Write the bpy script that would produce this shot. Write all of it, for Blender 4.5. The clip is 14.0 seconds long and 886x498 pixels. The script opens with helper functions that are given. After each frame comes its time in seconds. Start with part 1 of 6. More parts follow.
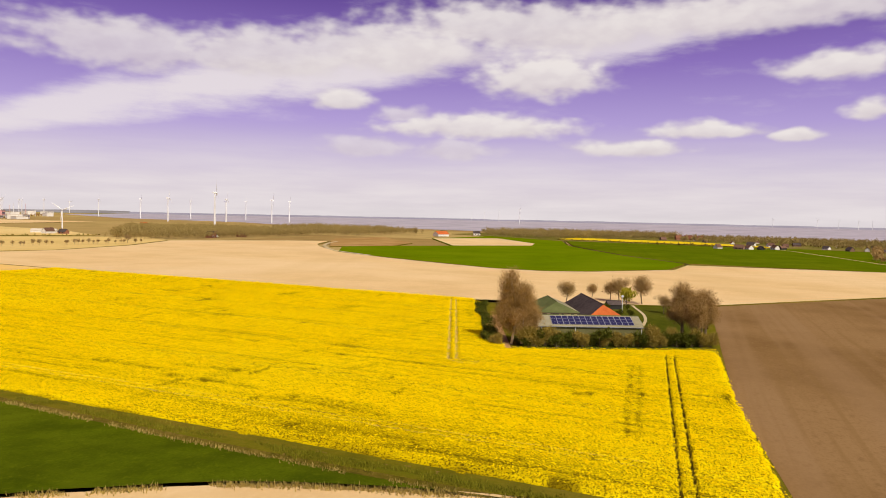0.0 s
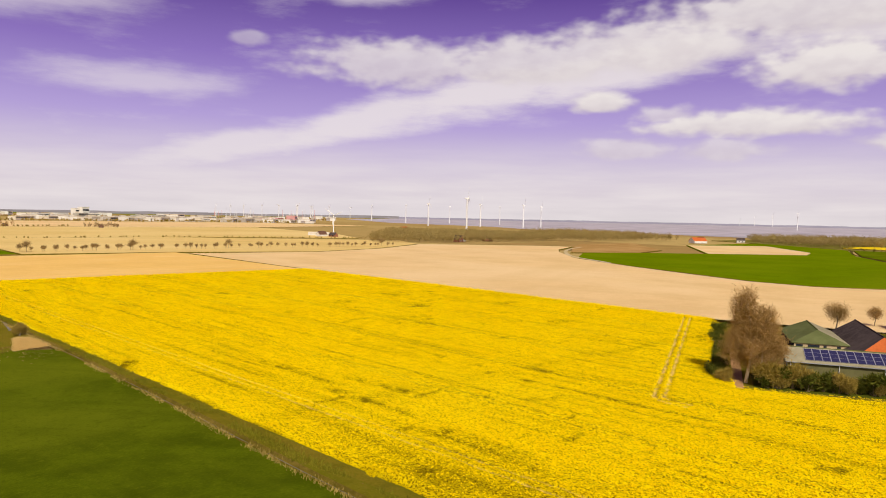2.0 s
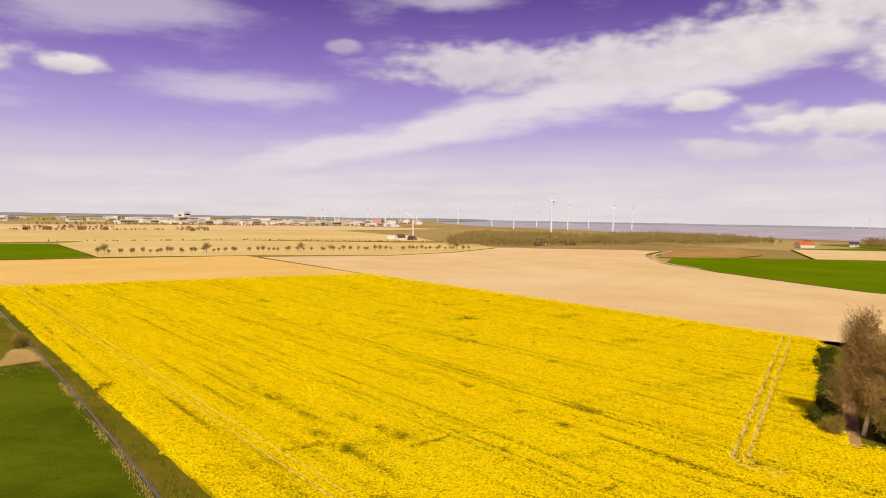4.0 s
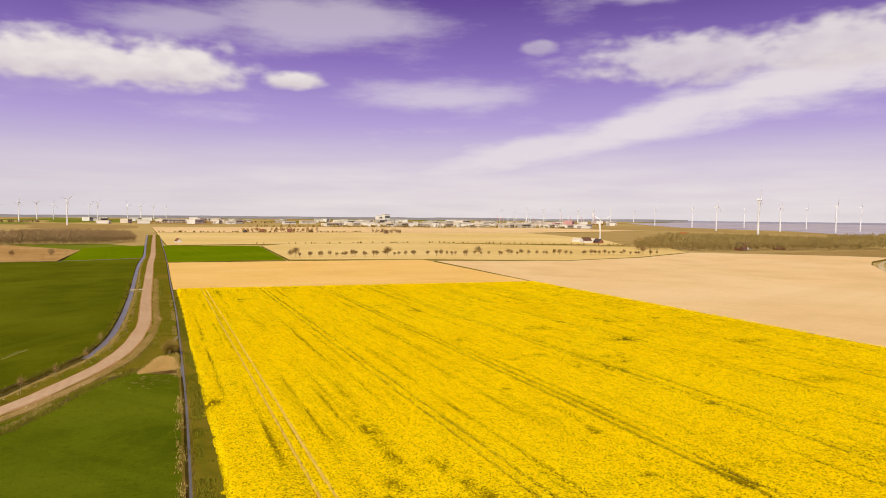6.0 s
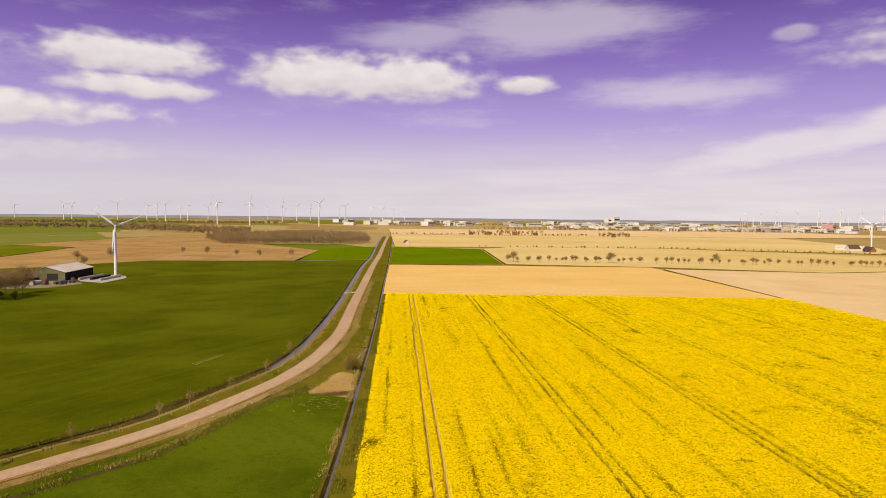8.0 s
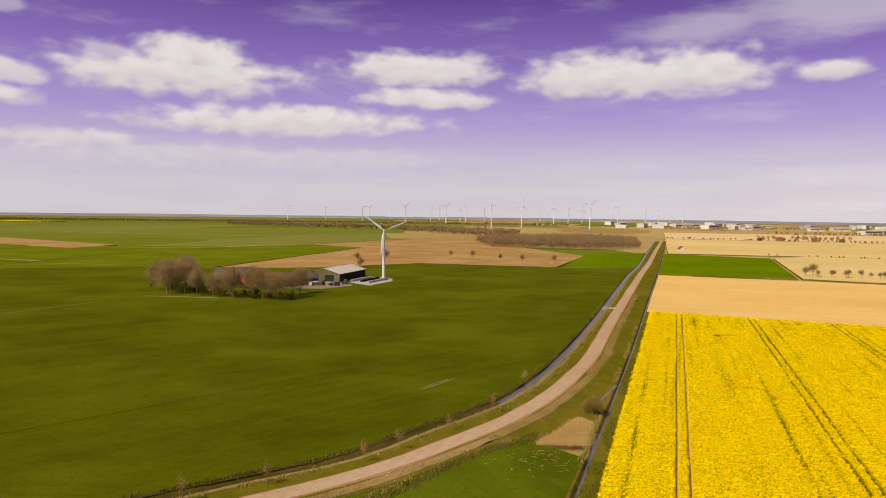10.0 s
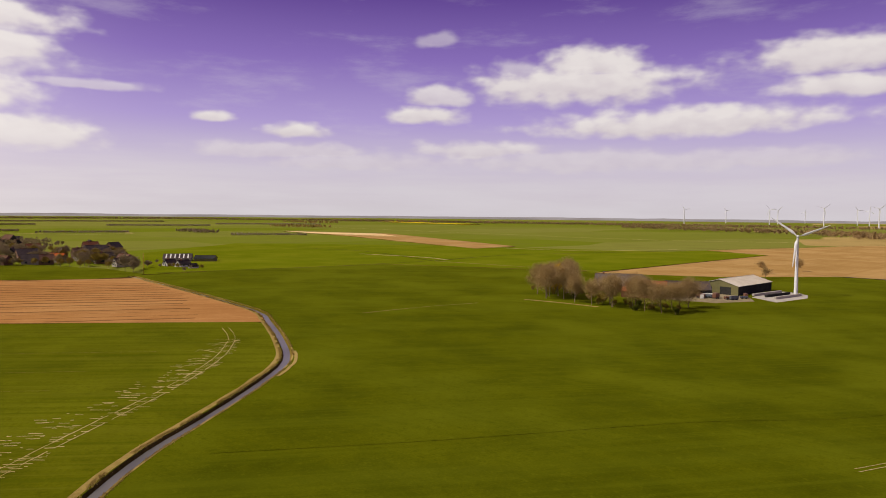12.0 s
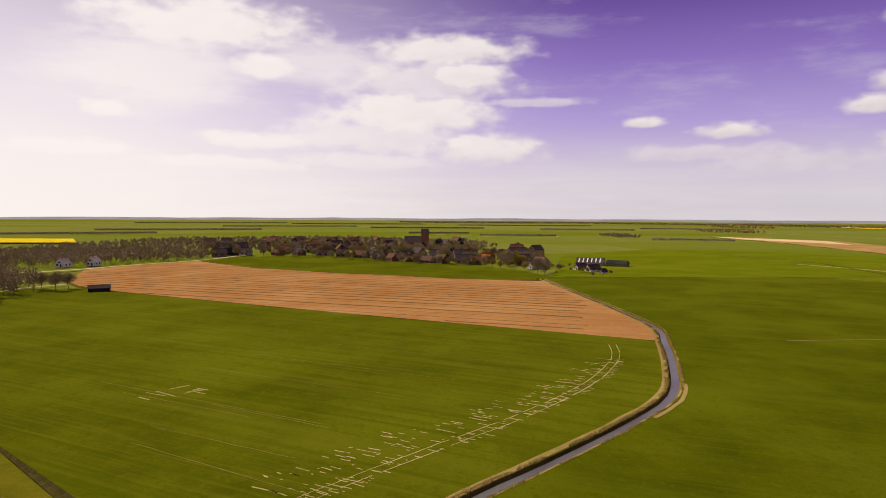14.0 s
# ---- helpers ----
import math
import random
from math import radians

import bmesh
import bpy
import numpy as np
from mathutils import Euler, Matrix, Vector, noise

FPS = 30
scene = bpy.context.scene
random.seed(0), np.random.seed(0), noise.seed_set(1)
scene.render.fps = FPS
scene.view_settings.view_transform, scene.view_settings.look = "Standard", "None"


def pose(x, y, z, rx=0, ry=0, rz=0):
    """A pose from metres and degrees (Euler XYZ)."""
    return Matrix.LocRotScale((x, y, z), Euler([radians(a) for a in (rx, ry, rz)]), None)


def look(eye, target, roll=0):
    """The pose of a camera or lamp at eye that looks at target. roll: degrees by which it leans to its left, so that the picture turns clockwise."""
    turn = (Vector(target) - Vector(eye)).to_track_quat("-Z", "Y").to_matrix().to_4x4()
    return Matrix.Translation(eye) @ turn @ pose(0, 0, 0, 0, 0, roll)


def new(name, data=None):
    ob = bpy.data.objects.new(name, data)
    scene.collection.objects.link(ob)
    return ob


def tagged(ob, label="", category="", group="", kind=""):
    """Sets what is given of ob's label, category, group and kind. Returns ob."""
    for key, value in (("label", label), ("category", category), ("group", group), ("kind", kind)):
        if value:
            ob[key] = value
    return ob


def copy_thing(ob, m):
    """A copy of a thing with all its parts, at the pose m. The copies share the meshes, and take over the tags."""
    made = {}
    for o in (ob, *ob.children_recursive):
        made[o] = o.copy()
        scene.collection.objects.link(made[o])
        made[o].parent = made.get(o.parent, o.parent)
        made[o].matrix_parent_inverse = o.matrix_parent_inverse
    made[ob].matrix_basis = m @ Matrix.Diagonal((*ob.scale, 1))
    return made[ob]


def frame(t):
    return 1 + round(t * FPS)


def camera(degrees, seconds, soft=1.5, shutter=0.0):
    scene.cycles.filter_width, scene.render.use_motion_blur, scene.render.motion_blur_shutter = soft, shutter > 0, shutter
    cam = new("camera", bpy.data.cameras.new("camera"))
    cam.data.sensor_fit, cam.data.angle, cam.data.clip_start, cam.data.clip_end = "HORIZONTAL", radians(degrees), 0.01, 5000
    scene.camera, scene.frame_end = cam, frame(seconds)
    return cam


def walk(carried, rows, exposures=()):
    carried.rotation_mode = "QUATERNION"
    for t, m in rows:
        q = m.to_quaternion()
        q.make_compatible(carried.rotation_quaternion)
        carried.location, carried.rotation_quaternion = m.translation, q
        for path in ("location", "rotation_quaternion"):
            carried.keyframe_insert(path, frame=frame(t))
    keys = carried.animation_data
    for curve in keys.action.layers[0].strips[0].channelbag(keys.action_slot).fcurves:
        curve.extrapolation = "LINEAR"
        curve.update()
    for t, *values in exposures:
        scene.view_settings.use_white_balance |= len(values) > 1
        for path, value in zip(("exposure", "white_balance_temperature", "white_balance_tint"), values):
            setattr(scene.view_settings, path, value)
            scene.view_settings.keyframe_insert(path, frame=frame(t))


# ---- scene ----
cam = camera(65.3, 14.0, soft=0.95)
PATH = [
    (0, (0.00, 0.00, 33.99), (92.86, 36.77, 29.06), 1.22),
    (0.5, (8.28, 0.43, 33.44), (99.31, 41.55, 28.71), 1.39),
    (1, (15.32, 0.74, 33.54), (101.47, 51.28, 28.77), 1.42),
    (1.5, (20.42, -0.09, 33.90), (100.87, 59.11, 29.05), 1.25),
    (2, (26.08, -0.64, 34.29), (99.65, 66.91, 29.30), 1.15),
    (2.2, (28.87, -0.55, 34.25), (100.01, 69.56, 29.30), 1.17),
    (4.3, (59.00, 10.65, 33.44), (120.48, 89.39, 28.87), 0.80),
    (4.5, (61.21, 10.13, 33.29), (119.95, 90.93, 28.84), 0.70),
    (5, (67.49, 9.27, 34.80), (119.15, 94.76, 30.09), 0.64),
    (5.5, (72.16, 13.28, 34.95), (118.51, 101.77, 30.19), 0.51),
    (6, (76.85, 17.08, 35.91), (117.47, 108.32, 30.96), 0.53),
    (6.5, (80.83, 22.80, 36.10), (115.93, 116.31, 31.22), 0.69),
    (7, (85.02, 28.53, 36.48), (113.38, 124.30, 31.53), 0.66),
    (7.5, (88.15, 34.73, 36.52), (107.86, 132.64, 31.52), 0.62),
    (8, (91.04, 42.21, 36.57), (100.10, 141.67, 31.64), 0.61),
    (8.2, (92.08, 45.43, 36.62), (97.12, 145.18, 31.73), 0.62),
    (10.3, (95.64, 72.30, 39.04), (60.53, 165.79, 33.90), 0.64),
    (10.5, (95.76, 75.55, 38.96), (56.58, 167.41, 33.83), 0.59),
    (11, (94.40, 83.03, 38.69), (41.80, 167.93, 33.66), 0.49),
    (11.5, (87.73, 89.84, 39.15), (22.93, 165.81, 33.78), 0.50),
    (12, (82.68, 97.03, 38.13), (7.27, 162.51, 32.95), 0.54),
    (12.5, (77.97, 103.46, 37.47), (-5.20, 158.75, 32.41), 0.47),
    (13, (72.49, 109.66, 36.55), (-17.65, 152.69, 31.79), 0.70),
    (13.5, (66.07, 115.15, 36.66), (-29.76, 143.32, 31.79), 0.57),
    (14, (57.96, 119.22, 36.96), (-41.27, 130.63, 32.08), 0.29),
]
walk(cam, [(t, look(eye, target, roll)) for t, eye, target, roll in PATH], [(0, 0.0), (8.0, 0.0), (10.4, -0.08), (12.2, -0.07), (13.8, 0.0)])

# ---- world: violet spring sky with broken cloud, sun behind the start of the flight ----
SUN_AZ, SUN_EL = 235.0, 46.0


class Nodes:
    """Small helper to wire node trees."""

    def __init__(self, tree):
        self.tree = tree
        tree.nodes.clear()

    def add(self, kind, **props):
        n = self.tree.nodes.new(kind)
        for key, value in props.items():
            setattr(n, key, value)
        return n

    def link(self, a, b):
        self.tree.links.new(a, b)

    def put(self, socket, value):
        if hasattr(value, "links"):
            self.link(value, socket)
        elif value is not None:
            socket.default_value = value

    def math(self, op, a, b=None, c=None, clamp=False):
        n = self.add("ShaderNodeMath", operation=op, use_clamp=clamp)
        for i, v in enumerate((a, b, c)):
            self.put(n.inputs[i], v)
        return n.outputs[0]

    def vec(self, op, a, b=None, c=None):
        n = self.add("ShaderNodeVectorMath", operation=op)
        for i, v in enumerate((a, b, c)):
            if v is not None:
                self.put(n.inputs[i], v)
        return n.outputs["Value"] if op in ("LENGTH", "DOT_PRODUCT") else n.outputs[0]

    def mix(self, f, a, b, blend="MIX"):
        n = self.add("ShaderNodeMix", data_type="RGBA", blend_type=blend)
        self.put(n.inputs[0], f)
        for i, v in ((6, a), (7, b)):
            self.put(n.inputs[i], (*v, 1) if isinstance(v, tuple) and len(v) == 3 else v)
        return n.outputs[2]

    def noise(self, vector, scale, detail=3.0, rough=0.55, lac=2.0, dims="3D"):
        n = self.add("ShaderNodeTexNoise", noise_dimensions=dims)
        self.link(vector, n.inputs["Vector"])
        n.inputs["Scale"].default_value = scale
        n.inputs["Detail"].default_value = detail
        n.inputs["Roughness"].default_value = rough
        n.inputs["Lacunarity"].default_value = lac
        return n.outputs[0], n.outputs[1]

    def ramp(self, v, lo, hi, smooth=True, a=0.0, b=1.0):
        n = self.add("ShaderNodeMapRange", interpolation_type="SMOOTHSTEP" if smooth else "LINEAR")
        self.put(n.inputs[0], v)
        for i, x in zip((1, 2, 3, 4), (lo, hi, a, b)):
            n.inputs[i].default_value = x
        return n.outputs[0]


def build_world():
    world = bpy.data.worlds.new("spring_sky")
    scene.world = world
    world.use_nodes = True
    N = Nodes(world.node_tree)
    sky = N.add("ShaderNodeTexSky", sky_type="NISHITA", sun_disc=False, sun_elevation=radians(SUN_EL),
                sun_rotation=radians(90 - SUN_AZ), air_density=1.0, dust_density=1.5, ozone_density=1.0)
    way = N.add("ShaderNodeTexCoord").outputs["Generated"]
    sep = N.add("ShaderNodeSeparateXYZ")
    N.link(way, sep.inputs[0])
    # bearing turned so that its seam lies behind the flight's range
    a = radians(100)
    xr = N.math("ADD", N.math("MULTIPLY", sep.outputs[0], math.cos(a)), N.math("MULTIPLY", sep.outputs[1], math.sin(a)))
    yr = N.math("SUBTRACT", N.math("MULTIPLY", sep.outputs[1], math.cos(a)), N.math("MULTIPLY", sep.outputs[0], math.sin(a)))
    az = N.math("ADD", N.math("DEGREES", N.math("ARCTAN2", yr, xr)), 100.0)
    el = N.math("DEGREES", N.math("ARCSINE", sep.outputs[2]))
    flat = N.add("ShaderNodeCombineXYZ")
    N.link(az, flat.inputs[0])
    N.link(el, flat.inputs[1])
    p0 = flat.outputs[0]
    # billows: isotropic lumps on a plane where clouds look flatter towards the horizon
    plane = N.vec("MULTIPLY", p0, (1.0, 1.9, 1.0))
    lump, _ = N.noise(plane, 0.30, 2.0, 0.5)
    billow, _ = N.noise(plane, 0.55, 2.6, 0.45)
    _, swirl = N.noise(plane, 0.22, 2.0)
    p = N.vec("MULTIPLY_ADD", N.vec("SUBTRACT", swirl, (0.5, 0.5, 0.5)), (3.2, 0.9, 0), p0)
    rough = N.math("ADD", N.math("MULTIPLY_ADD", lump, 1.3, -0.65), N.math("MULTIPLY_ADD", billow, 1.7, -0.85))
    wisp_v = N.vec("MULTIPLY", p0, (0.10, 0.42, 1.0))
    wisp, _ = N.noise(wisp_v, 1.0, 6.0, 0.62)
    state = {"puff": 0.0, "veil": 0.0, "top": 0.0}

    def cloud(az0, el0, w, h, kind="puff", amount=1.0, slope=0.0):
        """One cloud of that bearing, height and half size in degrees: a heap with a flat base, or a soft veil."""
        d = N.vec("MULTIPLY_ADD", p, (1 / w, 1 / h, 0), (-az0 / w, -el0 / h, 0))
        s = N.add("ShaderNodeSeparateXYZ")
        N.link(d, s.inputs[0])
        dy = N.math("MULTIPLY_ADD", s.outputs[0], -slope, s.outputs[1]) if slope else s.outputs[1]
        if kind == "puff":
            flat_y = N.math("MAXIMUM", dy, N.math("MULTIPLY", dy, -1.35))
            r = N.math("SQRT", N.math("MULTIPLY_ADD", flat_y, flat_y, N.math("POWER", s.outputs[0], 2.0)))
            m = N.ramp(N.math("SUBTRACT", N.math("MULTIPLY_ADD", rough, 0.58, 1.16), r), -0.16, 0.62, True, 0.0, amount)
            state["top"] = N.math("MAXIMUM", state["top"], N.math("MULTIPLY", m, N.ramp(dy, -0.7, 0.6)))
        else:
            r = N.math("SQRT", N.math("MULTIPLY_ADD", dy, dy, N.math("POWER", s.outputs[0], 2.0)))
            m = N.ramp(N.math("SUBTRACT", N.math("MULTIPLY_ADD", N.math("SUBTRACT", wisp, 0.5), 1.6, 1.15), r), 0.0, 0.9, True, 0.0, amount)
        state[kind] = N.math("MAXIMUM", state[kind], m)

    cloud(13.8, 11.1, 5.2, 2.0)
    cloud(18.8, 7.1, 8.0, 1.2)
    cloud(24.8, 7.9, 2.6, 0.8, "puff", 0.7)
    cloud(6.7, 5.6, 4.2, 0.8)
    cloud(1.1, 6.9, 4.2, 0.8)
    cloud(-4.8, 6.4, 1.7, 0.5)
    cloud(29.8, 8.9, 2.4, 0.9)
    cloud(28.4, 5.4, 4.0, 0.9, "puff", 0.6)
    cloud(20.6, 5.4, 3.4, 0.9, "puff", 0.6)
    cloud(-7.8, 11.1, 4.2, 1.2)
    cloud(-9.7, 8.0, 1.8, 0.8)
    cloud(46.4, 11.8, 8.0, 2.0, "puff", 0.8)
    cloud(36.0, 12.2, 9.0, 2.0, "puff", 0.85)
    cloud(26.8, 12.9, 9.5, 2.2, "puff", 0.85)
    cloud(14.0, 14.8, 14.0, 2.0, "puff", 0.9)
    cloud(-1.0, 15.0, 15.0, 1.6, "puff", 0.85)
    cloud(60.0, 5.0, 13.0, 1.5, "veil", 0.85, -2.0)
    cloud(50.0, 7.4, 12.0, 2.0, "veil", 0.95, -1.5)
    cloud(40.4, 9.6, 12.0, 2.3, "veil", 1.0, -1.2)
    cloud(28.0, 12.0, 12.0, 2.6, "veil", 1.0, -1.0)
    cloud(8.0, 14.2, 16.0, 2.4, "veil", 0.9, -0.6)
    cloud(87.5, 10.8, 5.6, 2.0)
    cloud(95.0, 10.8, 6.0, 2.0)
    cloud(90.5, 10.6, 8.0, 1.6)
    cloud(78.3, 10.5, 2.1, 0.8)
    cloud(58.1, 13.2, 1.8, 0.6, "puff", 0.45)
    cloud(77.2, 14.9, 13.7, 2.6, "veil", 0.55)
    cloud(49.2, 17.0, 6.0, 0.9, "veil", 0.6)
    cloud(66.0, 9.5, 9.0, 1.6, "veil", 0.6)
    cloud(109.3, 11.4, 6.6, 1.6)
    cloud(108.3, 9.2, 5.1, 1.0)
    cloud(120.1, 7.1, 11.4, 1.3)
    cloud(128.0, 10.2, 8.6, 1.9)
    cloud(127.0, 11.6, 4.6, 1.5)
    cloud(136.0, 5.1, 5.0, 0.9, "puff", 0.85)
    cloud(140.8, 7.9, 3.0, 0.9)
    cloud(139.3, 9.5, 2.6, 0.9, "puff", 0.85)
    cloud(85.9, 14.4, 8.0, 1.5, "veil", 0.5)
    cloud(116.0, 4.4, 9.0, 0.8, "puff", 0.5)
    cloud(139.4, 13.8, 1.7, 0.7, "puff", 0.45)
    cloud(157.3, 7.3, 1.8, 0.5)
    cloud(150.8, 6.5, 2.7, 0.6)
    cloud(152.0, 4.9, 7.0, 0.7, "puff", 0.6)
    cloud(173.0, 13.1, 6.6, 1.3)
    cloud(171.4, 11.0, 4.2, 1.2)
    cloud(176.5, 8.0, 7.6, 2.2)
    cloud(169.9, 5.4, 5.0, 1.3)
    cloud(166.3, 9.1, 4.4, 0.4, "puff", 0.6)
    cloud(192.4, 14.2, 8.2, 2.2)
    cloud(187.7, 11.5, 2.4, 1.0)
    cloud(199.0, 7.7, 1.9, 0.8)
    cloud(188.7, 5.9, 4.2, 0.8)
    cloud(201.4, 4.7, 4.6, 0.8)
    cloud(190.8, 4.0, 6.4, 0.6)
    cloud(180.0, 4.3, 6.0, 0.8, "puff", 0.7)
    cloud(174.5, 10.6, 6.5, 2.4, "puff", 0.8)
    cloud(179.0, 6.4, 8.0, 2.0, "puff", 0.8)
    cloud(183.0, 12.0, 7.0, 2.4, "veil", 0.9)
    cloud(196.0, 11.0, 9.0, 4.0, "veil", 0.9)
    cloud(126.0, 4.2, 12.0, 1.0, "puff", 0.55)
    cloud(146.0, 4.0, 7.0, 0.8, "puff", 0.5)
    cloud(133.0, 11.2, 2.4, 1.2, "puff", 0.6)
    # clear sky: the sky texture, graded violet, deep overhead and pale lilac low down
    grad = N.add("ShaderNodeValToRGB")
    stops = ((0.0, (0.68, 0.635, 0.665)), (0.10, (0.615, 0.56, 0.70)), (0.22, (0.44, 0.345, 0.68)), (0.36, (0.245, 0.15, 0.49)), (0.50, (0.108, 0.045, 0.28)), (1.0, (0.08, 0.045, 0.14)))
    while len(grad.color_ramp.elements) < len(stops):
        grad.color_ramp.elements.new(0.5)
    for e, (at, c) in zip(grad.color_ramp.elements, stops):
        e.position, e.color = at, (*c, 1)
    N.link(N.ramp(el, 0.0, 34.0, False), grad.inputs[0])
    graded = N.vec("MULTIPLY", grad.outputs[0], (10, 10, 10))
    tinted = N.mix(1.0, sky.outputs[0], (1.3, 0.7, 1.05), "MULTIPLY")
    clear = N.mix(0.85, tinted, graded)
    # faint streaks of high cloud and a hazy veil near the horizon
    streak = N.ramp(wisp, 0.50, 0.78, True, 0.0, 0.28)
    patch, _ = N.noise(N.vec("MULTIPLY", p0, (0.09, 0.8, 1)), 1.0, 4.0)
    low = N.math("MULTIPLY", N.ramp(el, 7.5, 0.8), N.ramp(patch, 0.25, 0.75, True, 0.45, 1.0))
    veil = N.math("MAXIMUM", N.math("MAXIMUM", state["veil"], streak), low)
    sunward = N.ramp(az, 142.0, 212.0, True)
    eastern = N.mix(N.ramp(az, 104.0, 74.0), (7.0, 6.5, 6.9), (8.3, 7.6, 7.65))
    haze = N.mix(sunward, eastern, (9.3, 8.35, 8.2))
    colour = N.mix(N.math("MULTIPLY", veil, 0.87), clear, haze)
    # cloud tops in sunlight, greyer undersides
    light = N.math("ADD", N.math("MULTIPLY", state["top"], 0.75), N.math("MULTIPLY", N.ramp(billow, 0.32, 0.68), 0.35), clamp=True)
    white = N.mix(light, (6.7, 5.95, 6.15), (8.5, 7.9, 7.6))
    white = N.mix(N.math("MULTIPLY", sunward, 0.8), white, (9.7, 8.95, 8.6))
    cover = N.math("MULTIPLY", state["puff"], N.ramp(el, 0.5, 6.0, True, 0.5, 0.95))
    colour = N.mix(cover, colour, white)
    # towards the sun the whole sky pales
    glare = N.math("MULTIPLY", N.ramp(az, 160.0, 206.0), N.ramp(el, 22.0, 2.0, True, 0.45, 0.9))
    colour = N.mix(glare, colour, (9.7, 8.95, 8.6))
    bg = N.add("ShaderNodeBackground")
    bg.inputs[1].default_value = 0.1
    N.link(colour, bg.inputs[0])
    N.link(bg.outputs[0], N.add("ShaderNodeOutputWorld").inputs[0])


build_world()
sun_data = bpy.data.lights.new("sun", "SUN")
sun_data.energy, sun_data.angle, sun_data.color = 3.9, radians(0.53), (1.0, 0.93, 0.78)
sun_lamp = new("sun", sun_data)
sun_lamp.matrix_world = look((900 * math.cos(radians(SUN_AZ)) * math.cos(radians(SUN_EL)), 900 * math.sin(radians(SUN_AZ)) * math.cos(radians(SUN_EL)), 900 * math.sin(radians(SUN_EL))), (0, 0, 0))

# ---- materials ----
def material(name, base, dark, light, scale=0.4, fine=6.0, rough=0.9, bump=0.3, rows=None, contrast=1.0, island=0.0, spots=None, metal=0.0, broad=0.02, gloss=0.0, sheen=0.0):
    """A weathered surface: broad stains, mid patches and fine grain, with optional rows (angle, period, strength, colour)."""
    m = bpy.data.materials.new(name)
    m.use_nodes = True
    N = Nodes(m.node_tree)
    pos = N.add("ShaderNodeNewGeometry")
    at = pos.outputs["Position"]
    big, _ = N.noise(at, broad, 3.0)
    mid, _ = N.noise(at, scale, 4.0, 0.6)
    tiny, _ = N.noise(at, fine, 3.0, 0.65)
    tuft, _ = N.noise(at, fine * 0.28, 3.0, 0.7)
    c = N.mix(N.math("MULTIPLY", N.ramp(mid, 0.35, 0.7), contrast, clamp=True), base, dark)
    c = N.mix(N.math("MULTIPLY", N.ramp(big, 0.42, 0.68), 0.8 * contrast, clamp=True), c, light)
    c = N.mix(N.math("MULTIPLY", N.ramp(tiny, 0.45, 0.75), 0.45, clamp=True), c, dark)
    c = N.mix(N.math("MULTIPLY", N.ramp(tiny, 0.5, 0.25), 0.35, clamp=True), c, light)
    c = N.mix(N.math("MULTIPLY", N.ramp(tuft, 0.52, 0.72), 0.5 * contrast, clamp=True), c, dark)
    c = N.mix(N.math("MULTIPLY", N.ramp(tuft, 0.46, 0.28), 0.4 * contrast, clamp=True), c, light)
    height = N.math("ADD", tiny, N.math("MULTIPLY", mid, 0.6))
    if rows:
        for angle, period, strength, colour in rows:
            s = N.add("ShaderNodeSeparateXYZ")
            N.link(at, s.inputs[0])
            a = radians(angle)
            across = N.math("ADD", N.math("MULTIPLY", s.outputs[0], -math.sin(a)), N.math("MULTIPLY", s.outputs[1], math.cos(a)))
            along = N.math("ADD", N.math("MULTIPLY", s.outputs[0], math.cos(a)), N.math("MULTIPLY", s.outputs[1], math.sin(a)))
            v = N.add("ShaderNodeCombineXYZ")
            N.link(N.math("MULTIPLY", across, 1 / period), v.inputs[0])
            N.link(N.math("MULTIPLY", along, 0.02 / period), v.inputs[1])
            n1, _ = N.noise(v.outputs[0], 1.0, 3.0, 0.6)
            c = N.mix(N.math("MULTIPLY", N.ramp(n1, 0.48, 0.66), strength), c, colour)
            height = N.math("ADD", height, N.math("MULTIPLY", n1, 0.5))
    if spots:
        lo, hi, sc, colour = spots
        n2, _ = N.noise(at, sc, 4.0, 0.7)
        c = N.mix(N.ramp(n2, lo, hi), c, colour)
    if island:
        c = N.mix(N.math("MULTIPLY", pos.outputs["Random Per Island"], island), c, light)
        c = N.mix(N.ramp(pos.outputs["Random Per Island"], 0.75, 0.0, False, 0.0, island), c, dark)
    bsdf = N.add("ShaderNodeBsdfPrincipled")
    N.link(c, bsdf.inputs["Base Color"])
    bsdf.inputs["Roughness"].default_value = rough
    bsdf.inputs["Metallic"].default_value = metal
    bsdf.inputs["Specular IOR Level"].default_value = gloss
    if sheen:
        bsdf.inputs["Sheen Weight"].default_value = sheen
        bsdf.inputs["Sheen Roughness"].default_value = 0.25
        bsdf.inputs["Sheen Tint"].default_value = (0.62, 0.70, 0.06, 1)
    if bump:
        b = N.add("ShaderNodeBump")
        b.inputs["Strength"].default_value = bump
        b.inputs["Distance"].default_value = 0.15
        N.link(height, b.inputs["Height"])
        N.link(b.outputs[0], bsdf.inputs["Normal"])
    N.link(bsdf.outputs[0], N.add("ShaderNodeOutputMaterial").inputs[0])
    return m


def plain(name, colour, rough=0.5, metal=0.0, vary=0.12, scale=1.5):
    d = tuple(x * (1 - vary * 2) for x in colour)
    l = tuple(min(1, x * (1 + vary)) for x in colour)
    return material(name, colour, d, l, scale, scale * 8, rough, 0.08, metal=metal, gloss=0.4)


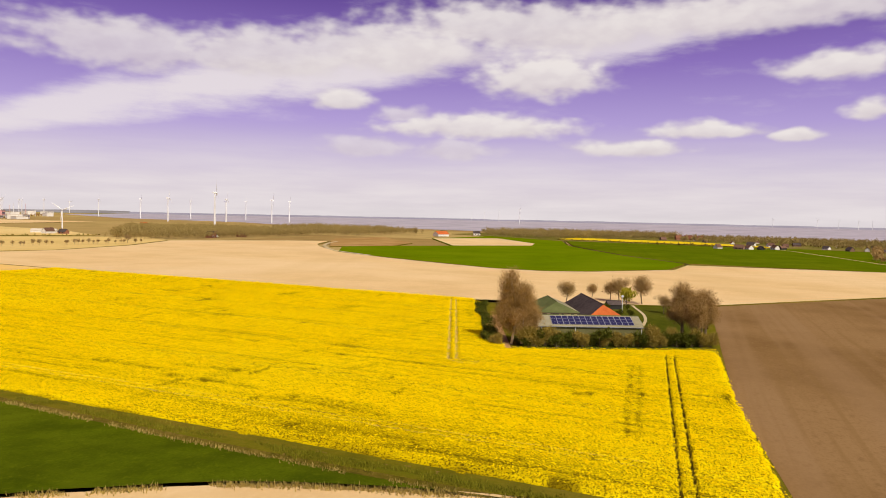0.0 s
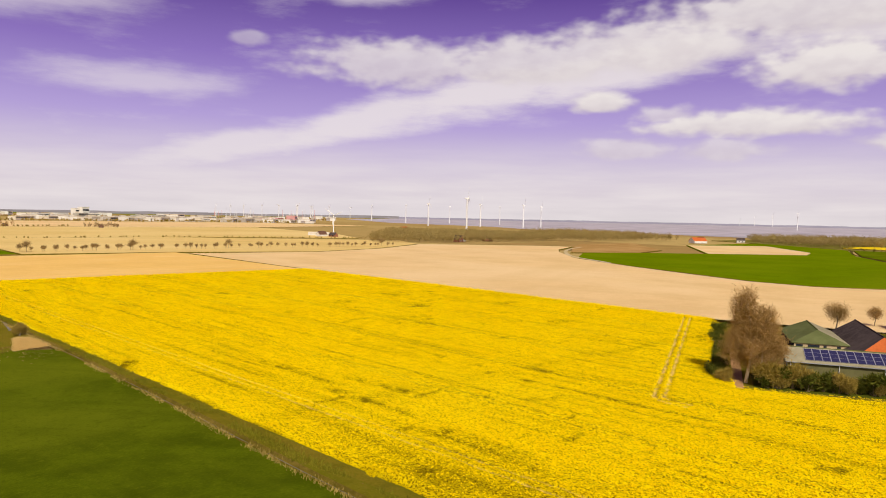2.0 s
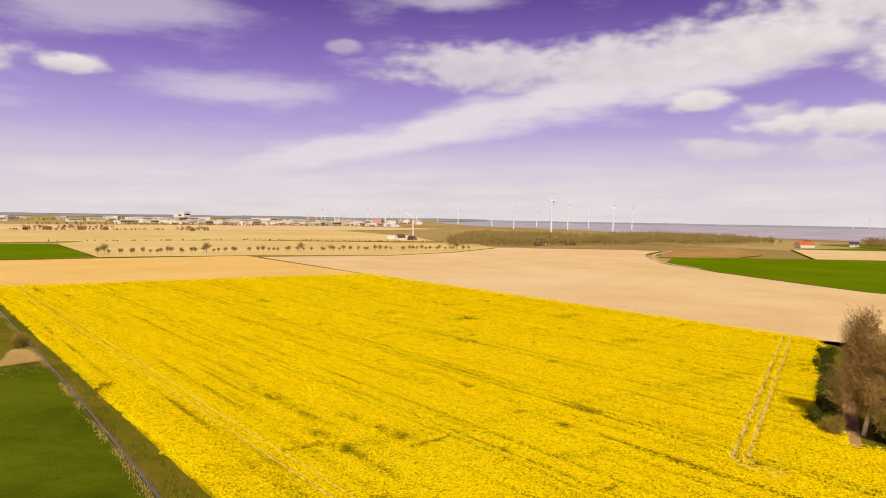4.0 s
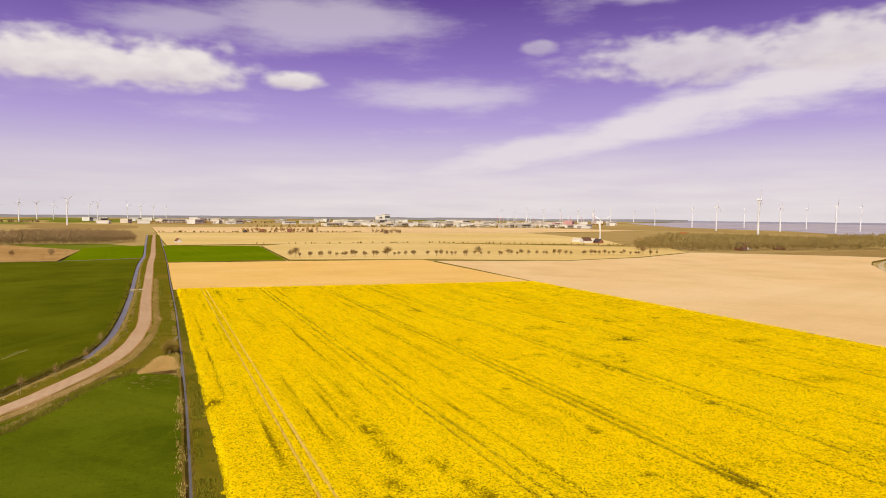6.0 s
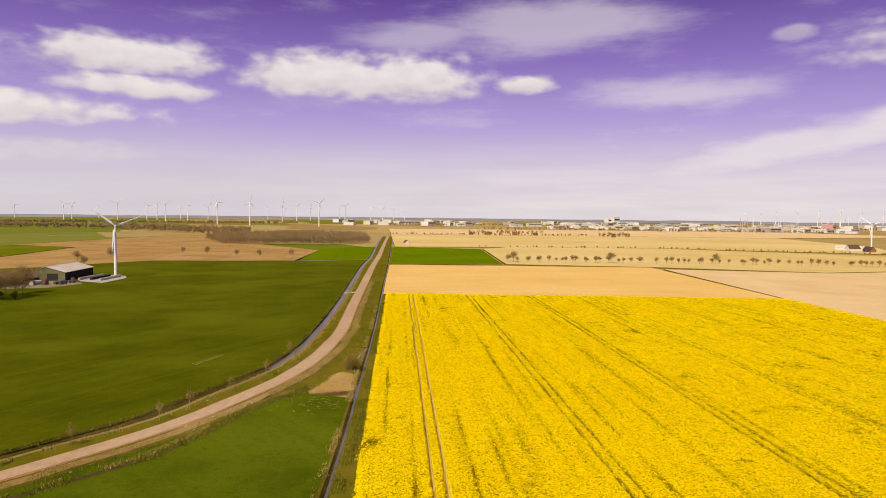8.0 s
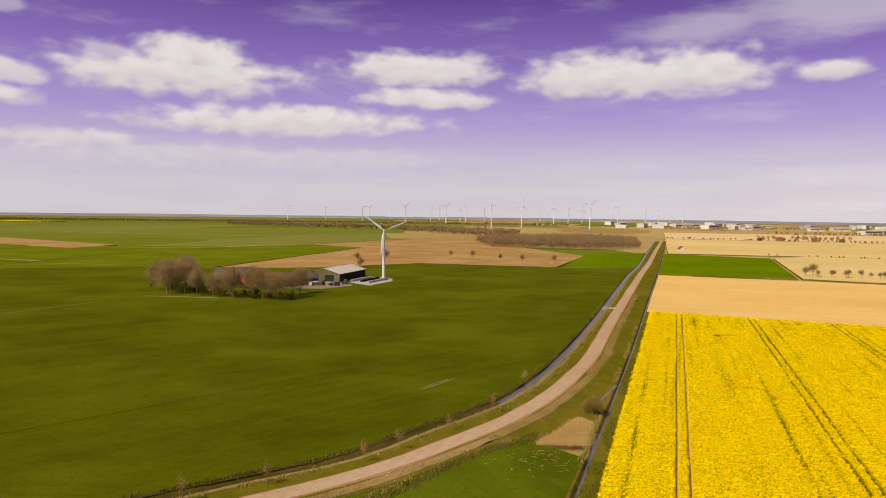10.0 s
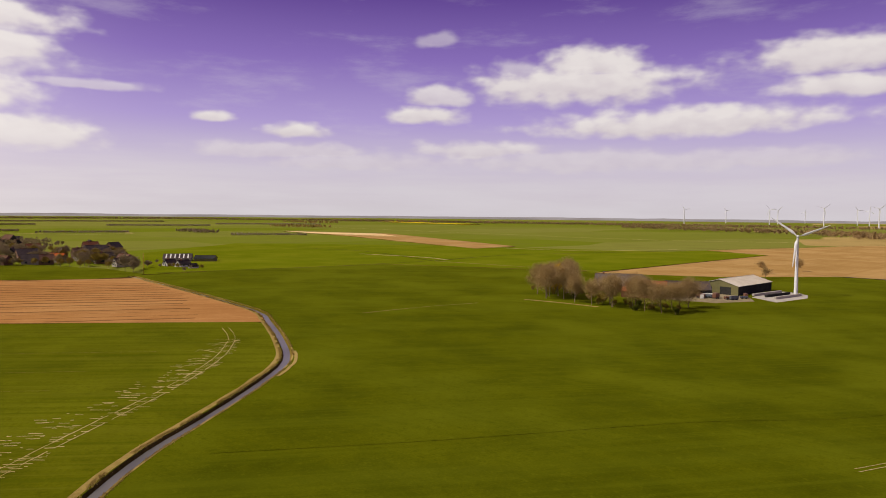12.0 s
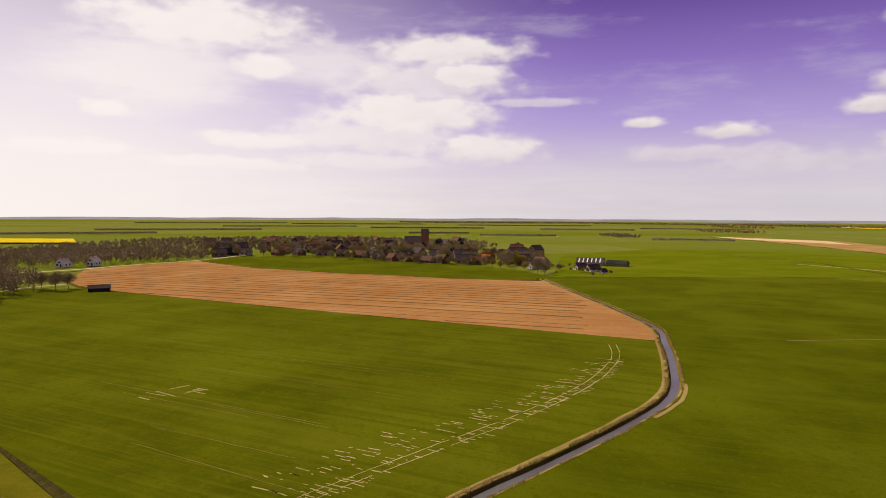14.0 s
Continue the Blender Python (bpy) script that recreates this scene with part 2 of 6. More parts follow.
GRASS = material("meadow_grass", (0.080, 0.106, 0.003), (0.046, 0.064, 0.002), (0.128, 0.148, 0.006), 0.12, 2.6, rows=[(127, 3.2, 0.25, (0.052, 0.068, 0.002)), (95, 5.0, 0.2, (0.105, 0.125, 0.005))], spots=(0.70, 0.78, 1.3, (0.20, 0.19, 0.03)), sheen=0.09)
WHEAT = material("young_wheat", (0.087, 0.093, 0.002), (0.052, 0.059, 0.0015), (0.122, 0.132, 0.005), 0.05, 2.2, rows=[(12, 2.4, 0.28, (0.058, 0.070, 0.0015)), (60, 9.0, 0.3, (0.110, 0.121, 0.005)), (60, 1.6, 0.35, (0.104, 0.115, 0.004))], spots=(0.66, 0.80, 0.09, (0.124, 0.134, 0.007)), sheen=0.12)
CEREAL = material("cereal_crop", (0.100, 0.104, 0.003), (0.060, 0.067, 0.002), (0.134, 0.140, 0.005), 0.06, 1.4, rows=[(55, 0.9, 0.5, (0.132, 0.130, 0.008)), (55, 2.2, 0.5, (0.062, 0.076, 0.0015)), (55, 6.0, 0.3, (0.138, 0.136, 0.008))], sheen=0.12)
BRIGHT = material("bright_grass", (0.130, 0.190, 0.001), (0.100, 0.148, 0.001), (0.160, 0.212, 0.003), 0.04, 0.8, rows=[(92, 6.0, 0.25, (0.098, 0.145, 0.002))])
MEADOW = material("sunny_meadow", (0.132, 0.154, 0.003), (0.102, 0.124, 0.002), (0.172, 0.182, 0.008), 0.03, 1.6, rows=[(60, 12.0, 0.3, (0.082, 0.108, 0.003))], sheen=0.10)
SHORE_GRASS = material("shore_grass", (0.105, 0.145, 0.002), (0.080, 0.115, 0.002), (0.135, 0.165, 0.004), 0.03, 0.8, rows=[(10, 7.0, 0.3, (0.08, 0.11, 0.003))])
OLIVE_GROUND = material("olive_rough_ground", (0.19, 0.165, 0.030), (0.12, 0.11, 0.018), (0.27, 0.21, 0.06), 0.03, 0.6, broad=0.01)
VERGE = material("verge_grass", (0.160, 0.135, 0.008), (0.108, 0.098, 0.006), (0.21, 0.150, 0.018), 0.2, 2.5, bump=0.6, rows=[(88, 2.2, 0.5, (0.11, 0.125, 0.006))], spots=(0.60, 0.75, 0.35, (0.26, 0.16, 0.045)))
BANK = material("rough_bank", (0.135, 0.100, 0.012), (0.075, 0.062, 0.006), (0.25, 0.17, 0.04), 0.5, 3.0, bump=0.4)
SAND = material("seedbed_sand", (0.76, 0.53, 0.25), (0.68, 0.46, 0.205), (0.80, 0.59, 0.31), 0.03, 1.0, rows=[(120, 4.0, 0.3, (0.66, 0.45, 0.195)), (75, 40.0, 0.4, (0.79, 0.58, 0.295)), (20, 60.0, 0.3, (0.64, 0.44, 0.19))], broad=0.006)
TAN = material("tan_seedbed", (0.80, 0.51, 0.15), (0.72, 0.44, 0.12), (0.85, 0.57, 0.20), 0.04, 1.0, rows=[(2, 3.0, 0.4, (0.70, 0.43, 0.12))])
STRAW = material("straw_field", (0.72, 0.52, 0.185), (0.62, 0.43, 0.14), (0.78, 0.59, 0.25), 0.02, 0.6, rows=[(4, 5.0, 0.4, (0.56, 0.38, 0.125))], broad=0.005)
EARTH = material("ploughed_earth", (0.235, 0.135, 0.050), (0.185, 0.102, 0.035), (0.30, 0.18, 0.075), 0.05, 1.5, bump=0.5, rows=[(2, 1.8, 0.5, (0.225, 0.130, 0.045)), (2, 14.0, 0.45, (0.31, 0.19, 0.09))], broad=0.012)
RIDGED = material("ridged_earth", (0.44, 0.215, 0.072), (0.36, 0.165, 0.052), (0.51, 0.275, 0.10), 0.05, 1.2, bump=0.6, rows=[(63.5, 1.6, 0.5, (0.34, 0.155, 0.048)), (63.5, 7.0, 0.4, (0.30, 0.135, 0.042))])
CLAY = material("brown_clay", (0.42, 0.25, 0.085), (0.34, 0.195, 0.062), (0.50, 0.315, 0.12), 0.03, 0.8, bump=0.4, rows=[(95, 4.0, 0.4, (0.33, 0.19, 0.06))])
ROADM = material("road_surface", (0.52, 0.345, 0.195), (0.43, 0.28, 0.155), (0.58, 0.41, 0.25), 0.5, 4.0, 0.85, 0.1, rows=[(88, 1.1, 0.35, (0.42, 0.27, 0.15))])
GRIT = material("road_edge_grit", (0.46, 0.235, 0.095), (0.34, 0.165, 0.062), (0.52, 0.31, 0.15), 0.8, 5.0)
LANE = material("pale_track", (0.58, 0.46, 0.25), (0.47, 0.36, 0.18), (0.66, 0.54, 0.33), 0.4, 3.0)
# reedy mud, its dark tone also holding the creek bank's shade
SHADED_MUD = material("shaded_reedy_bank", (0.085, 0.066, 0.017), (0.050, 0.040, 0.010), (0.14, 0.105, 0.032), 0.8, 4.0)
RIM = material("dry_tan_rim", (0.32, 0.225, 0.065), (0.22, 0.155, 0.04), (0.42, 0.30, 0.10), 0.6, 4.0)
BARE = material("bare_crop_marks", (0.50, 0.385, 0.14), (0.33, 0.26, 0.08), (0.62, 0.49, 0.21), 0.7, 4.0)
REED = material("dry_reed", (0.66, 0.43, 0.13), (0.48, 0.30, 0.08), (0.78, 0.56, 0.22), 0.8, 6.0, bump=0.0, island=0.5)


def farmland_material():
    """Far farmland: parcels of grass, stubble and bare soil with stains and grain."""
    m = bpy.data.materials.new("far_farmland")
    m.use_nodes = True
    N = Nodes(m.node_tree)
    at = N.add("ShaderNodeNewGeometry").outputs["Position"]
    warp = N.vec("MULTIPLY_ADD", at, (1, 1, 0), (130, 70, 0))

    def cells(vector, scale):
        v = N.add("ShaderNodeTexVoronoi", voronoi_dimensions="2D", distance="CHEBYCHEV")
        N.link(vector, v.inputs["Vector"])
        v.inputs["Scale"].default_value = scale
        v.inputs["Randomness"].default_value = 0.75
        sep = N.add("ShaderNodeSeparateColor")
        N.link(v.outputs["Color"], sep.inputs[0])
        return sep.outputs[0], sep.outputs[1]
    pick, shade = cells(N.vec("MULTIPLY", warp, (1.0, 0.45, 0)), 1 / 260)
    sep = N.add("ShaderNodeSeparateXYZ")
    N.link(at, sep.inputs[0])
    mid, _ = N.noise(at, 0.02, 4.0, 0.6)
    fine, _ = N.noise(at, 0.4, 3.0, 0.6)
    # the paler grass tone stands in for haze over the distance
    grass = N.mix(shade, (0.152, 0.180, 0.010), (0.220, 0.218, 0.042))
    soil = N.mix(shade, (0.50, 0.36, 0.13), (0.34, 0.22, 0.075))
    # the polder north of the road is mostly bare, the meadows in the west are grass
    north = N.ramp(N.math("ADD", sep.outputs[0], N.math("MULTIPLY", sep.outputs[1], 0.35)), -250.0, 500.0)
    bare = N.ramp(N.math("SUBTRACT", pick, N.math("MULTIPLY_ADD", north, -0.86, 1.05)), 0.0, 0.02)
    c = N.mix(bare, grass, soil)
    c = N.mix(N.math("MULTIPLY", N.ramp(mid, 0.45, 0.75), 0.35), c, (0.14, 0.13, 0.03))
    c = N.mix(N.math("MULTIPLY", N.ramp(fine, 0.5, 0.75), 0.25), c, (0.09, 0.10, 0.015))
    bsdf = N.add("ShaderNodeBsdfPrincipled")
    N.link(c, bsdf.inputs["Base Color"])
    bsdf.inputs["Roughness"].default_value = 0.95
    bsdf.inputs["Specular IOR Level"].default_value = 0.0
    N.link(bsdf.outputs[0], N.add("ShaderNodeOutputMaterial").inputs[0])
    return m


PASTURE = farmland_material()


def water_material(name, base, rough, scale, bump):
    m = bpy.data.materials.new(name)
    m.use_nodes = True
    N = Nodes(m.node_tree)
    at = N.add("ShaderNodeNewGeometry").outputs["Position"]
    n, _ = N.noise(at, scale, 3.0)
    big, _ = N.noise(at, scale * 0.05, 2.0)
    bsdf = N.add("ShaderNodeBsdfPrincipled")
    N.link(N.mix(N.ramp(big, 0.4, 0.65), base, tuple(x * 0.75 for x in base)), bsdf.inputs["Base Color"])
    bsdf.inputs["Roughness"].default_value = rough
    bsdf.inputs["IOR"].default_value = 1.33
    b = N.add("ShaderNodeBump")
    b.inputs["Strength"].default_value = bump
    b.inputs["Distance"].default_value = 0.05
    N.link(n, b.inputs["Height"])
    N.link(b.outputs[0], bsdf.inputs["Normal"])
    N.link(bsdf.outputs[0], N.add("ShaderNodeOutputMaterial").inputs[0])
    return m


WATER = water_material("ditch_water", (0.15, 0.14, 0.12), 0.3, 1.2, 0.1)
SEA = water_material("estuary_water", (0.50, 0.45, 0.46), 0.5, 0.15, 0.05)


# ---- building blocks ----
def mesh_of(name, verts, faces, mats, smooth=False, index=None):
    me = bpy.data.meshes.new(name)
    me.from_pydata([tuple(map(float, v)) for v in verts], [], [tuple(map(int, f)) for f in faces])
    for m in mats if isinstance(mats, (list, tuple)) else [mats]:
        me.materials.append(m)
    if index is not None:
        me.polygons.foreach_set("material_index", np.asarray(index, dtype=np.int32))
    if smooth:
        me.polygons.foreach_set("use_smooth", [True] * len(me.polygons))
    me.update()
    return me


def child(ob, parent, label=""):
    ob.parent = parent
    return tagged(ob, label) if label else ob


def part(name, bm, mat, parent, label=""):
    """Links a bmesh as one mesh object under a thing or a part."""
    me = bpy.data.meshes.new(name)
    bmesh.ops.recalc_face_normals(bm, faces=bm.faces)
    bm.to_mesh(me)
    bm.free()
    me.materials.append(mat)
    return child(new(name, me), parent, label)


def box(bm, x0, x1, y0, y1, z0, z1):
    v = [bm.verts.new(p) for p in ((x0, y0, z0), (x1, y0, z0), (x1, y1, z0), (x0, y1, z0), (x0, y0, z1), (x1, y0, z1), (x1, y1, z1), (x0, y1, z1))]
    for f in ((3, 2, 1, 0), (4, 5, 6, 7), (0, 1, 5, 4), (1, 2, 6, 5), (2, 3, 7, 6), (3, 0, 4, 7)):
        bm.faces.new([v[i] for i in f])
    return v


def boxed(*args):
    bm = bmesh.new()
    box(bm, *args)
    return bm


def slab_of(points, thick):
    """A bmesh sheet of planar corners with thickness along its normal (downwards)."""
    bm = bmesh.new()
    top = [Vector(p) for p in points]
    n = (top[1] - top[0]).cross(top[2] - top[0]).normalized()
    if n.z < 0:
        n = -n
    a = [bm.verts.new(p) for p in top]
    b = [bm.verts.new(p - n * thick) for p in top]
    bm.faces.new(a)
    bm.faces.new(b[::-1])
    for i in range(len(a)):
        j = (i + 1) % len(a)
        bm.faces.new((a[i], b[i], b[j], a[j]))
    return bm


def tube(bm, a, b, ra, rb, sides=8):
    a, b = Vector(a), Vector(b)
    q = (b - a).to_track_quat("Z", "Y").to_matrix()
    rings = []
    for c, r in ((a, ra), (b, rb)):
        rings.append([bm.verts.new(c + q @ Vector((math.cos(k * math.tau / sides) * r, math.sin(k * math.tau / sides) * r, 0))) for k in range(sides)])
    for k in range(sides):
        j = (k + 1) % sides
        bm.faces.new((rings[0][k], rings[0][j], rings[1][j], rings[1][k]))
    bm.faces.new(rings[0][::-1])
    bm.faces.new(rings[1])


def empty(name, m):
    ob = new(name)
    ob.matrix_basis = m
    return ob


def smooth_line(points, step=6.0):
    """A smooth curve through a few plan points."""
    p = [Vector((*q, 0)) for q in points]
    p = [p[0] * 2 - p[1]] + p + [p[-1] * 2 - p[-2]]
    out = []
    for i in range(1, len(p) - 2):
        n = max(1, int((p[i + 1] - p[i]).length / step))
        for k in range(n):
            t = k / n
            a, b, c, d = p[i - 1], p[i], p[i + 1], p[i + 2]
            out.append(0.5 * (2 * b + (c - a) * t + (2 * a - 5 * b + 4 * c - d) * t * t + (3 * b - a - 3 * c + d) * t ** 3))
    out.append(p[-2])
    return [(q.x, q.y) for q in out]


def beside(line, d):
    """The line shifted sideways, positive to the left of its course."""
    out = []
    for i, (x, y) in enumerate(line):
        a, b = Vector(line[max(0, i - 1)]), Vector(line[min(len(line) - 1, i + 1)])
        t = (b - a).normalized()
        out.append((x - t.y * d, y + t.x * d))
    return out


def strip(name, line, left, right, z, mat, wobble=0.0, label="", category="", kind="structure", thick=0.0):
    """A ribbon along a plan line."""
    rnd = random.Random(len(line))
    v, f = [], []
    for (lx, ly), (rx, ry) in zip(beside(line, left), beside(line, -right)):
        w = (rnd.random() - 0.5) * wobble
        v += [(lx + w, ly, z), (rx + w, ry, z)]
    f = [(2 * i, 2 * i + 1, 2 * i + 3, 2 * i + 2) for i in range(len(line) - 1)]
    if thick:
        n = len(v)
        v += [(x, y, z - thick) for x, y, z in v]
        f += [(2 * i, 2 * i + 2, n + 2 * i + 2, n + 2 * i) for i in range(len(line) - 1)]
        f += [(2 * i + 1, n + 2 * i + 1, n + 2 * i + 3, 2 * i + 3) for i in range(len(line) - 1)]
    return tagged(new(name, mesh_of(name, v, f, mat)), label, category, kind=kind)


def area(points):
    return 0.5 * sum(points[i - 1][0] * points[i][1] - points[i][0] * points[i - 1][1] for i in range(len(points)))


def parcel(name, points, mat, z=0.0, label="", category="field", bank=0.9, depth=1.0, side=None):
    """A field: a flat top with sloping banks down to the ditch bottoms."""
    if area(points) < 0:
        points = points[::-1]
    n = len(points)
    outer = []
    for i in range(n):
        a, b, c = Vector(points[i - 1]), Vector(points[i]), Vector(points[(i + 1) % n])
        t1, t2 = (b - a).normalized(), (c - b).normalized()
        m = Vector((t1.y + t2.y, -(t1.x + t2.x)))
        m = m.normalized() if m.length > 1e-4 else Vector((t1.y, -t1.x))
        outer.append(b + m * bank)
    v = [(x, y, z) for x, y in points] + [(o.x, o.y, z - depth) for o in outer]
    f = [tuple(range(n))] + [(i, n + i, n + (i + 1) % n, (i + 1) % n) for i in range(n)]
    me = mesh_of(name, v, f, [mat, side or BANK], index=[0] + [1] * n)
    return tagged(new(name, me), label, category, kind="structure")


def inside(px, py, poly):
    px, py = np.asarray(px), np.asarray(py)
    c = np.zeros(px.shape, bool)
    n = len(poly)
    for i in range(n):
        (x0, y0), (x1, y1) = poly[i - 1], poly[i]
        k = (y0 > py) != (y1 > py)
        with np.errstate(divide="ignore", invalid="ignore"):
            c ^= k & (px < (x1 - x0) * (py - y0) / (y1 - y0 + 1e-12) + x0)
    return c


# ---- ground, water and fields ----
GROUND_Z = -1.0
rim = [(5200 * math.cos(a * math.tau / 96), 5200 * math.sin(a * math.tau / 96)) for a in range(96)]
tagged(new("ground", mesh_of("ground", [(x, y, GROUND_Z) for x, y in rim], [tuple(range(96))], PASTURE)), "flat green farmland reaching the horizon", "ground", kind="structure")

EAST_DITCH = smooth_line([(79, 10), (80, 60), (83, 110), (85.5, 160), (87.3, 207), (90, 283), (93, 400), (97, 540), (101, 700), (104, 850), (112, 1200)])
WEST_DITCH = smooth_line([(94, 1200), (87, 850), (83.5, 650), (78.6, 530), (75.6, 390), (74.2, 330), (72.4, 280), (70.4, 244), (68.1, 223), (65.2, 207.5), (59.5, 192.5), (55.2, 181), (49.5, 167.5), (40.5, 155.2), (18, 129), (-20, 94), (-70, 52)])
CREEK = smooth_line([(8, 104), (-16, 121), (-30, 133.5), (-42, 147.5), (-61, 168), (-78, 183), (-103, 195), (-138, 208.5), (-166, 217), (-228, 220.5), (-286, 222), (-340, 223)])
ROAD = smooth_line([(104, 1200), (95, 850), (90.5, 660), (86.6, 550), (82.6, 405), (80.6, 331), (80.0, 298), (79.2, 262), (77.4, 239), (74.4, 216), (69.8, 196.5), (62.4, 177.3), (55.5, 163), (44, 146.6), (20, 119), (-20, 83), (-70, 42), (-160, -20)])
FRONT_DITCH = smooth_line([(80, 20), (76, 37), (69.5, 55), (62, 67), (55, 77), (40, 92), (22, 106)])

strip("water_east", EAST_DITCH, 0.6, 0.6, -0.5, WATER, label="narrow still field ditch along the yellow crop", category="water")
strip("ditch_bed", [p for p in WEST_DITCH if p[1] < 214], 0.9, 0.9, -0.42, SHADED_MUD, 0.3, "dark reedy bed of the roadside ditch", "ditch")
strip("water_west", [p for p in WEST_DITCH if p[1] > 206], 1.1, 1.1, -0.42, WATER, label="roadside ditch holding still water", category="water")
strip("water_creek", CREEK, 1.15, 1.15, -0.5, WATER, label="winding drainage creek between green fields", category="water")
strip("water_stub", smooth_line([(84.8, 214), (86.2, 221), (87.6, 230)], 2), 0.35, 0.35, 0.03, WATER, 0.3, label="short side arm of the field ditch", category="water")
strip("water_front", FRONT_DITCH, 0.6, 0.6, -0.6, WATER, label="dark shallow ditch in front of the meadow", category="water")

SLANT = 0.027
# rapeseed plot: soil and its grassy edge
RAPE = [(83.5, -10.6), (140, -5.0), (191, -1.6), (178, 25), (168, 48), (195, 60.5), (227, 73), (253, 84), (262, 90), (267, 192), (272, 334), (93.5, 357)]
east_side = beside(EAST_DITCH, -0.65)
parcel("field_rape", [p for p in east_side if p[1] < 357] + [(94, 357.5), (272.5, 334.5), (267.5, 192), (263, 97), (291, 1.5), (140, -4.5), (83, -12), (79, -12)], VERGE, 0, "grassy soil under the flowering rapeseed crop")
parcel("field_tan", [p for p in east_side if 359 < p[1] < 545] + [(97, 546), (287, 527), (274, 338), (95, 360)], TAN, -0.02, "bare tan seedbed behind the rapeseed")
parcel("field_green_north", [p for p in east_side if 549 < p[1] < 815] + [(104.5, 818), (200, 786), (183, 556)], BRIGHT, 0, "bright green grass plot beside the road")
parcel("field_straw", [(186, 556), (288, 532), (394, 486), (483, 505), (588, 556), (640, 640), (420, 822), (240, 838), (203, 786)], STRAW, 0, "pale straw coloured field behind a row of small trees")
parcel("field_straw_far", [(108, 830), (240, 842), (430, 828), (640, 720), (740, 900), (820, 1250), (480, 1300), (110, 1330)], STRAW, -0.1, "broad straw coloured field")
parcel("field_straw_distant", [(112, 1345), (480, 1312), (820, 1265), (1250, 1400), (1150, 1750), (600, 1850), (112, 1800)], SAND, -0.2, "distant pale field")
parcel("field_beige", [(275, 334), (270, 192), (266, 98), (258, 83), (292, 5), (372, -72), (430, -130), (566, -113), (549, 20), (493, 26), (440, 74), (427, 101), (430, 135), (446, 170), (480, 235), (529, 311), (600, 372), (640, 399), (715, 430), (690, 470), (588, 551), (483, 500), (393, 481), (290, 511)], SAND, 0, "large pale harrowed field")
parcel("field_ploughed", [(79, -11.8), (140, -4.3), (291, 1.6), (370, -75), (520, -330), (79, -330)], EARTH, 0.03, "brown ploughed field with long harrow lines", bank=0.3, depth=0.1)
parcel("field_bend_green", [(612, 352), (529, 308), (484, 235), (450, 168), (433, 133), (431, 104), (443, 78), (494, 30), (552, 24), (568, 23), (659, 84), (830, 166), (985, 207), (1117, 355), (919, 381), (719, 274), (670, 318)], BRIGHT, 0, "bright green wheat in a curved field")
parcel("field_bend_strip", [(571, 20), (662, 80), (834, 161), (990, 201), (1000, 60), (950, -60), (985, -95), (960, -170), (690, -140), (600, -119), (568, -113)], SHORE_GRASS, 0, "darker green grass field by the shore")
strip("crop_edge_ditch", smooth_line([(273.4, 335), (268.6, 192), (264.4, 98)], 5), 0.55, 0.55, 0.05, SHADED_MUD, 0.5, "narrow dark ditch between rapeseed and seedbed", "ditch")
strip("bend_ditch", smooth_line([(556, 20), (570, 21.5), (660, 82), (832, 163.5), (987, 204)], 10), 1.3, 1.3, 0.05, SHADED_MUD, 0.4, "dark ditch between two green fields", "ditch")
parcel("land_shore", [(992, 204), (1120, 357), (1180, 450), (1370, 420), (1420, 320), (1440, 60), (1440, -250), (1430, -420), (900, -420), (640, -260), (692, -144), (962, -174), (989, -96), (954, -62), (1004, 60)], OLIVE_GROUND, -0.1, "rough olive land and gardens by the shore", "land")
strip("bend_track", smooth_line([(500, 262), (545, 322), (605, 368), (660, 398), (720, 420)], 8), 1.8, 1.8, 0.1, LANE, 0.5, "pale winding track round the curved field", "track")
strip("shore_lane", smooth_line([(667, -133), (800, -105), (935, -70), (1000, -20), (1100, 60)], 12), 1.6, 1.6, 0.08, BARE, 0.4, "pale lane to the shore village", "road")
parcel("field_sand_wedge", [(603, 361), (670, 322), (745, 335), (898, 447), (800, 470), (717, 428)], CLAY, 0.02, "brown fallow wedge of land")
parcel("field_sand_piece", [(919, 379), (722, 274), (798, 203), (860, 215), (1010, 310)], SAND, 0.04, "pale fallow piece inside the green field")

road_verge = [p for p in beside(WEST_DITCH, 1.3) if p[1] < 1190][::-1]
parcel("verge_road", road_verge[::-1] + [(-40, 52), (20, 110), (46, 141), (62, 168), (76, 190)] + [p for p in beside(EAST_DITCH, 0.65) if 190 < p[1] < 1190], VERGE, 0, "dry grassy road verge", "verge")
strip("road", ROAD, 1.75, 1.75, 0.10, ROADM, label="narrow pale tarmac farm road with a bend", category="road", thick=0.08)
strip("road_edge", ROAD, 2.2, 2.2, 0.05, GRIT, wobble=0.5, label="worn brown gritty road shoulder", category="road edge", thick=0.04)
parcel("field_triangle", [(74, 186), (60, 165), (44, 138), (30, 118)] + [p for p in beside(FRONT_DITCH, 0.6)][::-1][1:] + [p for p in beside(EAST_DITCH, 0.65) if 25 < p[1] < 184], GRASS, 0, "triangular green meadow between road and ditch")
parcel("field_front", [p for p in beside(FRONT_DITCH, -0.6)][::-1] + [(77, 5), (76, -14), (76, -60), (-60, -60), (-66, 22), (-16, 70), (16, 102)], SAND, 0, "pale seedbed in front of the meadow")

